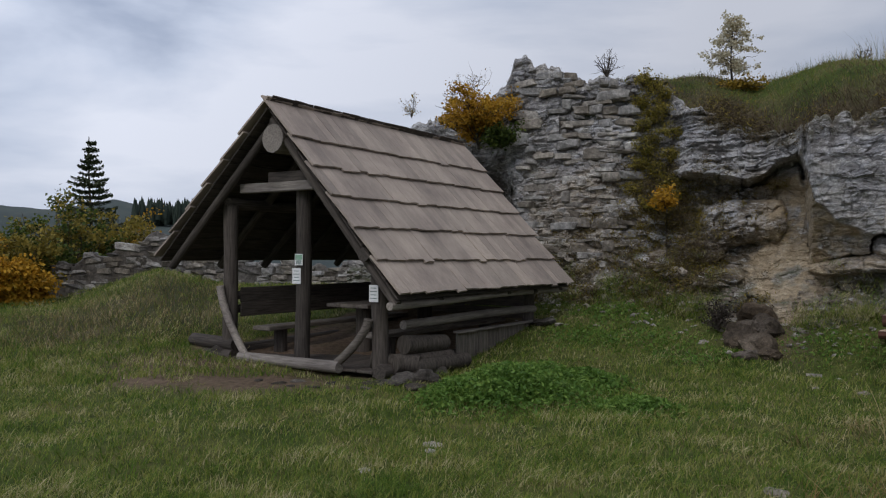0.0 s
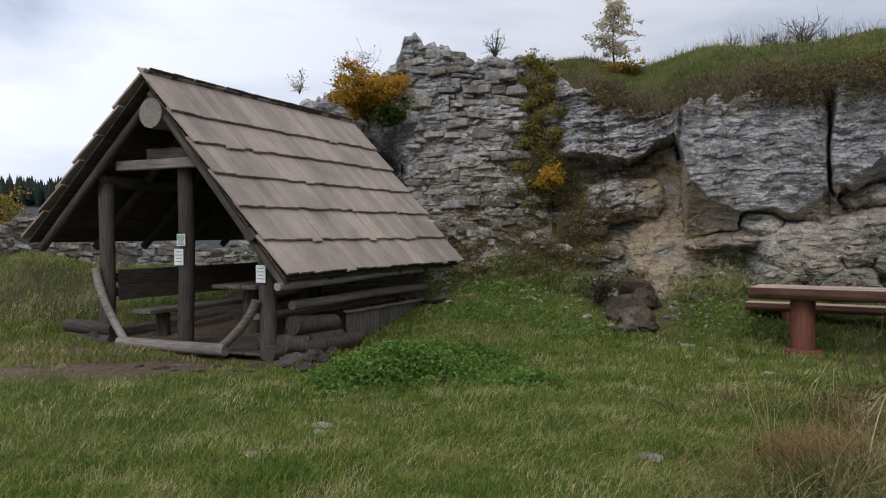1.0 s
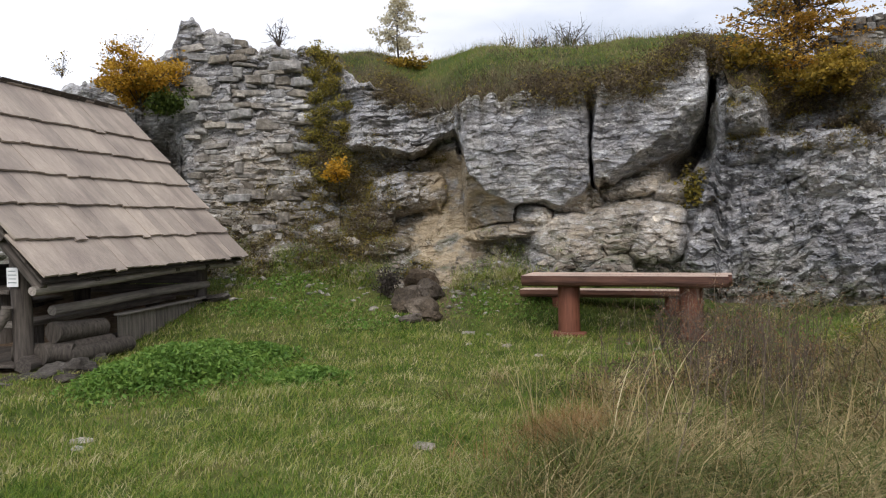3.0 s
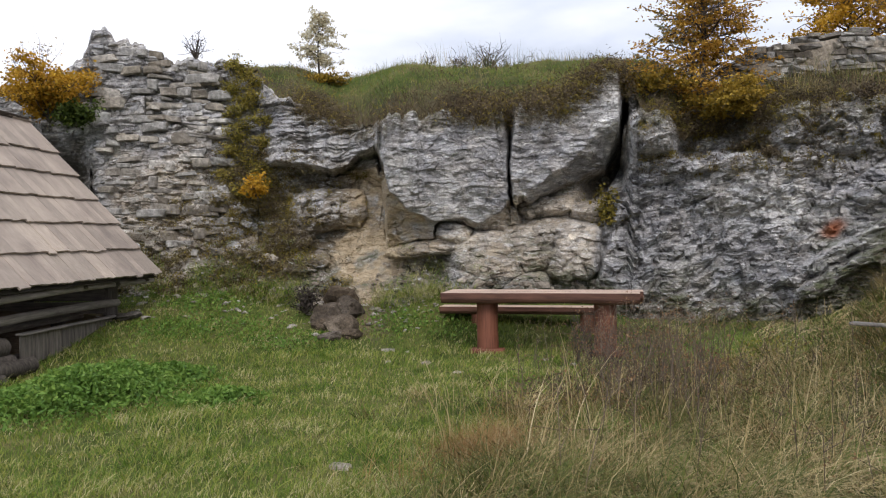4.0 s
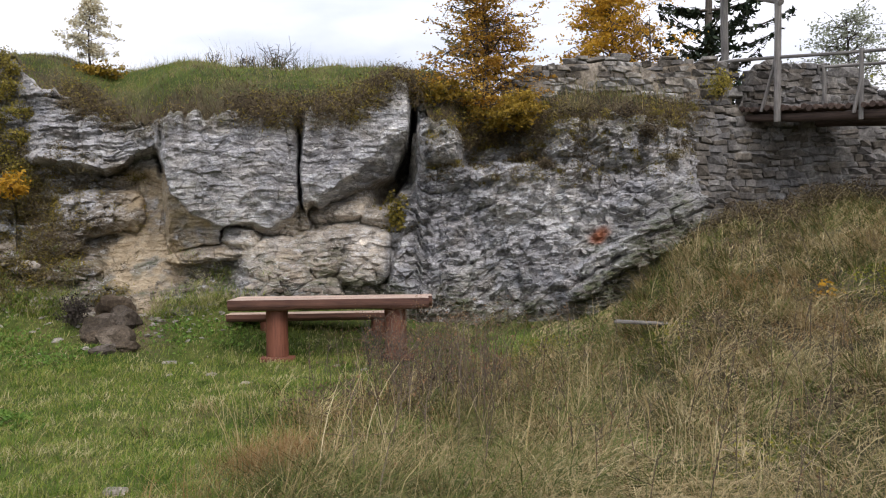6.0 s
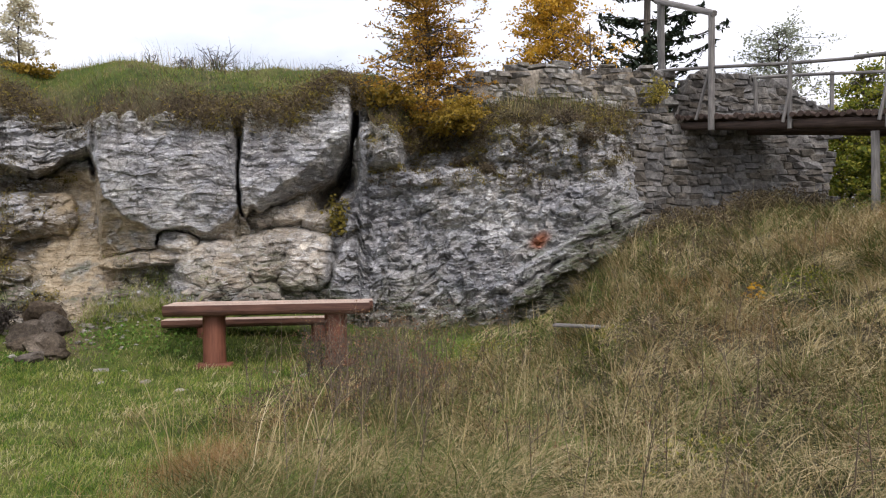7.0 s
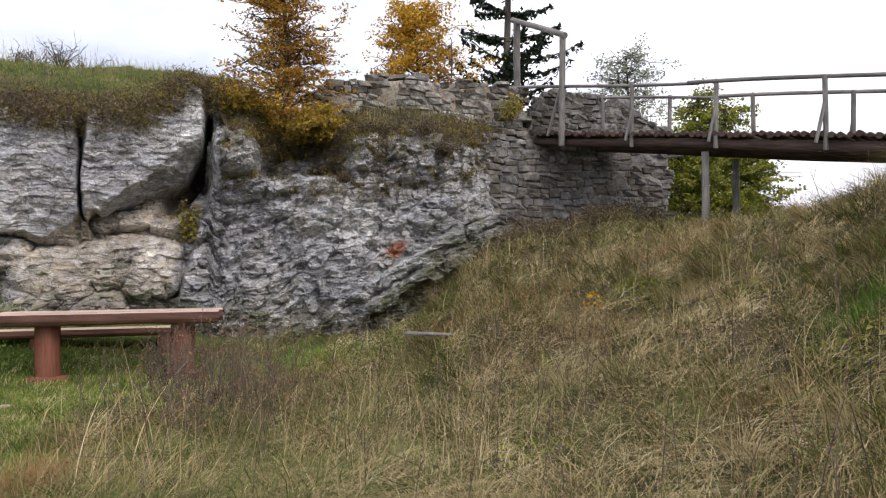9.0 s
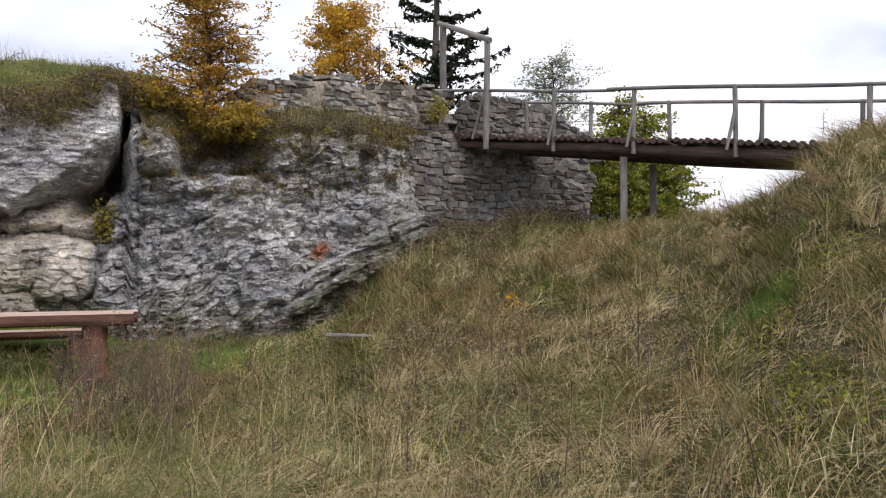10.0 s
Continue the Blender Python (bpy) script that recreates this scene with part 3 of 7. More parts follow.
def rock_material():
    m, t, b = nodes_of("limestone_face")

    def attr(n):
        a = nd(t, "Attribute")
        a.attribute_name = n
        return a.outputs["Fac"]

    big = noise_of(t, 0.8, 6, source="Position", rough=0.62)
    mid = noise_of(t, 4.0, 6, (1, 1, 3.6), source="Position", rough=0.68)
    fine = noise_of(t, 26, 6, source="Position", rough=0.75)
    grey = ramp(t, big, [(0.28, (0.185, 0.182, 0.185)), (0.42, (0.29, 0.286, 0.29)), (0.55, (0.37, 0.364, 0.358)), (0.7, (0.52, 0.51, 0.495))])
    pale = ramp(t, big, [(0.3, (0.27, 0.24, 0.2)), (0.5, (0.42, 0.375, 0.315)), (0.7, (0.58, 0.54, 0.475))])
    tan = ramp(t, mid, [(0.3, (0.23, 0.175, 0.11)), (0.5, (0.36, 0.285, 0.185)), (0.7, (0.50, 0.42, 0.305))])
    soil_tone = ramp(t, mid, [(0.3, (0.085, 0.068, 0.05)), (0.5, (0.15, 0.125, 0.09)), (0.7, (0.26, 0.225, 0.175))])
    col = mixc(t, attr("pale"), grey, pale)
    blot = ramp(t, mid, [(0.34, (0.58, 0.57, 0.57)), (0.46, (0.93, 0.93, 0.93)), (0.56, (1.08, 1.08, 1.08)), (0.68, (1.5, 1.5, 1.47))])
    col = mixc(t, 1.0, col, blot, "MULTIPLY")
    # brown for bare earth, and for shade painted into the hollows
    col = mixc(t, attr("soil_tone"), col, soil_tone)
    col = mixc(t, attr("sand"), col, tan)
    col = mixc(t, 1.0, col, ramp(t, fine, [(0.36, (0.78, 0.78, 0.78)), (0.5, (1.0, 1.0, 1.0)), (0.64, (1.22, 1.22, 1.21))]), "MULTIPLY")
    spots = noise_of(t, 6.0, 5, (1, 1, 2.6), source="Position", rough=0.8)
    col = mixc(t, math_(t, "MULTIPLY", ramp(t, spots, [(0.535, (0, 0, 0)), (0.6, (0.7, 0.7, 0.7))]), math_(t, "SUBTRACT", 1.0, attr("sand"))), col, (0.62, 0.615, 0.595))
    col = mixc(t, ramp(t, noise_of(t, 2.2, 6, (1, 1, 0.5), source="Position", rough=0.75), [(0.55, (0, 0, 0)), (0.68, (0.55, 0.55, 0.55))]), col, (0.15, 0.14, 0.13))
    # fracture lines
    warp = nd(t, "TexNoise", Vector=nd(t, "NewGeometry").outputs["Position"], Scale=1.6, Detail=4.0).outputs["Color"]
    at_ = nd(t, "VectorMath", {"operation": "ADD"}, i0=nd(t, "Mapping", Vector=nd(t, "NewGeometry").outputs["Position"], Scale=(1.0, 1.0, 1.5), Rotation=(0.5, 0.3, 0.0)).outputs[0], i1=nd(t, "VectorMath", {"operation": "MULTIPLY"}, i0=warp, i1=(0.5, 0.5, 0.5)).outputs[0]).outputs[0]
    lines = nd(t, "TexVoronoi", Vector=at_, Scale=2.6)
    lines.feature = "DISTANCE_TO_EDGE"
    small = nd(t, "TexVoronoi", Vector=at_, Scale=8.0)
    small.feature = "DISTANCE_TO_EDGE"
    crack = math_(t, "MULTIPLY", ramp(t, lines.outputs["Distance"], [(0.0, (0.6, 0.6, 0.6)), (0.03, (1, 1, 1))]), ramp(t, small.outputs["Distance"], [(0.0, (0.82, 0.82, 0.82)), (0.05, (1, 1, 1))]))
    col = mixc(t, math_(t, "SUBTRACT", 1.0, attr("sand")), col, mixc(t, crack, mixc(t, 1.0, col, (0.3, 0.29, 0.28), "MULTIPLY"), col))
    # every facet weathers in a tone of its own
    for scale_, amount in ((2.6, 0.4), (6.0, 0.45)):
        cell = nd(t, "TexVoronoi", Vector=at_, Scale=scale_)
        tint = nd(t, "SeparateXYZ", i0=cell.outputs["Color"]).outputs["X"]
        col = mixc(t, math_(t, "MULTIPLY", amount, math_(t, "SUBTRACT", 1.0, attr("sand"))), col, mixc(t, 1.0, col, ramp(t, tint, [(0.0, (0.66, 0.65, 0.65)), (0.3, (0.93, 0.95, 0.99)), (0.55, (1.08, 1.02, 0.95)), (0.8, (1.08, 1.09, 1.11)), (1.0, (1.42, 1.4, 1.37))]), "MULTIPLY"))
    orange = mixc(t, attr("rust"), col, (0.36, 0.14, 0.075))
    moss = mixc(t, math_(t, "MULTIPLY", attr("moss"), ramp(t, mid, [(0.42, (0, 0, 0)), (0.58, (1, 1, 1))])), orange, (0.055, 0.07, 0.02))
    t.links.new(moss, b.inputs["Base Color"])
    b.inputs["Roughness"].default_value = 0.93
    b.inputs["Specular IOR Level"].default_value = 0.18
    bump(t, b, math_(t, "ADD", math_(t, "ADD", mid, math_(t, "MULTIPLY", fine, 0.3)), math_(t, "MULTIPLY", crack, 0.5)), 0.9, 0.07)
    return m


M_ROCK = rock_material()


def rock_top(az):
    az = np.asarray(az, float)
    f = az.ravel() * 1.3
    return np.interp(az, TOP_AZ, TOP_Z) + (0.07 * vnoise(np.stack([f, f * 0, f * 0], -1), 9) + 0.06 * vnoise(np.stack([f * 3.1, f * 0, f * 0], -1), 10)).reshape(az.shape)


def build_rock():
    az = np.arange(-9, 64.41, 0.085)
    v = np.linspace(0, 1, 250)
    A, V = np.meshgrid(az, v)
    zb, zt = np.interp(A, CREST_AZ, CREST_Z) - 0.6, rock_top(az)[None] * np.ones_like(A)
    Z = zb + V * (zt - zb)
    a, z = A.ravel(), Z.ravel()
    r, block, scree, wob = rock_radius(a, z)
    d, gap = rock_detail(a, z, r, block)
    middle = np.interp(z, [0.2, 0.8, 1.1, 1.5, 2.0, 2.8], [21.8, 21.6, 21.4, 22.3, 23.4, 22.0])
    half = np.interp(z, [0.2, 0.8, 1.1, 1.5, 2.0, 2.8], [0.9, 1.3, 2.9, 4.0, 3.2, 1.5])
    gully = np.exp(-(((a - middle + 0.5 * wob) / half) ** 4)) * (1 - smooth(2.75, 2.95, z)) * (1 - block)
    d = d * (1 - 0.55 * gully) + 0.03 * gully * fbm(polar(a, r, z) * 3.0, 3, 0.6, seed=87)
    face = smooth(1.0, 0.93, V.ravel())
    r = r - d * (0.5 + 0.5 * face) + 0.30 * (1 - smooth(1.0, 0.97, V.ravel()))
    zz = z + 0.02 * fbm(polar(a, r, z) * 5, 2, seed=91)
    me = Buf().add(polar(a, r, zz), grid_faces(len(v), len(az))).mesh("rock_face", M_ROCK, False)
    h = z - np.interp(a, CREST_AZ, CREST_Z)
    n1 = fbm(polar(a, r, z) * 1.3, 4, 0.6, seed=95)
    n2 = fbm(polar(a, r, z) * 4.0, 3, 0.6, seed=99)
    pale = smooth(3.5, 5, a) * (1 - smooth(9.5, 11.5, a)) * (1 - smooth(3.0, 3.9, z + 0.4 * n1))
    low = smooth(27.5, 29.5, a) * (1 - smooth(37.9, 38.7, a - 0.9 * np.clip(z - 1.2, 0, 2))) * (1 - block) * smooth(0.15, 0.4, h)
    low = np.maximum(low, (lump(a, z, 26.4, 1.42, 0.75, 0.17, 1.0, 8) > 0.1) * 0.9)
    pale = np.clip(pale + low, 0, 1)
    sandy = gully
    sandy = np.clip(sandy * (1.0 + 0.8 * n2) + low * (0.35 * smooth(0.0, 0.6, n2)), 0, 1)
    earth_and_shade = smooth(10, 13, a) * (1 - smooth(23, 26, a)) * (1 - smooth(2.6, 3.1, z)) * smooth(-0.75, 0.1, n1 + 0.4 * n2) * (1 - block) * 0.9
    earth_and_shade = np.maximum(earth_and_shade, (1 - smooth(0.15, 0.7, h + 0.3 * n1)) * 0.7) * (1 - 0.95 * low)
    # brown earth plus painted shade in the hollow beside the boulders
    earth_and_shade = np.maximum(earth_and_shade, 0.95 * np.exp(-(((a - 25.6) / 2.4) ** 4) - ((z - 1.03) / 0.24) ** 4))
    # dark brown painted for the shade of the hole under the strata
    earth_and_shade = np.maximum(earth_and_shade, 0.9 * np.exp(-(((a - 20.6) / 1.6) ** 4) - ((z - 2.78) / 0.2) ** 4))
    # dirt tone plus painted cave shadow under the shrub bay
    earth_and_shade = np.maximum(earth_and_shade, 0.85 * np.exp(-(((a - 1.7) / 1.7) ** 4) - ((z - 2.2) / 1.2) ** 4))
    top = (rock_top(a) - z)
    heath = smooth(0.45, 0.1, top + 0.2 * n1) * smooth(15, 18, a) * 0.8
    earth_and_shade = np.clip(np.maximum(earth_and_shade, heath) + 0.35 * gap * (n1 > 0), 0, 1)
    bay = 0.75 * smooth(0.1, 0.45, n1 + 0.3 * n2) * smooth(43, 46, a) * (1 - smooth(58, 61, a)) * smooth(2.2, 2.7, z)
    bay = bay + smooth(-0.3, 0.3, n1) * smooth(42.5, 45, a) * (1 - smooth(49, 52, a)) * smooth(2.6, 3.1, z) * 0.8
    set_attr(me, "pale", pale)
    set_attr(me, "sand", sandy)
    # this mask holds real earth and the hollows' painted shade
    set_attr(me, "soil_tone", np.maximum(earth_and_shade, bay))
    rust = np.exp(-(((a - 53.9 + 0.15 * n1) / 0.75) ** 2 + ((z - 1.62 - 0.09 * (a - 54)) / 0.13) ** 2) ** 2)
    set_attr(me, "rust", np.clip(rust, 0, 1))
    moss = np.clip((1 - smooth(0.2, 1.1, h + 0.5 * n1)) * 0.8 + heath * 0.5, 0, 1) * (1 - sandy)
    set_attr(me, "moss", moss)
    return tagged(new("rock_face", me), "grey weathered limestone cliff with pale scars and cracks", "cliff", kind="structure")


build_rock()

# the face as a table, to set things on it quickly
FACE_A, FACE_Z = np.arange(-9.5, 65.01, 0.12), np.arange(-0.2, 6.01, 0.05)


def face_tables():
    A, Z = np.meshgrid(FACE_A, FACE_Z)
    r, block, _, _ = rock_radius(A.ravel(), Z.ravel())
    d, _ = rock_detail(A.ravel(), Z.ravel(), r, block)
    return r.reshape(A.shape), (r - d).reshape(A.shape), block.reshape(A.shape)


FACE_R, FACE_ROUGH, FACE_BLOCK = face_tables()


def face_at(table, a, z):
    """Looks a table of the face up at one azimuth and height."""
    i, j = min(max((z + 0.2) / 0.05, 0), len(FACE_Z) - 1.001), min(max((a + 9.5) / 0.12, 0), len(FACE_A) - 1.001)
    y, x = int(i), int(j)
    u, w = i - y, j - x
    t = table
    return float((t[y, x] * (1 - w) + t[y, x + 1] * w) * (1 - u) + (t[y + 1, x] * (1 - w) + t[y + 1, x + 1] * w) * u)


# ---- the grassy hilltop behind the rock's edge ----
def hill_z(az, r):
    """Height of the hilltop over the cliff."""
    e = rock_top(az)
    re = rock_edge_r(az)
    sky = np.interp(az, [-9, 2, 8, 12, 15, 16.5, 19, 24, 31, 39, 41, 44, 50, 58, 64], [4.2, 4.6, 5.0, 5.4, 5.5, 5.5, 5.4, 5.25, 5.18, 5.17, 5.0, 4.6, 4.35, 4.3, 4.2])
    t = np.clip((r - re) / np.interp(az, [15, 20, 40, 42, 60], [2.5, 3.8, 3.6, 2.2, 1.6]), 0, 1)
    p = polar(az, r, 0).reshape(-1, 3)
    bumps = (0.06 * fbm(p * 1.1, 3, seed=13)).reshape(np.shape(r))
    return e - 0.07 + (sky - e) * (1 - (1 - t) ** 1.7) + bumps * smooth(0, 0.15, t) - 0.03 * np.clip(r - 19, 0, None)


EDGE_AZ = np.arange(-10, 65.1, 0.25)
_e = rock_radius(EDGE_AZ, rock_top(EDGE_AZ) - 0.12)[0]
_k = np.exp(-((np.arange(-12, 13) / 6.0) ** 2))
EDGE_R = np.convolve(np.r_[[_e[0]] * 12, _e, [_e[-1]] * 12], _k / _k.sum(), "valid")


def rock_edge_r(az):
    return np.interp(az, EDGE_AZ, EDGE_R) + 0.24


def build_hilltop():
    az = np.arange(-9, 64.41, 0.3)
    t = np.r_[np.linspace(0, 0.35, 36), np.linspace(0.37, 1, 22)]
    A, Tt = np.meshgrid(az, t)
    re = rock_edge_r(A)
    Rr = re + (26 - re) * Tt
    me = Buf().add(polar(A, Rr, hill_z(A, Rr)).reshape(-1, 3), grid_faces(len(t), len(az))).mesh("hilltop", M_GROUND)
    n = fbm(polar(A, Rr, 0).reshape(-1, 3) * 0.8, 3, seed=17).reshape(A.shape)
    set_attr(me, "dry", np.clip(smooth(1.2, 0.3, Rr - re + 0.7 * n) * 0.95 + smooth(40, 44, A) * 0.8 + 0.3 + 0.6 * n, 0, 1))
    set_attr(me, "bare", np.clip(0.25 * smooth(0.5, 0.1, Rr - re), 0, 1))
    return tagged(new("hilltop", me), "grassy hilltop with dry turf along the cliff edge", "ground", kind="structure")


build_hilltop()


# ---- far hills ----
def build_hills():
    m, t, b = nodes_of("wooded_hill")
    n = noise_of(t, 0.03, 6, source="Position")
    col = ramp(t, n, [(0.3, (0.022, 0.034, 0.034)), (0.55, (0.035, 0.05, 0.045)), (0.75, (0.06, 0.066, 0.05))])
    t.links.new(col, b.inputs["Base Color"])
    b.inputs["Roughness"].default_value = 1.0
    az = np.arange(-75, 4, 0.25)
    rr = np.linspace(500, 1200, 12)
    A, R = np.meshgrid(az, rr)
    crest = np.interp(az, [-75, -40, -33, -31, -28, -26, -24.5, -22, -19, -14, -5, 4], [2.2, 2.6, 3.2, 3.1, 2.9, 3.4, 3.75, 3.3, 3.1, 3.0, 2.6, 2.2])
    t_ = (R - 500) / 700
    Z = -30 + (1.5 + 1000 * np.tan(np.radians(crest))[None] + 30) * smooth(0, 0.72, t_) * (1 - 0.3 * smooth(0.72, 1, t_))
    Z += 3 * fbm(polar(A, R, Z).reshape(-1, 3) * 0.02, 4, seed=23).reshape(A.shape)
    me = Buf().add(polar(A, R, Z).reshape(-1, 3), grid_faces(len(rr), len(az))).mesh("backdrop", m)
    tagged(new("backdrop", me), "distant dark wooded hills under cloud", "hills", kind="structure")
    # firs along the skyline of the nearer slope
    g = np.random.default_rng(5)
    buf = Buf()
    for _ in range(420):
        a = g.uniform(-23.2, -15)
        d = g.uniform(150, 175)
        base = 1.5 + d * math.tan(radians(2.0 + 0.5 * g.random()))
        h = g.uniform(2.4, 4.6)
        c = polar(a, d, base)
        tube(buf, [c, c + (0, 0, h * 0.5), c + (0, 0, h)], [h * 0.17, h * 0.12, 0.02], 5, caps=False)
    wood = tagged(put("far_wood", buf, leaf_material("far_fir", [(0.2, (0.012, 0.02, 0.016)), (0.8, (0.03, 0.042, 0.03))], through_=0.0)), "dark fir wood on a far slope", "trees", kind="stuff")
    # the slope that carries them
    A, R = np.meshgrid(np.arange(-40, -5, 0.5), np.linspace(60, 190, 14))
    Z = -8 + (1.5 + 160 * math.tan(radians(2.1)) + 8) * smooth(60, 165, R) * smooth(-33, -22, A)
    tagged(put("hill_slope", Buf().add(polar(A, R, Z).reshape(-1, 3), grid_faces(14, A.shape[1])), m), "far dark wooded slope", "hills", kind="structure")
    return wood


build_hills()

# ---- the shelter: posts, steep shingled roof, benches and table ----
R_HW, R_EH, L_HW, L_EH, RIDGE, LONG = 2.12, 1.03, 2.19, 1.46, 3.49, 4.85


def log(parent, name, a, b, r, material, rough=0.05, label="", seed=0, sides=12, taper=1.0, sag=0.0):
    """A round pole from a to b in its thing's own axes; the mesh keeps its grain along local x."""
    a, b = Vector(a), Vector(b)
    d = b - a
    n = max(3, int(d.length / 0.25))
    xs = np.linspace(0, d.length, n)
    g = np.random.default_rng(seed + 17)
    amp = 0.012 * min(1.0, d.length)
    pts = np.stack([xs, amp * np.sin(xs * 1.7 + g.uniform(0, 6)), amp * np.cos(xs * 1.3 + g.uniform(0, 6)) - sag * np.sin(np.pi * xs / d.length)], -1)
    buf = tube(Buf(), pts, np.linspace(r, r * taper, n), sides, rough, seed)
    ob = put(name, buf, material, parent, label)
    ob.matrix_basis = Matrix.Translation(a) @ d.to_track_quat("X", "Z").to_matrix().to_4x4()
    return ob


def plank(parent, name, a, b, width, thick, material, up=(0, 0, 1), label="", seed=0, wobble=0.006):
    """A sawn board from a to b; its width lies across, its thickness along up."""
    a, b, up = Vector(a), Vector(b), Vector(up).normalized()
    x = (b - a).normalized()
    y = up.cross(x).normalized()
    m = Matrix((x, y, x.cross(y))).transposed().to_4x4()
    m.translation = (a + b) / 2
    return part(name, bevel_box((b - a).length, width, thick, min(0.012, thick * 0.3), max(1, int((b - a).length / 0.4)), wobble, seed), material, parent, label, m)


def shingle_meshes():
    """Split boards of a few shapes, worn at the lower end; local x across, y down the slope, z out."""
    out = []
    for k in range(7):
        g = np.random.default_rng(100 + k)
        w, l = 1.0, 1.0
        bm = bmesh.new()
        cols = 3
        for j in range(4):
            yy = [-0.5, -0.1, 0.3, 0.5][j]
            for i in range(cols + 1):
                xx = -0.5 + i / cols
                drop = g.uniform(-0.012, 0.018) if j == 3 else 0
                lift = 0.18 * g.normal() * (0.3 + 0.7 * (j >= 2)) * 0.35
                bm.verts.new((xx * 0.985, yy + drop, 0.5 + lift))
        bm.verts.ensure_lookup_table()
        for j in range(3):
            for i in range(cols):
                q = j * (cols + 1) + i
                bm.faces.new([bm.verts[q], bm.verts[q + cols + 1], bm.verts[q + cols + 2], bm.verts[q + 1]])
        top = list(bm.faces)
        ret = bmesh.ops.extrude_face_region(bm, geom=top)
        for v in (x for x in ret["geom"] if isinstance(x, bmesh.types.BMVert)):
            v.co.z -= 1.0
        bmesh.ops.recalc_face_normals(bm, faces=bm.faces)
        me = bpy.data.meshes.new("shingle")
        bm.to_mesh(me)
        bm.free()
        me.materials.append(M_SHINGLE)
        out.append(me)
    return out


SHINGLES = shingle_meshes()


def lay_roof(parent, eave, top, length, courses, seed):
    """Courses of boards on a slope from eave (x, z) up to top (x, z), each one its own piece."""
    g = np.random.default_rng(seed)
    ex, ez = eave
    tx, tz = top
    slope = Vector((ex - tx, 0, ez - tz))
    run = slope.length
    down = slope.normalized()
    out = Vector((-down.z, 0, down.x)) * (1 if ex > tx else -1)
    if out.z < 0:
        out = -out
    ends = [0.2, 0.358, 0.517, 0.677, 0.84, 1.0]
    for c in range(courses):
        step = run * (ends[c] - (ends[c - 1] if c else 0))
        y = -0.06 - g.uniform(0, 0.04)
        while y < length + 0.02:
            w = g.uniform(0.13, 0.24)
            w = min(w, length + 0.08 - y) if length + 0.08 - y > 0.06 else 0.1
            l = step * 1.2
            jut = g.normal(0, 0.008) + (0.03 if g.random() < 0.05 else 0)
            s = run * ends[c] - l / 2 + jut + 0.02
            pos = Vector((tx, y + w / 2, tz)) + down * s + out * (0.035 + g.normal(0, 0.002))
            tilt = -0.05 / l
            across = Vector((0, 1, 0)) * (1 if ex > tx else -1)
            dn = (down - out * tilt).normalized()
            nrm = across.cross(dn) if across.cross(dn).dot(out) > 0 else dn.cross(across)
            if across.cross(dn).dot(nrm) < 0:
                across = -across
            m = Matrix((across, dn, nrm)).transposed().to_4x4()
            m.translation = pos + out * 0.028
            ob = new("shingle", SHINGLES[int(g.integers(len(SHINGLES)))])
            ob.parent = parent
            ob.matrix_basis = m @ Matrix.Diagonal((w, l, 0.026, 1))
            y += w


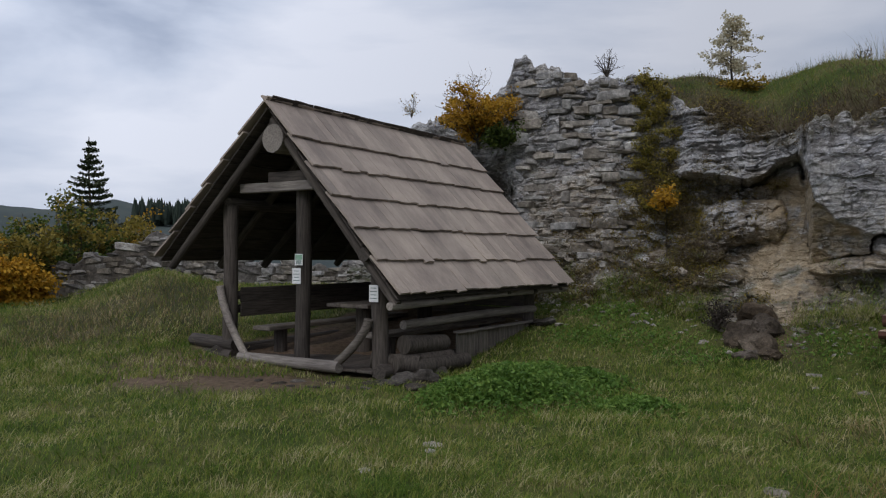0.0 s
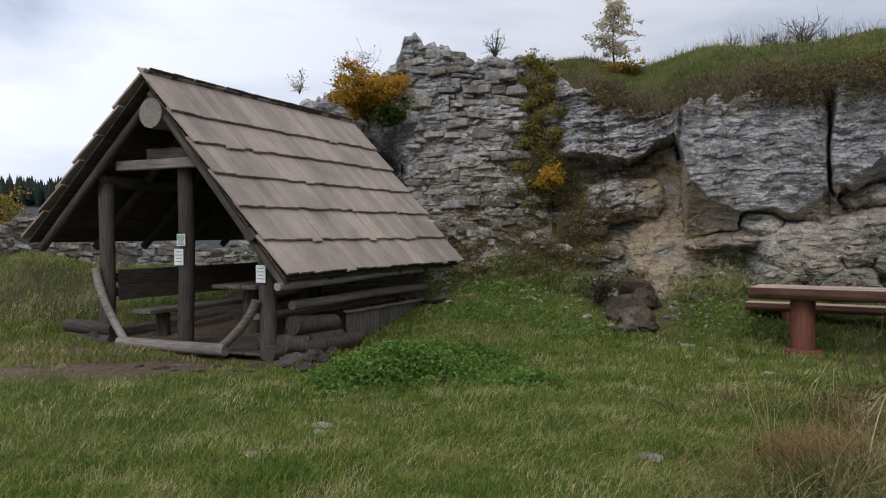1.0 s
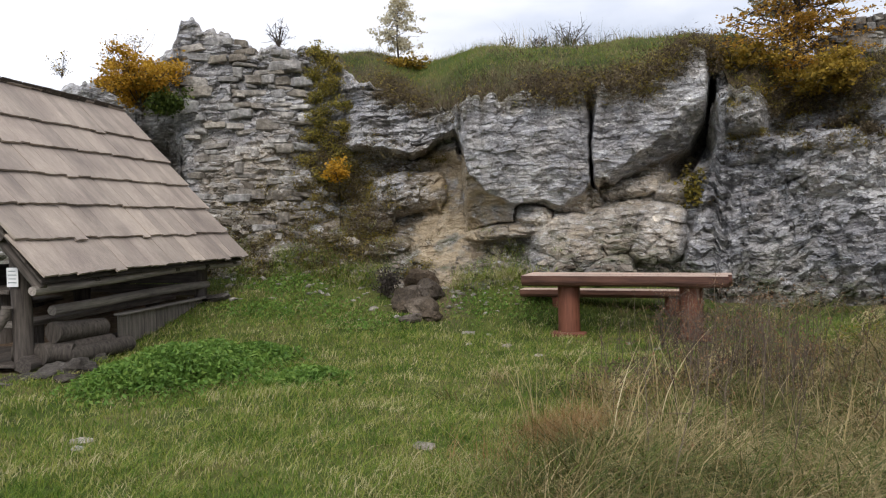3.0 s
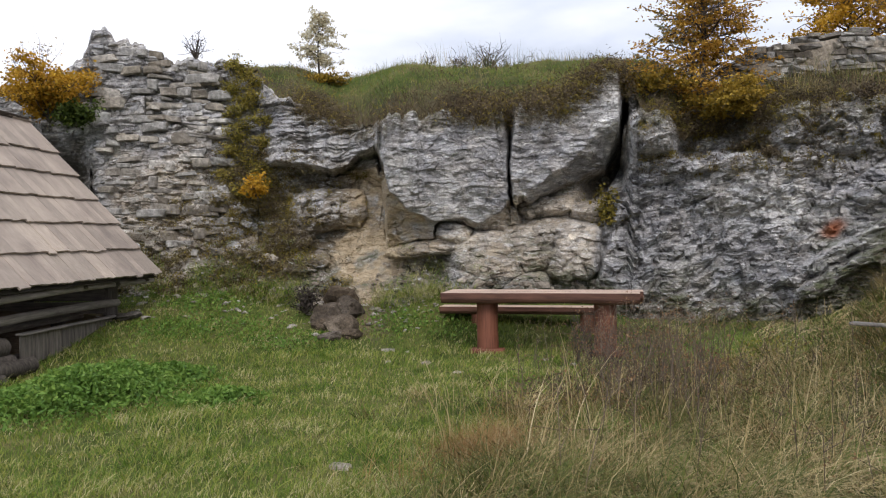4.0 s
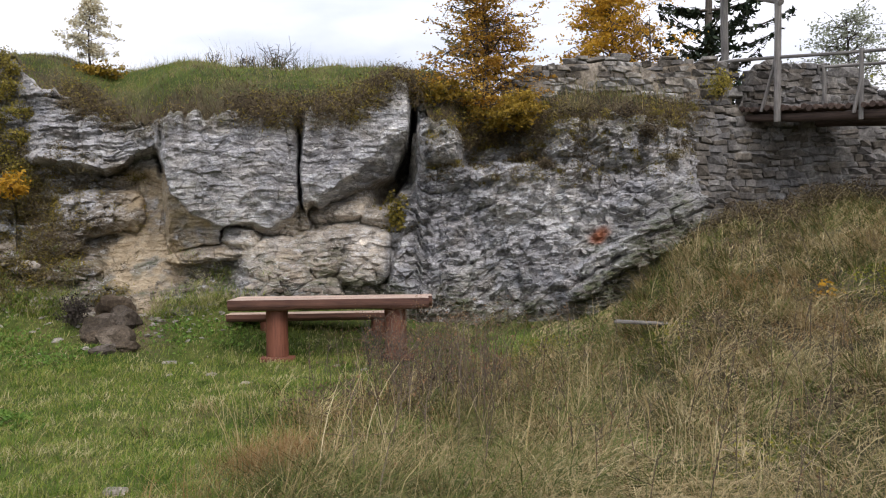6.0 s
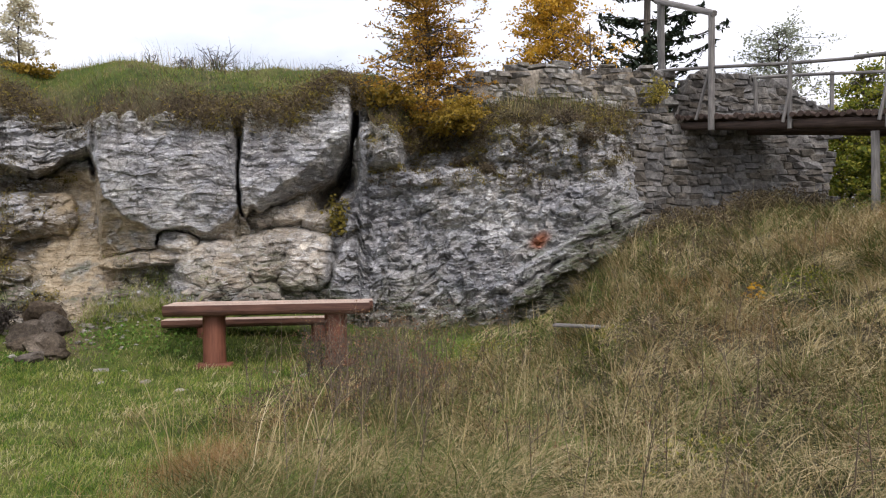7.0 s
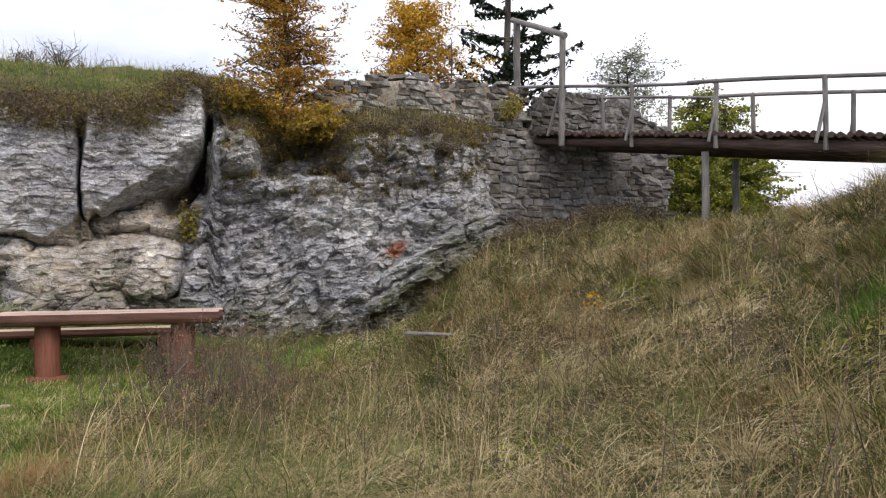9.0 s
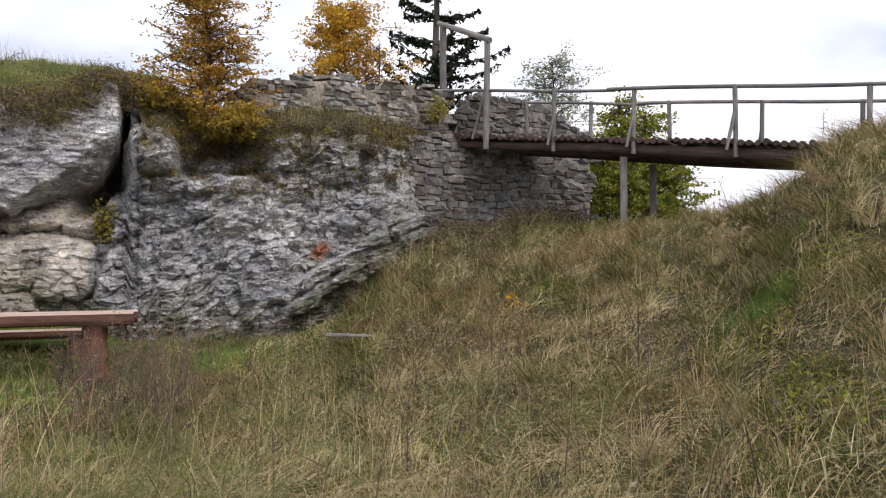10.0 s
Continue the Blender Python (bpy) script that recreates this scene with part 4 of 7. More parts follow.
def build_hut():
    hut = thing("picnic_shelter", HUT, "weathered timber picnic shelter with steep shingled roof, on the grass", "shelter")
    roof = part("roof", bevel_box(0.02, LONG - 0.1, 0.02), M_OLDWOOD, hut, "grey weathered wooden shingle roof", Matrix.Translation((0, LONG / 2, RIDGE - 0.14)))
    inv = roof.matrix_basis.inverted()

    def in_roof(v):
        return inv @ Vector(v)

    # boarding under the shingles
    for name, ex, ez in (("sheathing", R_HW, R_EH), ("sheathing", -L_HW, L_EH)):
        d = Vector((ex, 0, ez - RIDGE))
        dn = d.normalized()
        n = 12
        for i in range(n):
            c = Vector((0, 0, RIDGE - 0.03)) + dn * (d.length * (i + 0.5) / n)
            nrm = Vector((-dn.z, 0, dn.x)) * (1 if ex > 0 else -1)
            plank(roof, "roof_board", in_roof(c + Vector((0, -0.02, 0))), in_roof(c + Vector((0, LONG + 0.02, 0))), d.length / n * 0.97, 0.022, M_OLDWOOD, nrm, seed=i)
        # rafters
        for k in range(6):
            y = 0.12 + (LONG - 0.24) * k / 5
            nrm = Vector((-dn.z, 0, dn.x)) * (1 if ex > 0 else -1)
            if nrm.z < 0:
                nrm = -nrm
            a = Vector((0, y, RIDGE - 0.08)) - nrm * 0.09 + dn * 0.05
            log(roof, "rafter", in_roof(a), in_roof(a + dn * (d.length - 0.1)), 0.06, M_OLDWOOD, 0.05, seed=k)
    # shingles lie in the roof's axes
    off = roof.matrix_basis.translation
    lay_roof_at(roof, off)
    # the ridge cap of the far side stands over the near one
    for k in range(24):
        y = k * LONG / 24
        g = np.random.default_rng(300 + k)
        a = Vector((-0.10, y, RIDGE - 0.07)) - off
        b = Vector((0.07 + g.uniform(-0.015, 0.015), y, RIDGE + 0.125)) - off
        plank(roof, "ridge_shingle", a + Vector((0, 0.1, 0)), b + Vector((0, 0.1, 0)), LONG / 24 * 0.98, 0.018, M_OLDWOOD, (-0.75, 0, 0.66), seed=k)
    # posts on the sill stones
    posts = {"r0": (1.58, 0.35), "r1": (1.58, 4.45), "l0": (-1.10, 0.35), "l1": (-1.10, 4.45), "c0": (0.2, 0.45), "c1": (0.2, 4.45)}
    for k, (x, y) in posts.items():
        top = 2.44 if x == 0.2 else (1.52 if x > 0 else 2.22)
        log(hut, "post", (x, y, 0.02), (x, y, top), 0.105, M_OLDWOOD, 0.06, "dark weathered round post", seed=int(ord(k[0]) + y * 3))
    # ridge beam whose cut end shows in the gable
    log(hut, "ridge_beam", (0.06, 0.02, RIDGE - 0.42), (0.06, LONG - 0.1, RIDGE - 0.42), 0.19, M_GREYWOOD, 0.04, "thick round ridge beam with sawn grey end", seed=3)
    # collar beams of the gable
    for y in (0.42, 4.40):
        plank(hut, "collar_beam", (-0.80, y - 0.14, 2.44), (0.80, y - 0.14, 2.44), 0.10, 0.13, M_GREYWOOD, (0, 0, 1), "grey squared collar beam", seed=int(y * 9))
        plank(hut, "collar_block", (-0.36, y - 0.02, 2.58), (0.6, y - 0.02, 2.58), 0.12, 0.15, M_OLDWOOD, (0, 0, 1), seed=int(y * 7))
    # wall plates and eave poles
    log(hut, "wall_plate", (1.58, 0.0, 1.52), (1.58, LONG, 1.52), 0.085, M_OLDWOOD, 0.05, seed=11)
    log(hut, "wall_plate", (-1.10, 0.3, 2.26), (-1.10, LONG, 2.26), 0.085, M_OLDWOOD, 0.05, seed=12)
    log(hut, "eave_pole", (2.0, 0.0, 0.93), (2.0, LONG + 0.15, 0.96), 0.05, M_GREYWOOD, 0.05, "long grey eave pole", seed=13, taper=0.75)
    # braces that curve from the corner posts to the sill
    for x0, x1, top in ((-1.14, -0.62, 0.95), (1.52, 0.98, 0.60)):
        k = np.linspace(0, 1, 9)
        pts = np.stack([x0 + (x1 - x0) * k ** 1.5, np.full(9, 0.20), top * (1 - k) + 0.13], -1)
        put("curved_brace", tube(Buf(), pts, 0.055, 9, 0.08, 5), M_GREYWOOD if x0 < 0 else M_MIDWOOD, hut, "grey curved branch brace")
    # sills
    log(hut, "sill_log", (-0.72, 0.18, 0.12), (1.08, 0.18, 0.10), 0.075, M_GREYWOOD, 0.06, "worn grey threshold log", seed=15)
    log(hut, "sill_log", (1.66, 0.25, 0.10), (1.66, LONG, 0.10), 0.10, M_OLDWOOD, 0.06, seed=16)
    log(hut, "sill_log", (-1.22, 0.2, 0.12), (-1.22, LONG, 0.12), 0.12, M_OLDWOOD, 0.06, seed=18)
    log(hut, "sill_log", (-1.2, LONG - 0.4, 0.12), (1.6, LONG - 0.4, 0.12), 0.10, M_OLDWOOD, 0.06, seed=19)
    # stubs of the crossed logs at the open corner
    log(hut, "log_stub", (-1.85, 0.33, 0.27), (-0.95, 0.33, 0.25), 0.10, M_OLDWOOD, 0.07, "dark sawn log stub at the corner", seed=23)
    log(hut, "log_stub", (-1.7, 0.28, 0.08), (-0.95, 0.28, 0.08), 0.10, M_OLDWOOD, 0.07, "dark sawn log stub at the corner", seed=24)
    # floor boards
    for k in range(10):
        x = -1.05 + 2.6 * (k + 0.5) / 10
        plank(hut, "floor_board", (x, 0.24, 0.07), (x, LONG - 0.5, 0.07), 0.25, 0.04, M_OLDWOOD, seed=k + 40)
    # low boarded sides: rails and breast boards
    for x, zs in ((1.66, (0.64,)), (-1.14, (0.75, 0.95))):
        for z in zs:
            log(hut, "side_rail", (x, 0.75 if x > 0 else 0.3, z), (x, 4.5, z), 0.06, M_GREYWOOD if x > 0 else M_OLDWOOD, 0.05, seed=int(z * 50))
    for k in range(8):
        y = 1.95 + k * 0.30
        plank(hut, "side_board", (1.79, y, 0.44), (1.79, y, 0.02), 0.285, 0.03, M_MIDWOOD, (1, 0, 0), seed=60 + k)
    plank(hut, "side_board_cap", (1.80, 1.8, 0.455), (1.80, 4.25, 0.455), 0.12, 0.03, M_GREYWOOD, seed=68)
    # logs stacked beside the corner post
    for k, (a, b, rad) in enumerate((((1.72, 0.42, 0.17), (1.98, 1.35, 0.15), 0.13), ((1.95, 0.55, 0.14), (2.06, 1.6, 0.13), 0.10), ((1.80, 0.55, 0.40), (1.92, 1.3, 0.38), 0.12), ((1.42, 0.40, 0.20), (2.0, 0.62, 0.16), 0.11))):
        log(hut, "corner_log", a, b, rad, M_BARK, 0.1, "dark sawn log beside the corner post", seed=130 + k)
    # back wall: horizontal boards with an opening above
    for k in range(4):
        z = 0.56 + k * 0.20
        plank(hut, "back_board", (-1.05, 4.35, z), (1.55, 4.35, z), 0.03, 0.185, M_OLDWOOD, seed=80 + k)
    for k in range(2):
        z = 0.74 + k * 0.205
        plank(hut, "side_board", (-1.06, 0.5, z), (-1.06, 4.4, z), 0.03, 0.215, M_OLDWOOD, seed=90 + k)
    return hut


def lay_roof_at(roof, off):
    top_z = RIDGE - off.z
    for ex, ez, seed in ((R_HW, R_EH, 21), (-L_HW, L_EH, 22)):
        holder = part("near_slope" if ex > 0 else "far_slope", bevel_box(0.03, LONG - 0.2, 0.03), M_OLDWOOD, roof, m=Matrix.Translation((0.02 if ex > 0 else -0.02, 0.0, top_z - 0.2)))
        sh = holder.matrix_basis.translation
        lay_roof(holder, (ex - sh.x, ez - off.z - sh.z), (0 - sh.x, top_z - sh.z), LONG, 6, seed)
        for o in holder.children:
            o.matrix_basis = Matrix.Translation((0, -off.y, 0)) @ o.matrix_basis


hut = build_hut()


def build_notices(parent):
    """Sheets pinned to the posts, with lines too small to read."""
    m, t, b = nodes_of("notice_paper")
    n = noise_of(t, 6, 3)
    t.links.new(ramp(t, n, [(0.3, (0.62, 0.62, 0.6)), (0.7, (0.78, 0.78, 0.77))]), b.inputs["Base Color"])
    b.inputs["Roughness"].default_value = 0.5
    ink, t, b = nodes_of("faded_print")
    t.links.new(ramp(t, noise_of(t, 20, 2), [(0.3, (0.12, 0.16, 0.14)), (0.7, (0.22, 0.28, 0.25))]), b.inputs["Base Color"])
    grn, t, b = nodes_of("green_print")
    t.links.new(ramp(t, noise_of(t, 12, 2), [(0.3, (0.15, 0.32, 0.2)), (0.7, (0.3, 0.45, 0.33))]), b.inputs["Base Color"])
    for x, y, z, w, h, head in ((0.19, 0.335, 1.24, 0.15, 0.21, False), (0.23, 0.335, 1.46, 0.14, 0.15, True), (1.57, 0.235, 1.05, 0.14, 0.21, False)):
        sheet = tagged(new("notice", None), "small printed notice sheet pinned to a shelter post", "notice", group="notices on the shelter")
        sheet.matrix_world = HUT @ Matrix.Translation((x, y, z))
        part("sheet", bevel_box(w, 0.006, h, 0.001), m, sheet)
        if head:
            part("picture", bevel_box(w * 0.86, 0.004, h * 0.45, 0.001), grn, sheet, m=Matrix.Translation((0, -0.004, h * 0.2)))
        for k in range(4):
            zz = h * (0.32 - 0.2 * k) if not head else -h * (0.08 + 0.1 * k)
            part("text_line", bevel_box(w * (0.75 if k % 2 else 0.6), 0.003, 0.010, 0.0005), ink, sheet, m=Matrix.Translation((0, -0.004, zz)))


build_notices(hut)


# ---- furniture inside the shelter ----
def build_inner_bench(x, label):
    b = thing("bench", HUT @ Matrix.Translation((x, 2.3, 0.09)), label, "bench", group="benches in the shelter")
    plank(b, "seat", (0, -1.7, 0.38), (0, 1.7, 0.38), 0.34, 0.06, M_MIDWOOD, seed=4)
    for y in (-1.3, 1.3):
        log(b, "leg", (0, y, 0.0), (0, y, 0.36), 0.10, M_OLDWOOD, 0.05, seed=6)
    return b


build_inner_bench(1.22, "dark timber bench along the shelter's low side")
build_inner_bench(-0.75, "dark timber bench along the shelter's open side")
tb = thing("table", HUT @ Matrix.Translation((0.25, 2.5, 0.09)), "dark rough timber table under the shelter roof", "table")
for k in range(3):
    plank(tb, "top_plank", (-0.26 + 0.26 * k, -1.2, 0.70), (-0.26 + 0.26 * k, 1.2, 0.70), 0.25, 0.06, M_MIDWOOD, seed=k + 7)
for y in (-0.8, 0.8):
    log(tb, "leg", (0, y, 0.0), (0, y, 0.68), 0.12, M_OLDWOOD, 0.05, seed=9)


# ---- the log table and its bench in the open ----
TAB = Vector((6.50, 8.80, 0.0))
TAB_DIR = Vector((1.98, -1.66, 0)).normalized()


def build_log_table():
    rot = math.degrees(math.atan2(TAB_DIR.y, TAB_DIR.x))
    gz = float(ground_z(math.degrees(math.atan2(TAB.x - OX, TAB.y - OY)), math.hypot(TAB.x - OX, TAB.y - OY)))
    t = thing("log_table", pose(TAB.x, TAB.y, gz, 0, 0, rot), "stout brown-stained half-log picnic table on the grass", "table")
    # two half logs side by side make the top
    for k, y in enumerate((-0.19, 0.19)):
        n = 12
        xs = np.linspace(-1.33, 1.30 + 0.05 * k, n)
        a = np.linspace(0, np.pi, 9)
        buf = Buf()
        prof = np.stack([np.sign(np.cos(a)) * np.abs(np.cos(a)) ** 0.5 * 0.187, -np.abs(np.sin(a)) ** 0.6 * 0.15], -1)
        g = np.random.default_rng(k)
        ring = [np.stack([np.full(9, x), y + prof[:, 0] * (1 + 0.03 * g.normal()), 0.84 + prof[:, 1] * (1 + 0.05 * g.normal())], -1) for x in xs]
        v = np.concatenate(ring)
        i, j = np.meshgrid(np.arange(n - 1), np.arange(8), indexing="ij")
        f = np.stack([i * 9 + j, i * 9 + j + 1, (i + 1) * 9 + j + 1, (i + 1) * 9 + j], -1).reshape(-1, 4)
        buf.add(v, f)
        tops = np.stack([np.arange(n - 1) * 9, np.arange(1, n) * 9, np.arange(1, n) * 9 + 8, np.arange(n - 1) * 9 + 8], -1)
        buf.f[4].append(tops)
        for q, flip in ((0, False), (n - 1, True)):
            e = np.r_[ring[q], ring[q].mean(0)[None]]
            w = np.stack([np.arange(9), (np.arange(9) + 1) % 9, np.full(9, 9)], -1)
            buf.add(e, w[:, ::-1] if flip else w)
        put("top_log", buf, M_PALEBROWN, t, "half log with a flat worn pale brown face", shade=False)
    for x in (-0.74, 0.86):
        log(t, "leg", (x, -0.05, -0.05), (x, -0.05, 0.74), 0.15, M_BROWN, 0.04, "thick reddish brown log leg", seed=int(x * 10) + 30)
        plank(t, "foot", (x - 0.22, -0.14, 0.03), (x + 0.24, -0.14, 0.03), 0.22, 0.07, M_BROWN, seed=2)
    b = thing("log_bench", pose(TAB.x + 0.60, TAB.y + 0.76, gz, 0, 0, rot), "brown half-log bench beside the log table", "bench")
    n = 12
    xs = np.linspace(-1.6, 0.95, n)
    a = np.linspace(0, np.pi, 9)
    ring = [np.stack([np.full(9, x), np.sign(np.cos(a)) * np.abs(np.cos(a)) ** 0.6 * 0.18, 0.55 - np.abs(np.sin(a)) ** 0.7 * 0.12], -1) for x in xs]
    buf = Buf()
    i, j = np.meshgrid(np.arange(n - 1), np.arange(8), indexing="ij")
    f = np.stack([i * 9 + j, i * 9 + j + 1, (i + 1) * 9 + j + 1, (i + 1) * 9 + j], -1).reshape(-1, 4)
    buf.add(np.concatenate(ring), f)
    buf.f[4].append(np.stack([np.arange(n - 1) * 9, np.arange(1, n) * 9, np.arange(1, n) * 9 + 8, np.arange(n - 1) * 9 + 8], -1))
    for z, flip in ((0, False), (n - 1, True)):
        e = np.r_[ring[z], ring[z].mean(0)[None]]
        w = np.stack([np.arange(9), (np.arange(9) + 1) % 9, np.full(9, 9)], -1)
        buf.add(e, w[:, ::-1] if flip else w)
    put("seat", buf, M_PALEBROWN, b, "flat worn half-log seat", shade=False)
    for x in (-1.02, 0.62):
        log(b, "leg", (x, 0, -0.05), (x, 0, 0.46), 0.12, M_BROWN, 0.04, seed=int(x * 10) + 40)


build_log_table()

# ---- the footbridge ----
BR_A, BR_B = Vector((13.95, 7.15, 3.87)), Vector((13.38, 0.2, 3.16))


def build_bridge():
    d = BR_B - BR_A
    L = d.length
    x = d.normalized()
    y = Vector((0, 0, 1)).cross(x).normalized()      # away from the meadow
    m = Matrix((x, y, x.cross(y))).transposed().to_4x4()
    m.translation = BR_A
    br = thing("footbridge", m, "rustic log footbridge with pole railings over a dry moat", "bridge")
    W = 1.25
    up = m.to_3x3().transposed() @ Vector((0, 0, 1))
    for yy in (0.0, W):
        log(br, "beam", (-0.3, yy, -0.1), (L + 1.2, yy, -0.16), 0.06, M_DECK, 0.05, "thick dark brown log beam", seed=int(yy * 3), taper=2.1)
    n = int((L + 0.9) / 0.125)
    for k in range(n):
        px_ = -0.1 + k * 0.125
        g = np.random.default_rng(500 + k)
        log(br, "deck_pole", (px_, -0.16 + g.uniform(-0.04, 0.04), 0.03 + g.uniform(-0.008, 0.008)), (px_ + g.uniform(-0.01, 0.01), W + 0.15, 0.03), 0.047 + g.uniform(-0.008, 0.01), M_DECK, 0.04, seed=k, sides=8)
    for yy, xs, h in ((0.0, (0.35, 2.62, 4.08, 5.7, 7.55), 0.87), (W, (1.28, 2.68, 4.2, 5.8, 7.3), 0.88)):
        for k, xx in enumerate(xs):
            g = np.random.default_rng(int(xx * 100))
            side = -0.12 if yy == 0 else 0.12
            if yy == 0 and k == 0:
                continue
            foot = Vector((xx, yy + side, -0.2))
            log(br, "rail_post", foot, foot + up * (h + 0.25), 0.038, M_RAIL, 0.05, seed=int(xx * 7))
            if yy == 0 or k % 2:
                log(br, "rail_brace", foot + Vector((-0.12, side * 0.5, 0.1)), foot + up * (h * 0.8), 0.028, M_RAIL, 0.05, seed=int(xx * 9))
        side = -0.12 if yy == 0 else 0.12
        log(br, "handrail", (-1.2 if yy == 0 else 0.0, yy + side, h + 0.03), (L * 0.52, yy + side, h - 0.01), 0.032, M_RAIL, 0.05, "long grey pole handrail", seed=71, taper=0.85)
        log(br, "handrail", (L * 0.5, yy + side, h + 0.0), (L + 0.7, yy + side, h + 0.03), 0.034, M_RAIL, 0.05, "long grey pole handrail", seed=72, taper=0.85)
    # gate frame at the wall
    zinv = m.inverted()
    near_foot, near_top = Vector((13.75, 5.97, 3.55)), Vector((13.70, 5.95, 5.60))
    far_foot, far_top = Vector((14.62, 7.37, 4.3)), Vector((14.60, 7.37, 6.28))
    for foot, top, r in ((near_foot, near_top, 0.06), (far_foot, far_top, 0.07)):
        log(br, "gate_post", zinv @ foot, zinv @ top, r, M_RAIL, 0.05, "tall grey gate post", seed=int(top.z * 30))
    over = (near_top - far_top) * 0.06
    log(br, "gate_lintel", zinv @ (far_top - over * 2), zinv @ (near_top + over), 0.055, M_RAIL, 0.05, "slanting grey pole lintel", seed=88)
    log(br, "gate_brace", zinv @ Vector((13.74, 6.25, 3.75)), zinv @ Vector((13.72, 6.0, 4.6)), 0.03, M_RAIL, 0.05, seed=89)
    # trestle legs down to the moat
    for yy, az in ((0.0, 74.1), (W, 75.4)):
        xx = 3.85 if yy == 0 else 3.95
        top = m @ Vector((xx, yy, -0.25))
        rr, aa = math.hypot(top.x - OX, top.y - OY), math.degrees(math.atan2(top.x - OX, top.y - OY))
        gz = float(ground_z(aa, rr)) - 0.15
        log(br, "trestle_post", zinv @ Vector((top.x, top.y, gz)), zinv @ top, 0.062, M_RAIL, 0.05, "upright grey trestle post", seed=int(az))
    return br


build_bridge()

# ---- ruined walls of laid stone ----
M_STONE_PALE = stone_material("pale_limestone", (0.28, 0.265, 0.245), (0.40, 0.385, 0.36), (0.54, 0.525, 0.495))


def stone_meshes(material, count=8, seed=0):
    """Rough hewn blocks, one unit across, of a few shapes."""
    out = []
    for k in range(count):
        bm = bmesh.new()
        bmesh.ops.create_cube(bm, size=1.0)
        bmesh.ops.bevel(bm, geom=list(bm.edges), offset=0.13, segments=1, affect="EDGES")
        for v in bm.verts:
            v.co += noise.noise_vector(v.co * 1.9 + Vector((k * 5.3 + seed, 2, 9))) * 0.24
        me = bpy.data.meshes.new("stone")
        bm.to_mesh(me)
        bm.free()
        me.materials.append(material)
        out.append(me)
    return out


def wall_stones(parent, meshes, a0, a1, low, high, face, seed, course=(0.09, 0.2), length=(0.18, 0.55), depth=0.3, skip=0.0, pale=None, sunk=(-0.012, 0.04)):
    """Courses of stones along the polar line face(az, z) between two heights; every stone is its own piece."""
    g = np.random.default_rng(seed)
    n, span = 0, 2.2
    lo = min(low(a) for a in np.linspace(a0, a1, 9))
    zmax = max(high(a) for a in np.linspace(a0, a1, 40))
    edges = [a0]
    while edges[-1] < a1:
        edges.append(edges[-1] + g.uniform(0.7, 1.4) * span)
    # short runs of courses that break against one another
    for s0, s1 in zip(edges, edges[1:]):
        z = lo - g.uniform(0, 0.15)
        while z < zmax:
            ch = g.uniform(*course) * (1.3 if g.random() < 0.12 else 1.0)
            a, stop = s0 + g.uniform(-0.35, 0.35), min(s1 + g.uniform(-0.3, 0.3), a1)
            while a < stop:
                w = g.uniform(*length) * (1.25 if ch > 0.15 else 0.9)
                along = polar(a + 0.5, face(a + 0.5, z), 0) - polar(a, face(a, z), 0)
                da = 0.5 * w / float(np.linalg.norm(along))
                am = a + da / 2
                turn = math.degrees(math.atan2(along[1], along[0]))
                hh = ch * g.uniform(0.85, 1.08)
                if low(am) - 0.1 < z + ch / 2 < high(am) + 0.03 and g.random() > skip:
                    inward = np.array([-along[1], along[0], 0]) / np.linalg.norm(along)
                    c = polar(am, face(am, z), z + ch / 2 + g.normal(0, 0.012)) + inward * (depth * 0.5 - g.uniform(-sunk[1], -sunk[0]) - 0.03)
                    kinds = pale if pale and g.random() < pale_share(am, z) else meshes
                    ob = new("stone", kinds[int(g.integers(len(kinds)))])
                    ob.parent = parent
                    flip = 180.0 * int(g.integers(2))
                    ob.matrix_basis = pose(*c, g.normal(0, 3), g.normal(0, 4) + flip, turn + g.normal(0, 3)) @ Matrix.Diagonal((w * 1.02, depth, hh, 1))
                    n += 1
                a += da
            z += ch
    return n


def pale_share(a, z):
    """How many of the stones are freshly broken and pale."""
    return 0.75 * math.exp(-(((a - 7.2) / 2.6) ** 4)) * float(smooth(4.0, 3.0, z)) + 0.04


STONES = stone_meshes(M_STONE)
STONES_PALE = stone_meshes(M_STONE_PALE, 6, 17)
# grey-brown stone, darkened further to hold the footbridge's shade in its colour
M_STONE_DUSK = stone_material("shaded_brown_stone", (0.085, 0.079, 0.075), (0.145, 0.138, 0.131), (0.25, 0.24, 0.227))
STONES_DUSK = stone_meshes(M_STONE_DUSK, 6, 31)


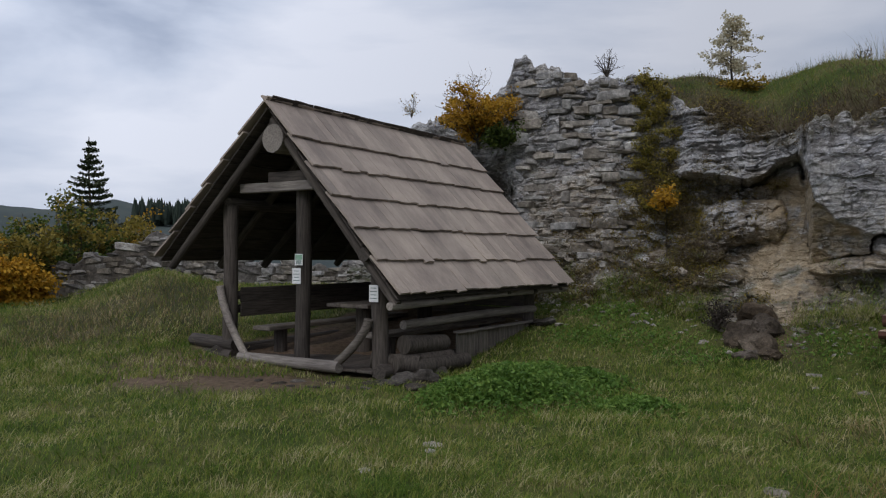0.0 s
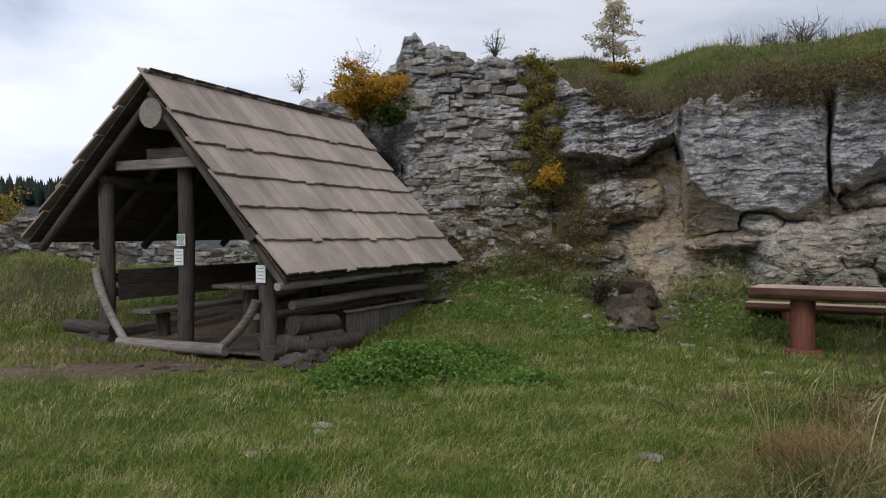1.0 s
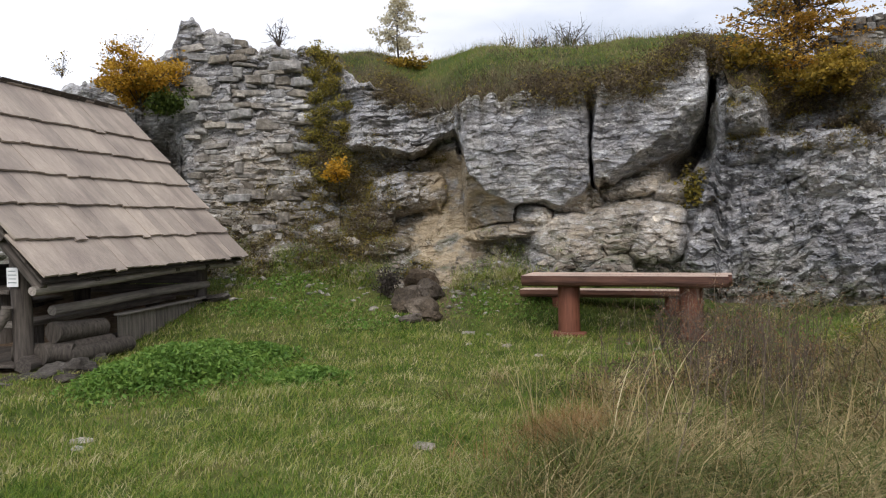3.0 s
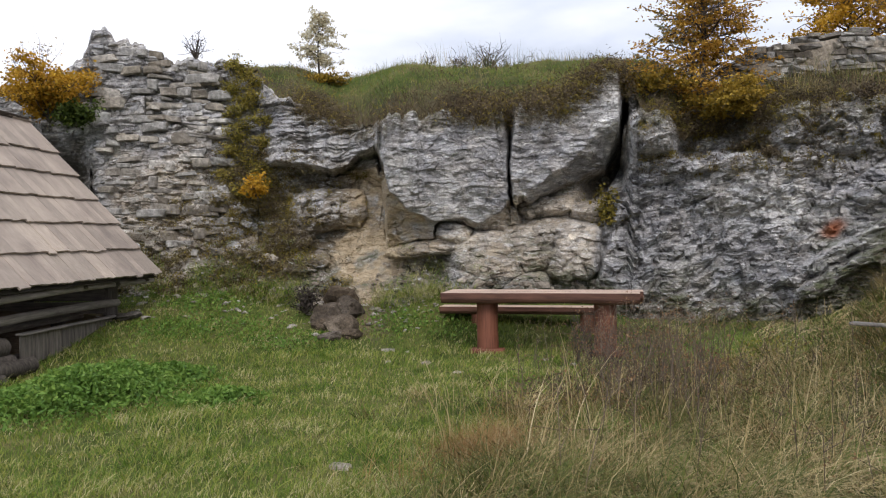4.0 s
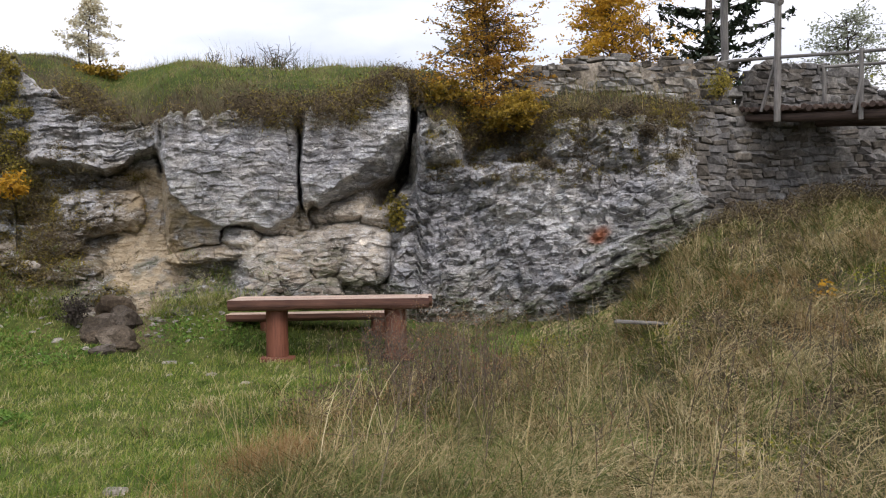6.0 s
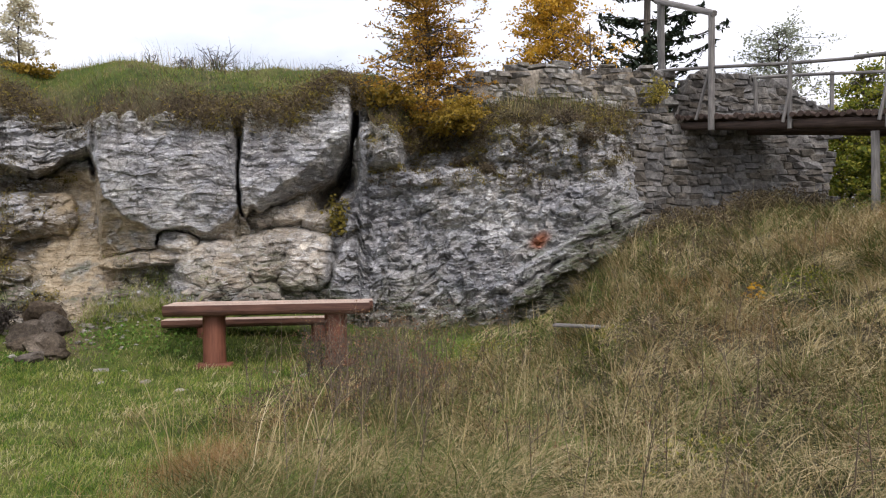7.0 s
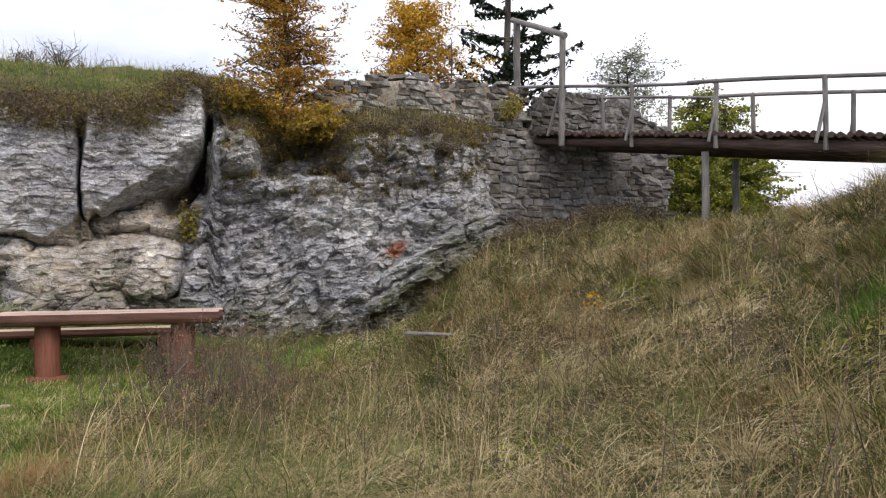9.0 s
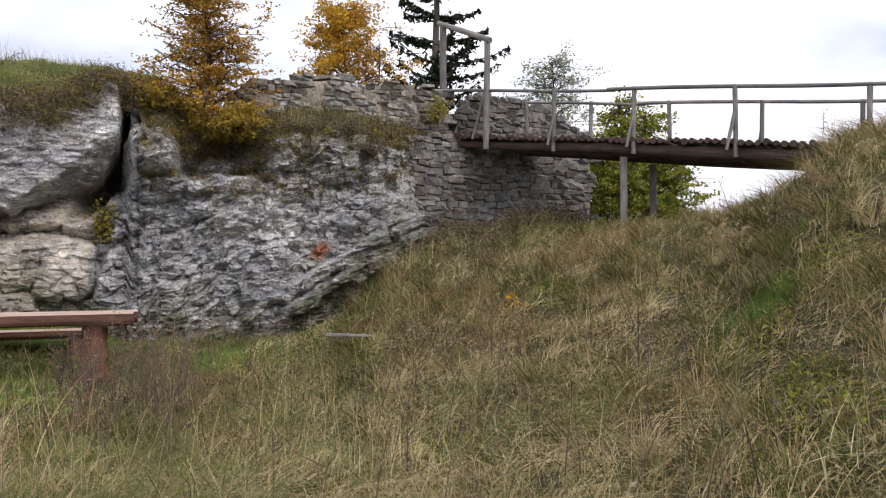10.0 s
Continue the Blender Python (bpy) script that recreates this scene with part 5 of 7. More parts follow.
def core(name, a0, a1, low, high, face, thick, label, material):
    """The rubble heart of a wall, a little behind its facing stones."""
    az = np.arange(a0, a1 + 0.01, 0.25)
    zl, zh = np.array([low(a) for a in az]) - 0.3, np.array([high(a) for a in az]) - 0.05
    rows = []
    for k in np.linspace(0, 1, 14):
        z = zl + (zh - zl) * k
        rows.append(polar(az, np.array([face(a, zz) for a, zz in zip(az, z)]) + 0.02, z))
    rows.append(polar(az, np.array([face(a, zz) for a, zz in zip(az, zh)]) + thick, zh + 0.03))
    rows.append(polar(az, np.array([face(a, zz) for a, zz in zip(az, zl)]) + thick, zl))
    v = np.stack(rows)
    v[1:14] += 0.04 * fbm(v[1:14].reshape(-1, 3) * 3, 3, seed=3).reshape(13, -1, 1)
    buf = Buf().add(v.reshape(-1, 3), grid_faces(len(rows), len(az)))
    for e in (0, -1):
        q = v[:, e]
        buf.add(np.r_[q, q.mean(0)[None]], np.stack([np.arange(len(q)), (np.arange(len(q)) + 1) % len(q), np.full(len(q), len(q))], -1))
    ob = put(name, buf, material)
    return tagged(ob, label, "wall", kind="structure")


def old_cliff_face(a, z):
    return face_at(FACE_R, a, z) - 0.05


def top_of_rock(a):
    return float(rock_top(np.array([a]))[0])


# coursed facing on the tall cliff beside the shelter
tower = core("wall_tower", 3.0, 14.0, lambda a: 1.5, lambda a: top_of_rock(a) - 0.05, lambda a, z: old_cliff_face(a, z) + 0.25, 0.8, "tall ruined wall of coursed grey limestone", M_STONE_WARM)
wall_stones(tower, STONES, 3.1, 11.2, lambda a: 1.35 + 0.2 * math.sin(a * 2.0), lambda a: top_of_rock(a) - 0.06, old_cliff_face, 3, (0.06, 0.2), (0.12, 0.5), 0.3, 0.58, STONES_PALE, (-0.05, 0.03))


def parapet_face(a, z):
    return float(np.interp(a, [47, 52, 58, 62.5], [14.3, 14.4, 14.7, 15.0])) + 0.05 * (z - 4)


def parapet_top(a):
    return float(np.interp(a, [47, 50, 54, 60, 62, 63.2, 64.5], [4.5, 4.78, 4.85, 4.8, 4.78, 4.7, 4.6]))


parapet = core("wall_parapet", 47, 63.0, lambda a: 3.6, parapet_top, parapet_face, 0.7, "ruined wall of rough grey stones above the rock", M_STONE_WARM)
wall_stones(parapet, STONES_DUSK[:4] + STONES[:4], 47.2, 62.9, lambda a: 3.95, parapet_top, parapet_face, 5, (0.06, 0.15), (0.12, 0.42), 0.3, 0.06)


def abut_face(a, z):
    return float(np.interp(a, [60.5, 63, 66, 70, 73.5], [14.0, 14.7, 15.3, 16.0, 16.6])) + 0.08 * (z - 2)


def abut_top(a):
    return float(np.interp(a, [60.5, 62.6, 63.4, 64.0, 66, 69.8, 72.4, 73.5], [3.75, 3.8, 3.9, 4.55, 4.75, 4.6, 4.15, 4.0]))


# the deck's shade over the abutment is painted by this darker stone
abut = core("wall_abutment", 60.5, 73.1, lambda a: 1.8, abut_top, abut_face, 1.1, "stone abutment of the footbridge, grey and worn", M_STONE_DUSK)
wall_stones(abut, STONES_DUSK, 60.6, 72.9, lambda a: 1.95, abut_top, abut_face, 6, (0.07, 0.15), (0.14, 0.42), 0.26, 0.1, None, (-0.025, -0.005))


def low_face(a, z):
    return float(np.interp(a, [-29, -24, -18, -10, -4], [22.5, 21.5, 20.5, 19.5, 18.8]))


def low_top(a):
    return float(np.interp(a, [-29, -28, -24.5, -22.5, -21.6, -20, -17, -12, -5], [0.9, 1.3, 1.65, 2.0, 2.2, 1.95, 1.4, 1.25, 1.2])) + 0.1 * math.sin(a * 3.3)


low = core("wall_low_ruin", -28.6, -6.0, lambda a: 0.1, low_top, low_face, 0.9, "low tumbled remains of a grey stone wall", M_STONE_DUSK)
wall_stones(low, STONES[:6] + STONES_DUSK[:3], -28.6, -6.0, lambda a: 0.3, low_top, low_face, 7, (0.08, 0.18), (0.2, 0.55), 0.4, 0.25)


# ---- loose stones ----
def boulder(name, az, r, size, material, label, category, seed, sink=0.3, group=""):
    g = np.random.default_rng(seed)
    bm = bmesh.new()
    bmesh.ops.create_icosphere(bm, subdivisions=3, radius=1.0)
    sx, sy, sz = size
    for v in bm.verts:
        n = v.co.normalized()
        cut = noise.cell(n * 1.4 + Vector((seed, 0, 0)))
        v.co = n * (1 + 0.36 * noise.noise(n * 1.7 + Vector((seed * 3.1, 1, 2))) + 0.1 * cut + 0.07 * noise.noise(n * 6 + Vector((seed, 4, 2))))
        v.co = Vector((v.co.x * sx, v.co.y * sy, v.co.z * sz))
    me = bpy.data.meshes.new(name)
    bm.to_mesh(me)
    bm.free()
    me.materials.append(material)
    ob = new(name, me)
    c = polar(az, r, float(ground_z(az, r)) + sz * (1 - 2 * sink) * 0.5)
    ob.matrix_world = pose(*c, g.uniform(-8, 8), g.uniform(-8, 8), g.uniform(0, 360))
    return tagged(ob, label, category, group)


M_WHITE_STONE = stone_material("bleached_stone", (0.28, 0.265, 0.245), (0.39, 0.375, 0.35), (0.52, 0.50, 0.47), 3.0)
M_DARK_STONE = stone_material("dark_stone", (0.04, 0.035, 0.03), (0.09, 0.08, 0.07), (0.16, 0.145, 0.13), 2.0)
for k, (az, r, s) in enumerate([(-3.4, 6.3, (0.13, 0.07, 0.03)), (-3.6, 6.1, (0.08, 0.06, 0.02)), (20.4, 5.3, (0.11, 0.08, 0.035)), (26.2, 10.0, (0.1, 0.08, 0.03)),
                                (28.7, 9.2, (0.10, 0.07, 0.03)), (-8.6, 5.5, (0.07, 0.05, 0.02)), (79.4, 4.85, (0.06, 0.05, 0.03)), (78.7, 4.95, (0.05, 0.04, 0.03)),
                                (35.0, 10.1, (0.07, 0.05, 0.03)), (37.0, 9.9, (0.06, 0.05, 0.03)), (79.9, 4.95, (0.045, 0.04, 0.03))]):
    boulder("stone", az, r, tuple((0.75 if az < 70 else 0.5) * q for q in s), M_WHITE_STONE, "small bleached stone lying in the grass", "stone", 40 + k, group="loose stones in the meadow")
for k, (az, r, s) in enumerate([(-6.3, 9.2, (0.30, 0.2, 0.07)), (-4.3, 8.9, (0.22, 0.16, 0.06)), (-5.2, 9.4, (0.26, 0.2, 0.09)), (-7.6, 9.2, (0.2, 0.16, 0.06)), (5.3, 12.9, (0.42, 0.25, 0.1)), (-12.8, 9.6, (0.14, 0.1, 0.03)), (-10.5, 9.3, (0.1, 0.08, 0.025)), (-9.2, 9.0, (0.09, 0.06, 0.025)), (-14.2, 9.5, (0.12, 0.07, 0.03)), (-13.4, 9.2, (0.08, 0.06, 0.025)), (-15.6, 9.7, (0.07, 0.06, 0.025)), (-11.8, 9.1, (0.13, 0.06, 0.025)), (-8.0, 8.85, (0.1, 0.09, 0.03)), (-3.6, 9.3, (0.24, 0.2, 0.2)), (-2.6, 9.9, (0.2, 0.18, 0.14)), (-1.6, 10.5, (0.18, 0.16, 0.12))]):
    boulder("footing_stone", az, r, (0.8 * s[0], 0.8 * s[1], 0.7 * s[2]), M_DARK_STONE, "flat dark grey footing stone beside the shelter", "stone", 70 + k, group="footing stones")
M_EARTHY = stone_material("earth_stained_rock", (0.05, 0.04, 0.03), (0.105, 0.086, 0.067), (0.2, 0.17, 0.14), 2.0)
for k, (az, r, s) in enumerate([(19.9, 11.8, (0.30, 0.26, 0.17)), (19.0, 12.2, (0.28, 0.24, 0.22)), (20.5, 12.3, (0.24, 0.22, 0.20)), (20.6, 11.5, (0.2, 0.16, 0.09)), (19.2, 11.4, (0.17, 0.14, 0.08)), (18.6, 11.9, (0.18, 0.15, 0.12)), (20.0, 12.8, (0.30, 0.24, 0.26))]):
    boulder("rock", az, r, s, M_EARTHY, "brown earth-stained rock in a heap at the scree's foot", "rock", 92 + k, 0.3, group="rocks at the scree's foot")
stick = new("plank_piece", None)
tagged(stick, "grey weathered board lying in dry grass", "board")
stick.matrix_world = pose(*polar(57.6, 9.4, float(ground_z(57.6, 9.4)) + 0.10), 0, 2, -62)
plank(stick, "board", (-0.4, 0, 0), (0.4, 0, 0), 0.12, 0.035, M_RAIL, seed=1)


def scree():
    """Chips and stones strewn over the slope under the face."""
    g = np.random.default_rng(12)
    base = bmesh.new()
    bmesh.ops.create_icosphere(base, subdivisions=1, radius=1.0)
    V = np.array([v.co[:] for v in base.verts])
    F = np.array([[v.index for v in f.verts] for f in base.faces])
    base.free()
    buf = Buf()
    for _ in range(420):
        a = g.uniform(-2, 27)
        r0 = float(np.interp(a, ROCK_AZ, ROCK_R))
        r = r0 - abs(g.normal(0, 1.0)) * (1.0 if 3 < a < 26 else 0.5) - 0.1
        s = min(0.16 if a < 17 else 0.06, 0.018 * math.exp(abs(g.normal(0, 0.85)))) * np.array([1.3, 1.0, 0.55])
        q = V * s * (1 + 0.28 * g.normal(size=(len(V), 1)))
        t = g.uniform(0, 6.28)
        q = q @ np.array([[math.cos(t), -math.sin(t), 0], [math.sin(t), math.cos(t), 0], [0, 0, 1]])
        buf.add(q + polar(a, r, float(ground_z(a, r)) + 0.01), F)
    tagged(put("scree", buf, M_STONE_WARM, shade=False), "loose grey stones and chips under the cliff", "stones", kind="stuff")


scree()


# ---- plants ----
def strips(base, h, w, phi, lean, segs, seed=0, droop=0.0, flat=1.0):
    """Grass blades as narrow bent strips."""
    n = len(base)
    t = np.linspace(0, 1, segs + 1)
    g = np.random.default_rng(seed)
    d = np.stack([np.cos(phi), np.sin(phi), 0 * phi], -1)
    s = np.stack([-np.sin(phi + 0.9), np.cos(phi + 0.9), 0 * phi], -1)
    out = h[:, None] * (lean[:, None] * t[None] ** 1.8)
    up = h[:, None] * (t[None] * (1 - 0.25 * lean[:, None] * t[None]) - droop * (lean[:, None] * t[None]) ** 3)
    up = up * (np.asarray(flat) * np.ones(n))[:, None]
    mid = base[:, None] + d[:, None] * out[..., None] + np.array([0, 0, 1.0]) * up[..., None]
    wid = 0.5 * w[:, None, None] * (1 - t ** 1.5 * 0.92)[None, :, None] * s[:, None]
    v = np.stack([mid - wid, mid + wid], 2).reshape(n, -1, 3)
    k = 2 * (segs + 1)
    one = np.concatenate([[[2 * i, 2 * i + 1, 2 * i + 3, 2 * i + 2]] for i in range(segs)])
    f = (np.arange(n)[:, None, None] * k + one[None]).reshape(-1, 4)
    return v.reshape(-1, 3), f


M_LAWN = leaf_material("green_grass", [(0.12, (0.065, 0.12, 0.015)), (0.35, (0.14, 0.205, 0.03)), (0.55, (0.23, 0.25, 0.05)), (0.72, (0.29, 0.275, 0.1)), (0.92, (0.46, 0.405, 0.23))], 0.6, 0.2, 1.7, (0.75, 1.75, 0.79))
M_DRYGRASS = leaf_material("dry_grass", [(0.04, (0.055, 0.072, 0.016)), (0.2, (0.115, 0.148, 0.028)), (0.38, (0.13, 0.10, 0.038)), (0.55, (0.2, 0.152, 0.068)), (0.74, (0.335, 0.262, 0.125)), (0.95, (0.50, 0.41, 0.235))], 0.6, 0.12, 0.9, (0.95, 1.6, 0.95))
M_STRAW = leaf_material("bleached_straw", [(0.15, (0.21, 0.16, 0.07)), (0.45, (0.37, 0.285, 0.135)), (0.75, (0.51, 0.415, 0.235)), (0.95, (0.64, 0.55, 0.365))], 0.55, 0.12)
M_HILL = leaf_material("hill_turf", [(0.12, (0.085, 0.14, 0.02)), (0.4, (0.16, 0.205, 0.036)), (0.55, (0.2, 0.2, 0.05)), (0.75, (0.2, 0.165, 0.07)), (0.92, (0.32, 0.26, 0.135))], 0.6, 0.3, 1.9, (0.7, 2.0, 0.8))
M_RUSTGRASS = leaf_material("rusty_grass", [(0.2, (0.15, 0.085, 0.03)), (0.5, (0.28, 0.165, 0.07)), (0.8, (0.40, 0.265, 0.13))], 0.6, 0.3)
M_FRESH = leaf_material("fresh_grass", [(0.2, (0.065, 0.14, 0.02)), (0.5, (0.13, 0.225, 0.035)), (0.85, (0.24, 0.31, 0.075))], 0.6, 0.3)
M_HEATH = leaf_material("brown_heath", [(0.2, (0.045, 0.033, 0.021)), (0.5, (0.09, 0.066, 0.04)), (0.75, (0.145, 0.112, 0.062)), (0.95, (0.22, 0.18, 0.095))], 0.8, 0.1)
M_DEADOLIVE = leaf_material("dead_olive_weeds", [(0.2, (0.075, 0.06, 0.028)), (0.55, (0.15, 0.12, 0.052)), (0.9, (0.25, 0.205, 0.10))], 0.8, 0.15)
M_TWIG = leaf_material("dry_twig", [(0.2, (0.06, 0.045, 0.035)), (0.6, (0.12, 0.09, 0.065)), (0.95, (0.2, 0.16, 0.12))], 0.8, 0.0)


def sow_lawn():
    g = np.random.default_rng(1)
    n = 158000
    az, r = g.uniform(-40, 62, n), 3.3 + 11 * g.random(n) ** 1.25
    keep = g.random(n) > dryness(az, r) * 0.85
    # none under the shelter, few on the trodden earth
    mloc = np.array(HUT.inverted())
    p = polar(az, r, 0)
    loc = p @ mloc[:3, :3].T + mloc[:3, 3]
    floor_ = (abs(loc[:, 0]) < 1.75) & (loc[:, 1] > 0.1) & (loc[:, 1] < 4.7)
    worn = np.exp(-(((loc[:, 0] + 0.25) / 1.75) ** 2 + ((loc[:, 1] + 0.75) / 1.0) ** 2) ** 2)
    keep &= ~floor_ & (g.random(n) > worn * 1.6)
    keep &= r < np.interp(az, ROCK_AZ, ROCK_R, 20, 20) - 0.2 - (1.0 + 1.4 * np.exp(-(((az - 18.5) / 4) ** 4))) * g.random(n)
    az, r = az[keep], r[keep]
    z = ground_z(az, r)
    base = polar(az, r, z - 0.006)
    clump = fbm(base * 1.4, 3, seed=2)
    h = (0.035 + 0.035 * g.random(len(az)) + 0.03 * np.clip(clump, 0, 1)) * (1 + 0.02 * r)
    w = g.uniform(0.0035, 0.007, len(az)) * (0.8 + r / 9)
    v, f = strips(base, h, w, g.uniform(0, 6.28, len(az)), g.uniform(0.2, 1.1, len(az)), 2, 3)
    lawn = Buf().add(v, f)
    # coarser tussocks in the sward
    k = 0
    for _ in range(1600):
        a, q = g.uniform(-34, 40), 3.6 + 8.5 * g.random() ** 1.2
        if vnoise(polar(a, q, 0)[None] * 0.9, 88)[0] < -0.05:
            continue
        m = int(g.integers(9, 22))
        c = polar(a, q, float(ground_z(a, q)) - 0.006)
        l0 = mloc[:3, :3] @ c + mloc[:3, 3]
        if abs(l0[0]) < 1.9 and -0.9 < l0[1] < 4.8:
            continue
        b = c + np.c_[g.normal(size=(m, 2)) * 0.05, np.zeros(m)]
        v, f = strips(b, g.uniform(0.07, 0.17, m), g.uniform(0.003, 0.006, m) * (0.8 + q / 10), g.uniform(0, 6.28, m), g.uniform(0.4, 1.7, m), 3, 5, 0.0, g.uniform(0.5, 1.0, m))
        lawn.add(v, f)
    # farther sward beside the shelter
    n = 60000
    az, r = g.uniform(-42, -6, n), g.uniform(10, 22, n)
    loc = polar(az, r, 0) @ mloc[:3, :3].T + mloc[:3, 3]
    keep = ~((abs(loc[:, 0]) < 1.75) & (loc[:, 1] > 0.1) & (loc[:, 1] < 4.7)) & (g.random(n) > dryness(az, r))
    az, r = az[keep], r[keep]
    base = polar(az, r, ground_z(az, r) - 0.006)
    n = len(az)
    v, f = strips(base, g.uniform(0.05, 0.14, n), g.uniform(0.008, 0.014, n), g.uniform(0, 6.28, n), g.uniform(0.2, 1.1, n), 2, 4)
    lawn.add(v, f)
    return tagged(put("grass", lawn, M_LAWN), "short green meadow grass", "grass", kind="stuff")


FOOT_AZ = [*ROCK_AZ[:-3], 63, 66, 70, 74, 76]
FOOT_R = [*ROCK_R[:-3], 13.8, 14.8, 15.7, 17, 30]


def dry_spots(g, n, lo, power):
    az, r = g.uniform(lo, 106, n), 2.4 + 13.0 * g.random(n) ** power
    keep = (g.random(n) < dryness(az, r)) & (r < np.interp(az, FOOT_AZ, FOOT_R) - 0.1)
    return az[keep], r[keep]


def sow_dry():
    g = np.random.default_rng(2)
    buf, straw = Buf(), Buf()
    # a dense mat of half-green, half-dead blades, much of it laid flat
    az, r = dry_spots(g, 188000, 14, 1.2)
    p = polar(az, r, 0)
    tuft = fbm(p * 1.7, 3, seed=6)
    keep = g.random(len(az)) < 0.6 + 1.1 * tuft
    az, r, tuft = az[keep], r[keep], tuft[keep]
    base = polar(az, r, ground_z(az, r) - 0.006)
    k = len(az)
    broad = fbm(base * 0.55, 2, seed=16)
    h = g.uniform(0.06, 0.24, k) * (1 + 1.3 * np.clip(tuft, -0.4, 1)) * (1 + 0.9 * np.clip(broad, -0.5, 0.8)) * (1 - 0.5 * smooth(79, 87, az))
    v, f = strips(base, h, g.uniform(0.003, 0.0075, k) * (0.8 + r / 10), g.uniform(0, 6.28, k), g.uniform(0.3, 2.0, k), 2, 6, 0.03, g.uniform(0.3, 1.0, k))
    buf.add(v, f)
    # leaning tussocks
    az, r = dry_spots(g, 5200, 22, 1.0)
    for a, q in zip(az[:1700], r[:1700]):
        k = int(g.integers(16, 40))
        way = g.uniform(0, 6.28)
        c = polar(a, q, float(ground_z(a, q)) - 0.01)
        b = c + np.c_[g.normal(size=(k, 2)) * 0.06, np.zeros(k)]
        v, f = strips(b, g.uniform(0.12, 0.40, k), g.uniform(0.0045, 0.0095, k) * (0.8 + q / 12), g.normal(way, 1.0, k), np.clip(g.normal(1.0, 0.4, k), 0.1, 2.0), 4, 7, 0.04, g.uniform(0.4, 1.0, k))
        (straw if g.random() < (0.38 if a > 74 else 0.18 if a > 58 else 0.06) else buf).add(v, f)
    # single bleached stems, standing, arching or lodged
    az, r = dry_spots(g, 9500, 22, 1.1)
    sparse = g.random(len(az)) < 0.5 + 0.5 * smooth(46, 62, az)
    az, r = az[sparse], r[sparse]
    base = polar(az, r, ground_z(az, r) + 0.01)
    k = len(az)
    v, f = strips(base, g.uniform(0.22, 0.75, k), g.uniform(0.0026, 0.0052, k) * (0.8 + r / 11), g.uniform(0, 6.28, k), np.clip(g.normal(0.9, 0.6, k), 0.0, 2.2), 5, 8, 0.04, g.uniform(0.25, 1.0, k))
    straw.add(v, f)
    # tall pale stems that stand singly at the edge of the sward
    k = 110
    az, r = g.uniform(27, 64, k), g.uniform(4.6, 7.6, k)
    base = polar(az, r, ground_z(az, r))
    v, f = strips(base, g.uniform(0.5, 0.95, k), g.uniform(0.005, 0.008, k), g.uniform(0, 6.28, k), g.uniform(0.05, 0.5, k), 6, 14)
    straw.add(v, f)
    # thin scatter of straw over the green sward
    n = 3600
    az, r = g.uniform(-20, 40, n), g.uniform(3.6, 9.5, n)
    keep = fbm(polar(az, r, 0) * 0.7, 3, seed=33) + 0.018 * (az - 12) > 0.15
    az, r = az[keep], r[keep]
    base = polar(az, r, ground_z(az, r) - 0.005)
    k = len(az)
    v, f = strips(base, g.uniform(0.05, 0.14, k), g.uniform(0.003, 0.005, k) * (0.8 + r / 12), g.uniform(0, 6.28, k), g.uniform(0.4, 2.0, k), 3, 9, 0.0, g.uniform(0.3, 1.0, k))
    straw.add(v, f)
    # the dry patch by the low ruin
    az, r = g.uniform(-40, -12, 16000), g.uniform(8.5, 20, 16000)
    keep = g.random(16000) < dryness(az, r) * 1.3 - 0.1
    keep &= r > 11.5
    az, r = az[keep], r[keep]
    base = polar(az, r, ground_z(az, r) - 0.01)
    v, f = strips(base, g.uniform(0.1, 0.32, len(az)), g.uniform(0.006, 0.011, len(az)), g.uniform(0, 6.28, len(az)), g.uniform(0.2, 1.2, len(az)), 3, 7)
    buf.add(v, f)
    # bunches of straw laid over by the wind
    for _ in range(240):
        a, q = g.uniform(48, 100), g.uniform(4.4, 11.5)
        if g.random() > float(dryness(np.array([a]), np.array([q]))[0]) or q > float(np.interp(a, FOOT_AZ, FOOT_R)) - 0.3:
            continue
        k, way = int(g.integers(22, 55)), g.uniform(0, 6.28)
        b = polar(a, q, 0) + np.c_[g.normal(size=(k, 2)) * 0.16, np.zeros(k)]
        ga, gr = np.degrees(np.arctan2(b[:, 0] - OX, b[:, 1] - OY)), np.hypot(b[:, 0] - OX, b[:, 1] - OY)
        b[:, 2] = ground_z(ga, gr) + g.uniform(0.02, 0.16, k)
        v, f = strips(b, g.uniform(0.3, 0.75, k), g.uniform(0.003, 0.006, k) * (0.8 + q / 11), g.normal(way, 0.55, k), g.uniform(0.9, 1.8, k), 4, 8, 0.04, g.uniform(0.1, 0.4, k))
        straw.add(v, f)
    # dense clumps with a dark heart, their blades fanning out
    az, r = dry_spots(g, 3600, 26, 1.0)
    for a, q in zip(az[:620], r[:620]):
        k = int(g.integers(40, 80))
        c = polar(a, q, float(ground_z(a, q)) - 0.01)
        out = g.normal(size=(k, 2)) * 0.05
        v, f = strips(c + np.c_[out, np.zeros(k)], g.uniform(0.18, 0.48, k), g.uniform(0.004, 0.008, k) * (0.8 + q / 12), np.arctan2(out[:, 1], out[:, 0]) + g.normal(0, 0.4, k), np.clip(g.normal(0.85, 0.35, k), 0.1, 1.8), 4, 11, 0.05, g.uniform(0.55, 1.0, k))
        (straw if g.random() < (0.35 if a > 74 else 0.12) else buf).add(v, f)
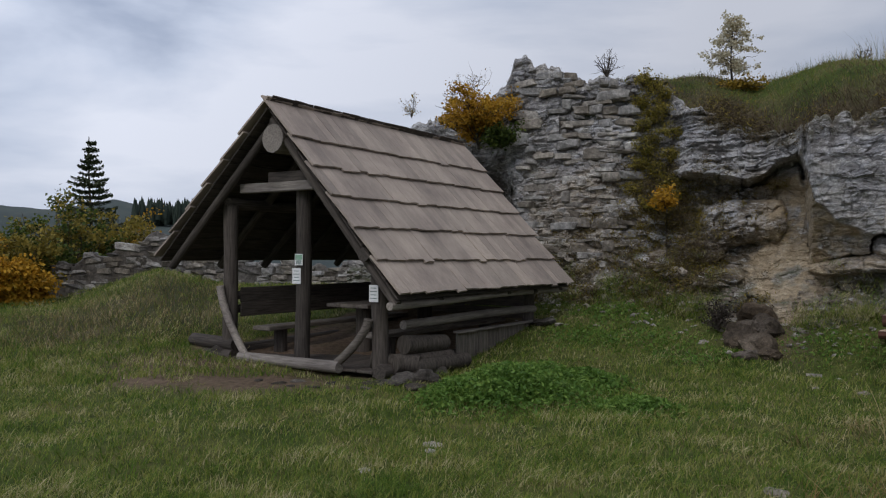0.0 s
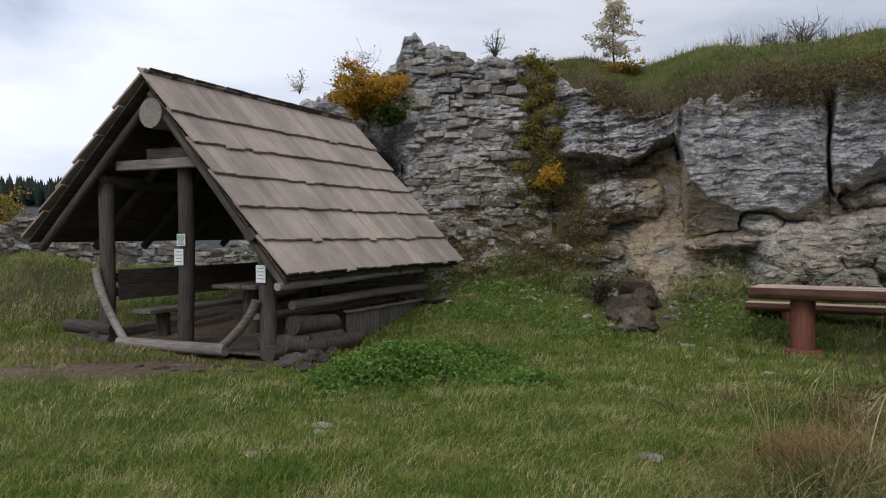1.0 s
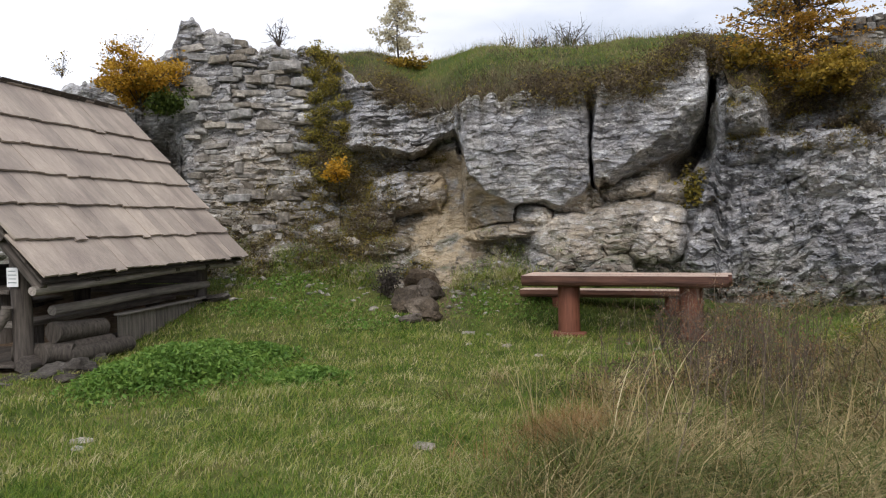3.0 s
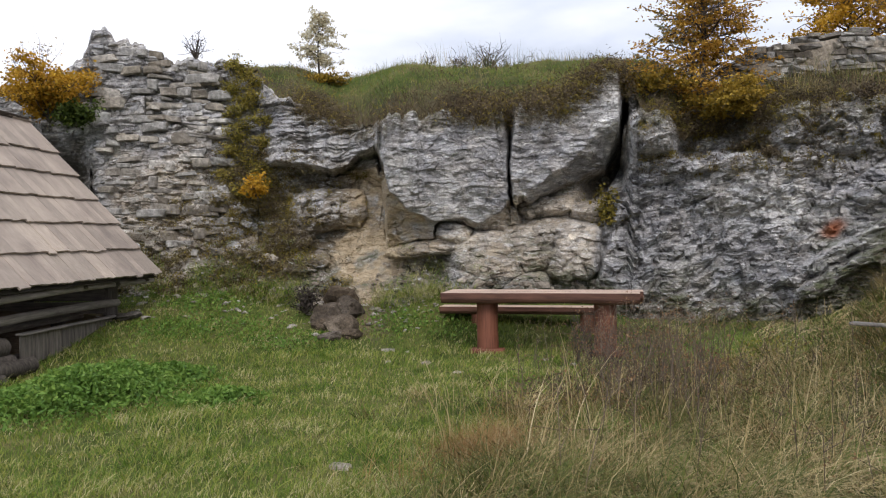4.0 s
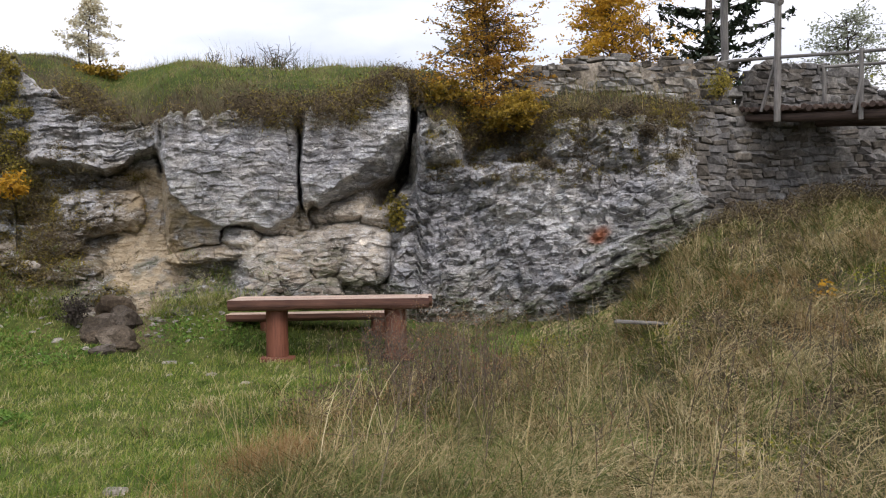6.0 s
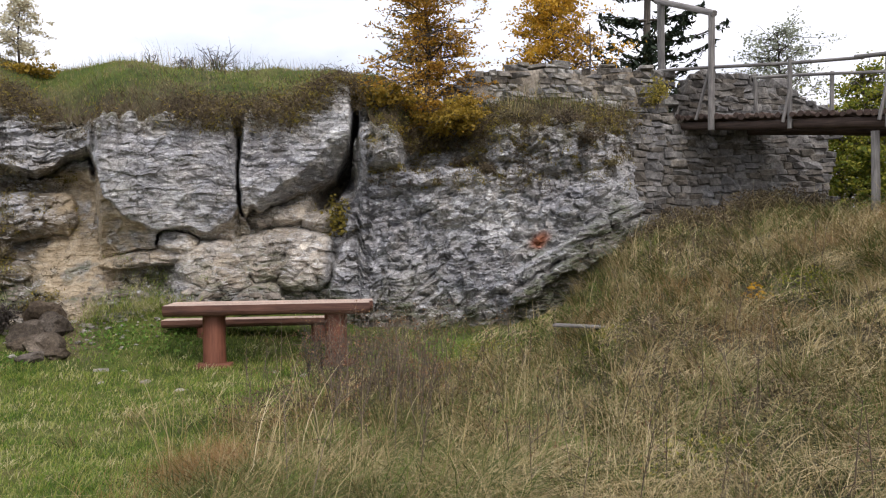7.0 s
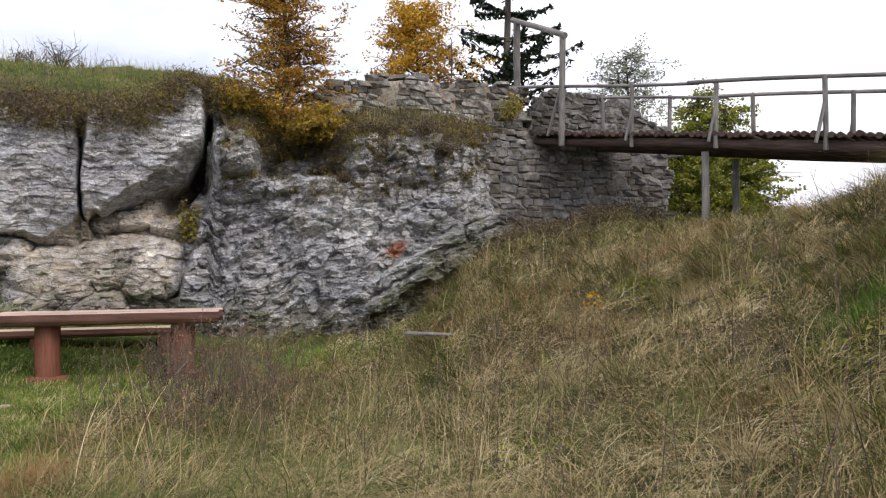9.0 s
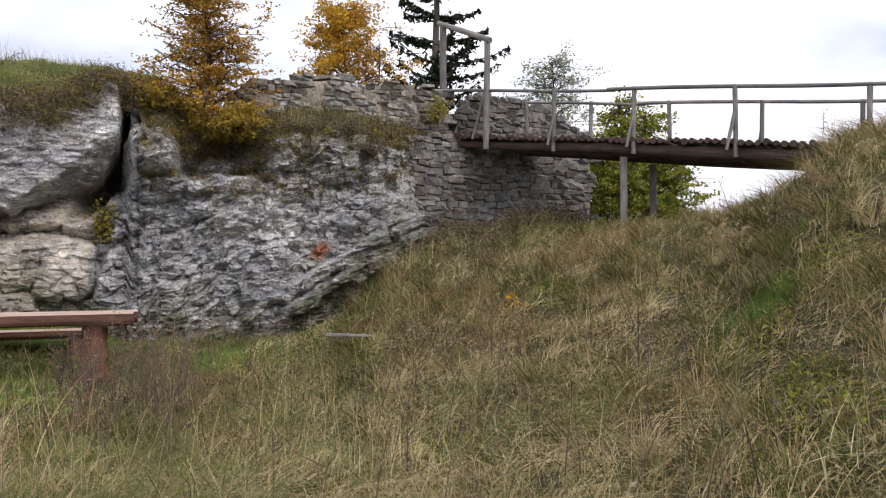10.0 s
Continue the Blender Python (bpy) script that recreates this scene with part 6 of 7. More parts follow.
    # tufts of their own colour: rusty ones, and fresh green ones
    for name, mat_, spots, tall, label in (
            ("rusty_grass", M_RUSTGRASS, [(31.3, 5.75, 0.2, 900), (30.2, 5.5, 0.16, 350), (32.4, 6.0, 0.16, 300), (34.5, 7.0, 0.3, 260), (39, 7.6, 0.25, 180), (47, 9.3, 0.4, 260), (64, 9.5, 0.5, 350), (69, 8.2, 0.4, 300), (72.5, 11, 0.5, 420), (76, 12.3, 0.5, 420), (58, 9.8, 0.4, 260), (81, 5.9, 0.3, 260), (26, 4.9, 0.3, 120)], (0.14, 0.42), "rust-brown withered grass tufts on the bank"),
            ("fresh_grass", M_FRESH, [(86.3, 7.3, 0.28, 480), (87.6, 8.4, 0.24, 240), (77, 6.2, 0.22, 220), (41, 6.3, 0.25, 240), (50.5, 7.2, 0.3, 240), (57, 6.1, 0.25, 200), (47, 10.6, 0.4, 260), (54, 10.8, 0.5, 300), (67, 6.9, 0.3, 200), (36.5, 5.1, 0.25, 200), (45.5, 5.2, 0.2, 160)], (0.07, 0.26), "fresh green grass tufts on the dry bank")):
        one = Buf()
        for a, q, rad, k in spots:
            k = int(k * (2.6 if name == "fresh_grass" else 1.2))
            b = polar(a, q, 0) + np.c_[g.normal(size=(k, 2)) * rad * 0.7, np.zeros(k)]
            ga, gr = np.degrees(np.arctan2(b[:, 0] - OX, b[:, 1] - OY)), np.hypot(b[:, 0] - OX, b[:, 1] - OY)
            b[:, 2] = ground_z(ga, gr) - 0.006
            v, f = strips(b, g.uniform(*tall, k), g.uniform(0.0022, 0.005, k) * (0.8 + q / 12), g.uniform(0, 6.28, k), np.clip(g.normal(0.7, 0.4, k), 0.05, 1.8), 4, 9, 0.03, g.uniform(0.5, 1.0, k))
            one.add(v, f)
        tagged(put(name, one, mat_), label, "grass", kind="stuff")
    tagged(put("dry_grass", buf, M_DRYGRASS), "tangled olive and straw-coloured grass on the bank", "grass", kind="stuff")
    tagged(put("straw_stems", straw, M_STRAW), "long bleached grass stems arching over the bank", "grass", kind="stuff")


def sow_hilltop():
    g = np.random.default_rng(3)
    n = 54000
    az = g.uniform(-7, 63.5, n)
    re = rock_edge_r(az)
    r = re + 4.6 * g.random(n) ** 1.5
    keep = (az > 14.5) | (g.random(n) < 0.3)
    az, r, re = az[keep], r[keep], re[keep]
    base = polar(az, r, hill_z(az, r) - 0.01)
    edge = smooth(1.15, 0.2, r - re + 0.5 * fbm(base * 0.9, 3, seed=4)) * smooth(14, 17, az)
    edge = np.maximum(edge, smooth(41, 44, az) * 0.8)
    brown = g.random(len(az)) < np.maximum(edge * 0.84, 0.35 * smooth(0.1, 0.5, fbm(base * 0.75, 3, seed=14)))
    out = []
    for name, sel, mat_, hh, label in (("hill_grass", ~brown, M_HILL, (0.03, 0.12), "green turf on the hilltop"), ("heath", brown, M_HEATH, (0.04, 0.16), "brown withered heath along the cliff edge")):
        b = base[sel]
        k = len(b)
        v, f = strips(b, g.uniform(*hh, k), g.uniform(0.006, 0.014, k), g.uniform(0, 6.28, k), g.uniform(0.2, 1.3, k), 2, 8, 0.1)
        tagged(put(name, Buf().add(v, f), mat_), label, "grass", kind="stuff")
    # dry stalks against the sky and along the parapet ledge
    k = 2600
    az = np.r_[g.uniform(15.5, 41, k // 2), g.uniform(43, 60, k // 2)]
    re = rock_edge_r(az)
    r = np.r_[re[: k // 2] + g.uniform(2.6, 4.2, k // 2), re[k // 2 :] + g.uniform(0.25, 1.9, k // 2)]
    base = polar(az, r, hill_z(az, r) - 0.01)
    h = np.r_[g.uniform(0.12, 0.3, k // 2) * (1 + 1.6 * smooth(25.5, 27, az[: k // 2]) * smooth(35, 32.5, az[: k // 2]) * g.random(k // 2)), g.uniform(0.2, 0.5, k // 2)]
    v, f = strips(base, h, g.uniform(0.004, 0.008, k), g.uniform(0, 6.28, k), g.uniform(0.0, 0.6, k), 3, 9)
    tagged(put("dry_stalks", Buf().add(v, f), M_DRYGRASS), "thin dry stalks on the hilltop", "grass", kind="stuff")


sow_lawn()
sow_dry()
sow_hilltop()


def leaf_quads(buf, pos, size, g, flat=0.5, long=1.5):
    """Small pointed leaves at the given places, turned every way."""
    n = len(pos)
    nrm = g.normal(size=(n, 3)) * (1 - flat) + np.array([0, 0, 1.0]) * flat
    nrm /= np.linalg.norm(nrm, axis=1, keepdims=True) + 1e-9
    a = g.normal(size=(n, 3))
    u = np.cross(nrm, a)
    u /= np.linalg.norm(u, axis=1, keepdims=True) + 1e-9
    w = np.cross(nrm, u)
    s = np.asarray(size).reshape(-1, 1) * np.ones((n, 1))
    v = np.stack([pos - u * s * long * 0.5, pos + w * s * 0.5, pos + u * s * long * 0.5, pos - w * s * 0.5], 1).reshape(-1, 3)
    buf.add(v, np.arange(4 * n).reshape(-1, 4))


def shrub(name, at, height, spread, material, label, category="shrub", limbs=14, leaves=2600, leaf=0.05, seed=0, droop=0.15, bare=0.12, tall=1.0, group="", stem=1.0):
    """A bush: bent limbs from one root, twigs, and leaves clustered along the twigs."""
    g = np.random.default_rng(seed)
    root = thing(name, Matrix.Translation(at), label, category, group)
    wood, crown = Buf(), Buf()
    ends = []
    for k in range(limbs):
        phi, out = g.uniform(0, 6.28), spread * math.sqrt(g.random()) * 0.9
        hh = height * g.uniform(0.45, 1.0) * (1 - 0.35 * (out / spread) ** 2 * tall)
        t = np.linspace(0, 1, 6)
        p = np.stack([np.cos(phi) * out * t ** 1.4, np.sin(phi) * out * t ** 1.4, hh * t - droop * out * t ** 3], -1)
        p += 0.03 * height * g.normal(size=p.shape) * t[:, None]
        tube(wood, p, np.linspace(0.016, 0.004, 6) * (0.6 + height * 0.35) * stem, 5, caps=False)
        for j in range(5):
            i = g.uniform(1.2, 5)
            b = p[int(i)] + (p[min(5, int(i) + 1)] - p[int(i)]) * (i % 1)
            q = b + g.normal(size=3) * np.array([0.16, 0.16, 0.1]) * height * 0.8 + (0, 0, 0.06 * height)
            m = (b + q) / 2 + g.normal(size=3) * 0.02
            tube(wood, [b, m, q], [0.006 * stem, 0.004 * stem, 0.002 * stem], 4, caps=False)
            ends.append((b, q))
    per = max(4, leaves // len(ends))
    for b, q in ends:
        if g.random() < bare:
            continue
        k = int(per * g.uniform(0.5, 1.5))
        t = g.uniform(0.3, 1.15, (k, 1))
        pos = b + (q - b) * t + g.normal(size=(k, 3)) * np.array([1, 1, 0.6]) * leaf * 1.7
        leaf_quads(crown, pos, leaf * g.uniform(0.6, 1.3, k), g, 0.45)
    tagged(put("branchwork", wood, M_BARK, root), kind="stuff")
    put("crown", crown, material, root)
    return root


def conifer(name, at, height, spread, material, label, seed=0, start=0.12, density=1.0, gap=0.0, lift=-0.15, needle=0.05, sprays=1.0):
    """A tapered trunk with whorls of boughs, each bough set with many small sprays."""
    g = np.random.default_rng(seed)
    root = thing(name, Matrix.Translation(at), label, "tree")
    trunk, crown, boughs = Buf(), Buf(), Buf()
    t = np.linspace(0, 1, 9)
    tube(trunk, np.stack([0.01 * height * np.sin(t * 5), 0.01 * height * np.cos(t * 4), height * t], -1), np.linspace(0.014, 0.003, 9) * height, 8, 0.1)
    z = start
    while z < 0.985:
        r = spread * (1 - z) ** 0.85 * g.uniform(0.75, 1.1) + 0.03 * spread
        for k in range(int(5 + 3 * density)):
            if g.random() < gap:
                continue
            phi = g.uniform(0, 6.28)
            rr = r * g.uniform(0.65, 1.1)
            s = np.linspace(0, 1, 6)
            p = np.stack([np.cos(phi) * rr * s, np.sin(phi) * rr * s, z * height + rr * (lift * s + 0.25 * s ** 2.5)], -1)
            tube(boughs, p, np.linspace(0.006, 0.0015, 6) * height * (1.05 - z), 4, caps=False)
            m = max(5, int((26 * density * rr / spread + 5) * sprays))
            u = g.uniform(0.15, 1.05, m)
            c = np.stack([np.interp(u, s, p[:, i]) for i in range(3)], -1)
            side = np.array([-math.sin(phi), math.cos(phi), 0])
            c = c + side * (g.normal(size=(m, 1)) * 0.16 * rr * (1.15 - u)[:, None]) + np.array([0, 0, -1]) * np.abs(g.normal(size=(m, 1))) * 0.02 * height * 0.4
            leaf_quads(crown, c, needle * height * 0.32 * g.uniform(0.6, 1.3, m), g, 0.6, 2.6)
        z += g.uniform(0.035, 0.06) / max(0.5, density)
    put("trunk", trunk, M_BARK, root)
    tagged(put("branchwork", boughs, M_BARK, root), kind="stuff")
    put("crown", crown, material, root)
    return root


def tree(name, at, height, spread, material, label, seed=0, limbs=26, leaves=9000, leaf=0.07, start=0.2, layered=0.4, bare=0.05):
    """A broadleaf tree: tapered trunk, limbs that fork, leaves in clumps with gaps between."""
    g = np.random.default_rng(seed)
    root = thing(name, Matrix.Translation(at), label, "tree")
    trunk, limbs_b, crown = Buf(), Buf(), Buf()
    t = np.linspace(0, 1, 9)
    tp = np.stack([0.03 * height * np.sin(t * 4 + seed), 0.02 * height * np.cos(t * 5), height * t * 0.96], -1)
    tube(trunk, tp, np.linspace(0.018, 0.003, 9) * height, 8, 0.1)
    ends = []
    for k in range(limbs):
        u = start + (0.97 - start) * (k + g.random()) / limbs
        b = np.array([np.interp(u, t, tp[:, i]) for i in range(3)])
        phi = k * 2.4 + g.normal(0, 0.4)
        rr = spread * (1 - (abs(u - start - 0.18) / (1 - start)) ** 1.3) * g.uniform(0.6, 1.1)
        s = np.linspace(0, 1, 6)
        p = b + np.stack([np.cos(phi) * rr * s, np.sin(phi) * rr * s, rr * (0.55 * s - 0.3 * s ** 2)], -1) + 0.025 * height * g.normal(size=(6, 3)) * s[:, None]
        tube(limbs_b, p, np.linspace(0.006, 0.0015, 6) * height, 5, caps=False)
        for j in range(6):
            i = g.uniform(0.25, 1.0)
            c = np.array([np.interp(i, s, p[:, q]) for q in range(3)])
            e = c + g.normal(size=3) * np.array([0.09, 0.09, 0.05]) * height
            tube(limbs_b, [c, (c + e) / 2 + 0.01 * height * g.normal(size=3), e], [0.0022 * height, 0.0016 * height, 0.001 * height], 4, caps=False)
            ends.append((c, e))
    per = leaves // len(ends)
    for c, e in ends:
        if g.random() < bare:
            continue
        k = int(per * g.uniform(0.4, 1.6))
        pos = c + (e - c) * g.uniform(0.2, 1.2, (k, 1)) + g.normal(size=(k, 3)) * np.array([1, 1, 1 - layered]) * 0.024 * height
        leaf_quads(crown, pos, leaf * g.uniform(0.6, 1.3, k), g, 0.35 + 0.3 * layered)
    put("trunk", trunk, M_BARK, root)
    tagged(put("branchwork", limbs_b, M_BARK, root), kind="stuff")
    put("crown", crown, material, root)
    return root


M_ORANGE = leaf_material("orange_leaves", [(0.15, (0.14, 0.11, 0.016)), (0.4, (0.34, 0.18, 0.018)), (0.6, (0.45, 0.25, 0.025)), (0.9, (0.56, 0.37, 0.05))], 0.6, 0.35)
M_RUSSET = leaf_material("russet_leaves", [(0.15, (0.17, 0.12, 0.022)), (0.4, (0.34, 0.175, 0.028)), (0.65, (0.48, 0.275, 0.045)), (0.9, (0.6, 0.41, 0.09))], 0.6, 0.5)
M_YELLOW = leaf_material("yellow_leaves", [(0.15, (0.22, 0.14, 0.018)), (0.45, (0.43, 0.235, 0.022)), (0.7, (0.56, 0.315, 0.03)), (0.95, (0.54, 0.40, 0.065))], 0.6, 0.4)
M_AMBER = leaf_material("amber_leaves", [(0.15, (0.10, 0.085, 0.016)), (0.45, (0.22, 0.145, 0.022)), (0.7, (0.34, 0.22, 0.03)), (0.95, (0.44, 0.32, 0.06))], 0.6, 0.35)
M_LIME = leaf_material("lime_leaves", [(0.15, (0.06, 0.085, 0.014)), (0.45, (0.14, 0.17, 0.024)), (0.7, (0.28, 0.265, 0.035)), (0.95, (0.44, 0.37, 0.06))], 0.6, 0.4)
M_OLIVE = leaf_material("olive_yellow_leaves", [(0.15, (0.09, 0.08, 0.02)), (0.45, (0.19, 0.155, 0.03)), (0.7, (0.29, 0.22, 0.04)), (0.95, (0.40, 0.31, 0.07))], 0.6, 0.35)
M_GOLDOLIVE = leaf_material("gold_olive_leaves", [(0.15, (0.10, 0.10, 0.022)), (0.4, (0.2, 0.175, 0.035)), (0.65, (0.31, 0.25, 0.05)), (0.9, (0.44, 0.34, 0.09))], 0.6, 0.4)
M_WITHERED = leaf_material("withered_leaves", [(0.2, (0.10, 0.058, 0.03)), (0.6, (0.2, 0.115, 0.058)), (0.95, (0.30, 0.19, 0.10))], 0.8, 0.1)
M_DARKTWIG = leaf_material("dark_dead_leaves", [(0.2, (0.02, 0.016, 0.013)), (0.6, (0.045, 0.035, 0.028)), (0.95, (0.08, 0.065, 0.05))], 0.8, 0.05)
M_GREEN = leaf_material("green_leaves", [(0.15, (0.03, 0.05, 0.012)), (0.5, (0.06, 0.09, 0.018)), (0.75, (0.11, 0.14, 0.025)), (0.95, (0.22, 0.20, 0.04))], 0.6, 0.3)
M_HERB = leaf_material("bright_herb", [(0.15, (0.055, 0.115, 0.02)), (0.5, (0.105, 0.195, 0.033)), (0.9, (0.2, 0.29, 0.06))], 0.55, 0.3)
# leaf colour lifted towards white to paint the sky's glare on the sapling
M_PALE = leaf_material("glare_pale_leaves", [(0.15, (0.36, 0.29, 0.16)), (0.5, (0.56, 0.51, 0.36)), (0.9, (0.78, 0.74, 0.60))], 0.6, 0.6)
M_SILVER = leaf_material("silver_green_leaves", [(0.15, (0.17, 0.185, 0.12)), (0.5, (0.28, 0.30, 0.21)), (0.9, (0.42, 0.43, 0.33))], 0.6, 0.4)
M_FIR = leaf_material("dark_needles", [(0.2, (0.012, 0.02, 0.012)), (0.6, (0.024, 0.036, 0.018)), (0.95, (0.05, 0.06, 0.028))], 0.7, 0.05)
M_FIRMID = leaf_material("spruce_needles", [(0.2, (0.03, 0.045, 0.022)), (0.6, (0.06, 0.075, 0.035)), (0.95, (0.13, 0.13, 0.07))], 0.7, 0.1)
M_FIRPALE = leaf_material("grey_needles", [(0.2, (0.14, 0.14, 0.08)), (0.6, (0.24, 0.23, 0.14)), (0.95, (0.36, 0.34, 0.22))], 0.7, 0.45)


def on_hill(az, r):
    return tuple(polar(az, r, float(hill_z(np.array([az]), np.array([r]))[0]) - 0.03))


def on_ground(az, r, dz=0.0):
    return tuple(polar(az, r, float(ground_z(az, r)) + dz))


# on the hilltop and the rock
tree("sapling", on_hill(18.5, 17.2), 1.45, 0.62, M_PALE, "thin sapling with sparse leaves, paled for sky glare, on the hilltop", 3, 30, 3200, 0.042, 0.1, 0.2, 0.1)
shrub("orange_shrub", on_hill(18.9, 16.4), 0.3, 0.7, M_AMBER, "low orange-brown shrub below a sapling", "shrub", 12, 1200, 0.045, 4)
shrub("orange_shrub", tuple(polar(0.6, 15.7, 3.75)), 1.25, 1.05, M_ORANGE, "dense orange autumn bush on the rock ledge", "shrub", 30, 11000, 0.042, 5, 0.1, 0.03)
shrub("green_shrub", tuple(polar(2.2, 15.4, 3.65)), 0.6, 0.55, M_GREEN, "dark green bush on the rock ledge", "shrub", 14, 2400, 0.045, 6)
for k in range(17):
    a, z = 13.2 + (0.95 + 0.35 * (k < 10)) * math.sin(k * 2.3), 2.35 + 2.45 * k / 16
    shrub("hanging_shrub", tuple(polar(a, face_at(FACE_R, a, z) - 0.1, z)), 0.46, 0.32, M_GOLDOLIVE, "olive-yellow shrub growing down the cliff", "shrub", 12, 950, 0.027, 20 + k, 0.6, 0.05, group="shrubs on the cliff")
shrub("yellow_shrub", tuple(polar(13.9, 14.15, 2.35)), 0.42, 0.32, M_YELLOW, "small bright yellow shrub on the cliff", "shrub", 10, 900, 0.045, 30)
tree("beech", on_hill(45.7, 13.6), 3.7, 0.98, M_RUSSET, "young beech with layered russet leaves at the cliff edge", 7, 60, 21000, 0.038, 0.03, 0.88)
shrub("beech_shrub", on_hill(47.9, 13.0), 0.8, 0.95, M_AMBER, "spreading amber bush over the cliff edge", "shrub", 30, 9000, 0.038, 8, 0.35)
shrub("beech_shrub", on_hill(42.4, 13.2), 0.75, 0.75, M_AMBER, "olive-brown bush over the cliff edge", "shrub", 14, 2400, 0.05, 9, 0.4)
conifer("grey_larch", on_hill(45.2, 16.5), 3.4, 1.35, M_FIRPALE, "thin grey larch behind a beech", 11, 0.1, 0.7, 0.3, 0.1, 0.04, 1.5)
tree("maple", tuple(polar(54.5, 22.0, 4.2)), 4.6, 1.8, M_YELLOW, "maple with bright yellow autumn leaves behind the wall", 12, 44, 19000, 0.058, 0.15, 0.3)
shrub("orange_shrub", tuple(polar(50.9, 20.0, 4.6)), 1.7, 0.8, M_ORANGE, "orange bush behind the ruined wall", "shrub", 14, 2400, 0.06, 13)
conifer("dark_spruce", tuple(polar(61.3, 24.0, 3.6)), 11.0, 3.0, M_FIR, "dark open spruce behind the ruined wall", 14, 0.12, 0.8, 0.3, 0.0, 0.026, 6.0)
tree("young_larch", tuple(polar(69.9, 25.0, 3.0)), 5.0, 1.3, M_SILVER, "pale thin larch beyond the footbridge", 15, 40, 8000, 0.06, 0.1, 0.4, 0.1)
tree("bare_sapling", tuple(polar(57.4, 20.0, 4.3)), 2.9, 0.7, M_PALE, "bare grey sapling behind the wall", 16, 18, 160, 0.05, 0.1, 0.2, 0.4)
for k, (a, r, h, s) in enumerate([(73.6, 19.0, 3.6, 0.9), (74.9, 19.6, 4.6, 1.0), (76.5, 20.0, 4.4, 1.15), (78.2, 19.0, 3.0, 1.0), (75.6, 18.4, 2.6, 1.0), (77.4, 18.0, 2.0, 0.9)]):
    tree("green_tree", tuple(polar(a, r, 1.0)), h, s, M_LIME, "leafy yellow-green tree beyond the footbridge", 40 + k, 40, 9000, 0.055, 0.05, 0.6)
shrub("green_shrub", tuple(polar(75.6, 17.6, 1.2)), 1.4, 1.2, M_GREEN, "dark green bush below the footbridge", "shrub", 22, 4200, 0.05, 49)
shrub("wall_shrub", tuple(polar(62.3, 14.6, 3.95)), 0.75, 0.2, M_GOLDOLIVE, "olive shrub beside the gate post", "shrub", 9, 700, 0.035, 47, 0.0, 0.05)
for k, (a, z, h, s) in enumerate([(45.0, 3.3, 0.35, 0.4), (47.2, 3.2, 0.3, 0.45), (49.5, 3.45, 0.35, 0.5), (53.0, 3.55, 0.4, 0.5), (56.0, 3.5, 0.35, 0.5), (57.6, 3.2, 0.35, 0.4), (58.8, 2.8, 0.3, 0.4), (48.4, 2.9, 0.25, 0.35), (50.2, 2.7, 0.22, 0.3)]):
    shrub("heath_shrub", tuple(polar(a, face_at(FACE_R, a, z) - 0.02, z)), h, s, M_HEATH if k % 3 else M_DEADOLIVE, "brown withered heath rooted on the rock ledge", "shrub", 14, 1000, 0.022, 140 + k, 0.3, 0.1, group="heath on the rock", stem=0.35)
for k, (a, q, h) in enumerate([(37.4, 9.7, 0.95), (38.3, 9.5, 0.98), (39.3, 9.2, 0.85), (40.4, 8.9, 0.7), (43.2, 8.6, 0.65), (46.5, 8.2, 0.55)]):
    shrub("withered_weed", on_ground(a, q), h, 0.3, M_WITHERED, "withered reddish brown weed beside the log table", "weed", 14, 300, 0.015, 120 + k, 0.0, 0.2, group="withered weeds", stem=0.28)
shrub("thorn_tangle", on_ground(17.4, 12.4, 0.05), 0.5, 0.26, M_DARKTWIG, "dark dead thorn tangle at the foot of the scree", "shrub", 26, 900, 0.03, 133, 0.0, 0.1)
shrub("yellow_shrub", on_ground(69.0, 9.0), 0.3, 0.12, M_YELLOW, "small yellow-leaved plant in the dry grass", "shrub", 6, 45, 0.03, 171)
shrub("cave_weed", tuple(polar(39.6, 12.75, 1.72)), 0.72, 0.22, M_OLIVE, "yellow-green weed at the rock cleft", "shrub", 9, 700, 0.045, 45)
for k, (a, h, s) in enumerate([(30.8, 0.95, 0.55), (32.2, 0.6, 0.75), (28.3, 0.6, 0.4), (9.9, 0.7, 0.28), (26.5, 0.5, 0.4), (29.4, 0.5, 0.4)]):
    rr = 17.0 if a > 15 else 16.1
    shrub("bare_shrub", on_hill(a, rr) if a > 15 else tuple(polar(a, rr, top_of_rock(a))), h, s, M_TWIG, "leafless grey shrub against the sky", "shrub", 16, 60, 0.02, 50 + k, 0.0, 0.6, group="bare shrubs")
for k, (a, r, z, h, s) in enumerate([(0.2, 15.9, 4.5, 1.15, 0.5), (-4.3, 16.9, 4.5, 0.6, 0.3), (-0.9, 16.2, 4.5, 0.9, 0.35)]):
    shrub("bare_shrub", tuple(polar(a, r, z)), h, s, M_AMBER, "thin stems with few dry leaves on the rock ledge", "shrub", 12, 110, 0.025, 158 + k, 0.0, 0.3, group="bare shrubs", stem=0.45)
shrub("green_shrub", on_hill(34.9, 17.0), 0.3, 0.22, M_GREEN, "little green bush on the skyline", "shrub", 8, 400, 0.04, 58)
